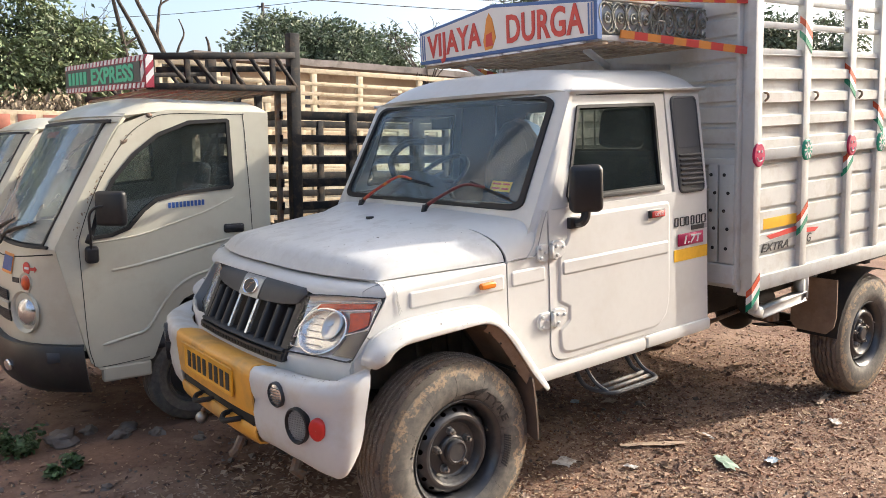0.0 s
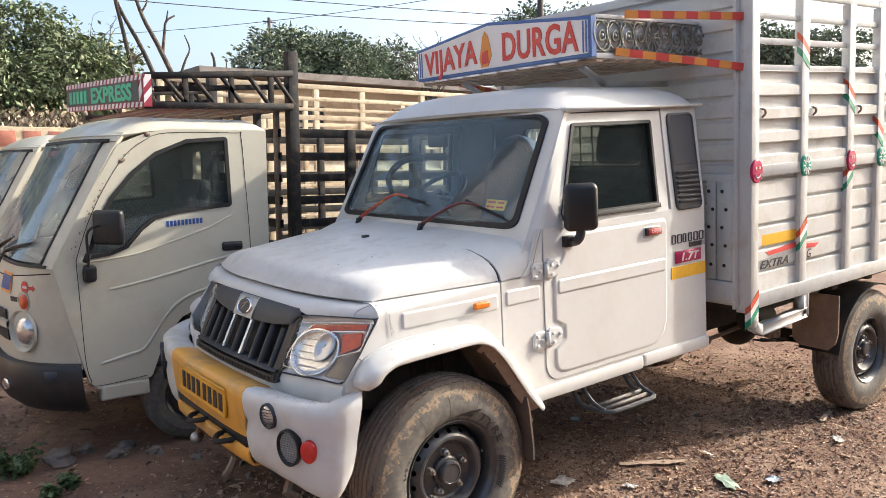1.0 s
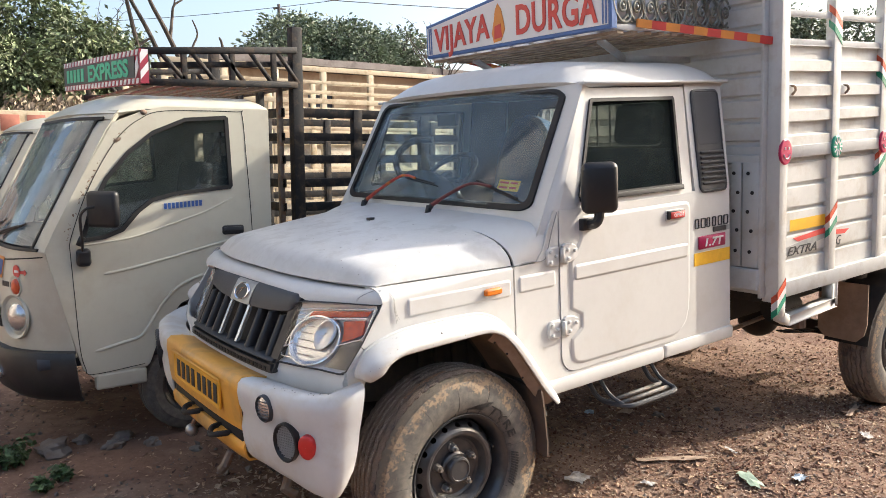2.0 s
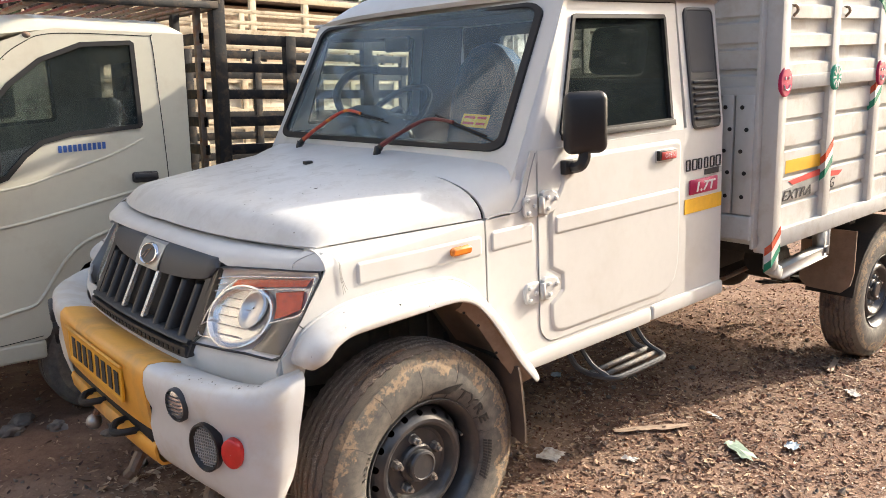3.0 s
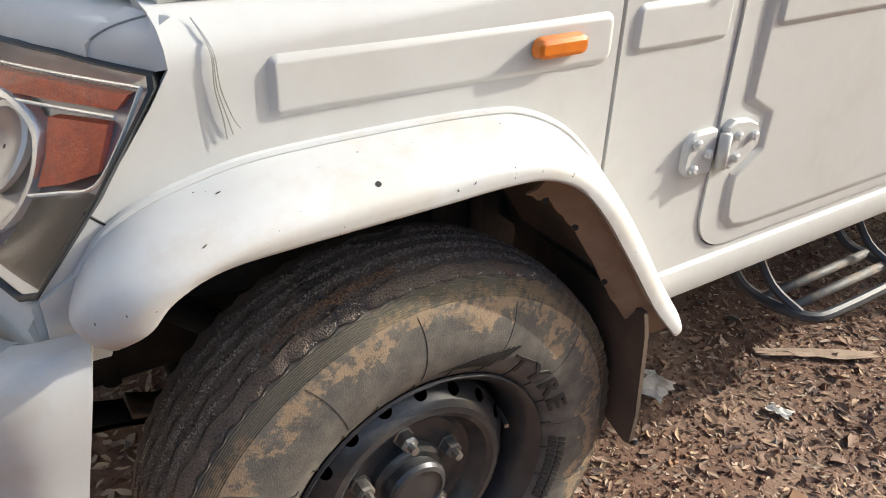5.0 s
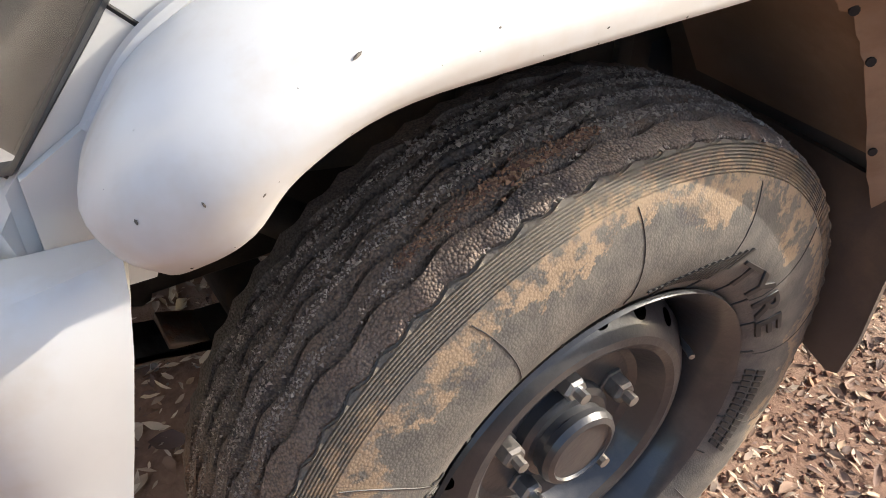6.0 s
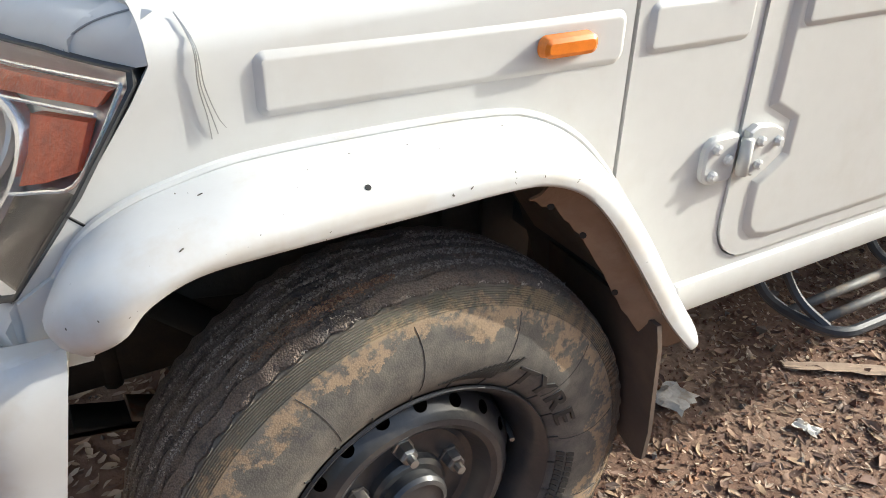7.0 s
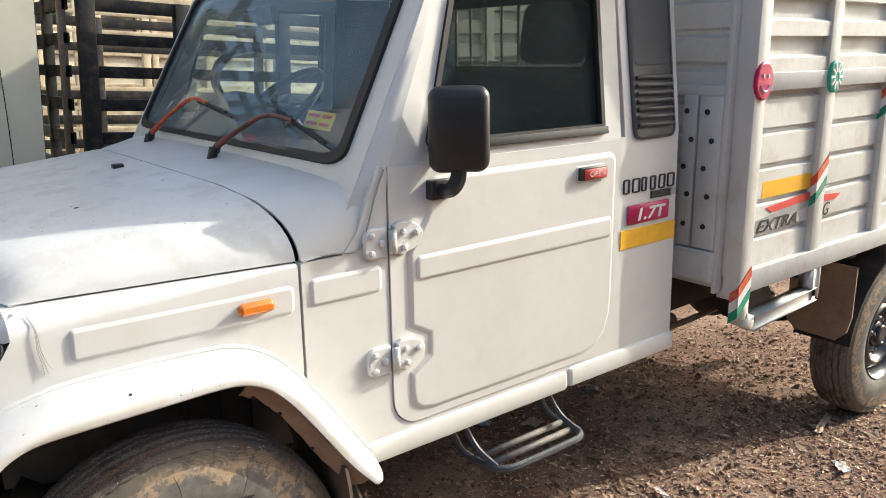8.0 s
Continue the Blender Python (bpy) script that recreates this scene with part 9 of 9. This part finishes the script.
def twigs(ob, foot, height, spread, n, seed, r=0.02):
    """Bare thin twigs that fork twice."""
    rng = np.random.default_rng(seed)
    for k in range(n):
        a = Vector(foot)
        bm = bmesh.new()
        p, dr = a, Vector((rng.normal(0, 0.35), rng.normal(0, 0.2), 1)).normalized()
        pts = [p]
        for q in range(6):
            dr = (dr + Vector((rng.normal(0, 0.28) * spread, rng.normal(0, 0.15), 0.1))).normalized()
            p = p + dr * height / 6
            pts.append(p)
            if q > 1:
                e = p + Vector((rng.normal(0, 0.3), rng.normal(0, 0.1), rng.uniform(-0.05, 0.35))) * height * 0.25
                tube(bm, [p, lerp(p, e, 0.5) + Vector((0, 0, 0.03)), e], [r * 0.35, r * 0.3, r * 0.15], 4)
        tube(bm, pts, [r * (1 - 0.13 * i) for i in range(7)], 5)
        part("twig", bm, BARK, ob)


bare = thing("bare_tree", "thin bare tree with grey twigs", "tree", pose(9.1, 12.0, 0.0), group="trees round the yard")
bm = bmesh.new()
tube(bm, [(0, 0, -0.2), (0.05, 0, 1.5), (0, 0, 3.0)], [0.07, 0.05, 0.04], 7)
part("trunk", bm, BARK, bare)
twigs(bare, (0, 0, 2.9), 1.7, 1.3, 14, 4)
bare2 = thing("bare_tree", "thin bare tree with grey twigs", "tree", pose(1.9, 12.5, 0.0), group="trees round the yard")
bm = bmesh.new()
tube(bm, [(0, 0, -0.2), (0, 0, 3.3)], [0.05, 0.03], 6)
part("trunk", bm, BARK, bare2)
twigs(bare2, (0, 0, 3.2), 1.2, 1.5, 5, 9, 0.014)

# far woods all round, so that the yard is closed
rng = np.random.default_rng(12)
ring = [(62 * math.cos(a), 62 * math.sin(a), 1.2 + rng.uniform(0, 1.2), 5.0, 5.0, rng.uniform(2.0, 3.6)) for a in np.linspace(0, 2 * math.pi, 90) if not (-0.55 < (a if a < math.pi else a - 2 * math.pi) < 0.05)]
far = leaf_mesh("far_woods", ring, 26000, 0.9, FOLIAGE_DARK, None, 13, 0.2, 0.3)
tagged(far, "far line of dark green woods round the yard", "trees", kind="stuff")

# ---- poles and wires ----
POLE = material("dark_pole", (0.07, 0.06, 0.055), 0.8, mottle=0.3, scale=6.0)
pole = thing("utility_pole", "thin dark utility pole with a cross arm", "pole", pose(10.5, 24.0, 0.0), group="utility poles")
bm = bmesh.new()
tube(bm, [(0, 0, -0.3), (0, 0, 6.85)], 0.06, 8)
part("post", bm, POLE, pole)
bm = bmesh.new()
beam(bm, (-0.22, 0, 6.70), (0.26, 0, 6.70), 0.05, 0.05)
part("cross_arm", bm, POLE, pole)
bm = bmesh.new()
tube(bm, [(-0.02, 0, 6.5), (-0.70, 0, 5.7), (-1.4, 0, 4.8)], 0.018, 5)
part("stay_wire", bm, POLE, pole)
pole = thing("utility_pole", "tall dark utility pole with a cross arm", "pole", pose(12.6, 12.0, 0.0), group="utility poles")
bm = bmesh.new()
tube(bm, [(0, 0, -0.3), (0, 0, 7.5)], 0.085, 10)
part("post", bm, POLE, pole)
bm = bmesh.new()
beam(bm, (-0.6, 0, 7.0), (0.6, 0, 7.0), 0.06, 0.06)
part("cross_arm", bm, POLE, pole)
for k, (a, b, sag) in enumerate((((12.6, 12.0, 5.05), (-12, 13.5, 4.9), 0.35), ((12.6, 12.0, 5.3), (-14, 14.0, 5.1), 0.3), ((12.6, 12.0, 6.4), (-12, 22, 7.4), 0.6), ((12.6, 12.0, 6.2), (2.0, 30, 6.2), 0.4))):
    bm = bmesh.new()
    pts = [Vector(a).lerp(Vector(b), t) - Vector((0, 0, 4 * sag * t * (1 - t))) for t in np.linspace(0, 1, 17)]
    tube(bm, pts, 0.009, 5)
    ob = part("overhead_wire", bm, POLE, None)
    tagged(ob, "thin dark overhead wire strung from a pole", "wire", group="overhead wires")
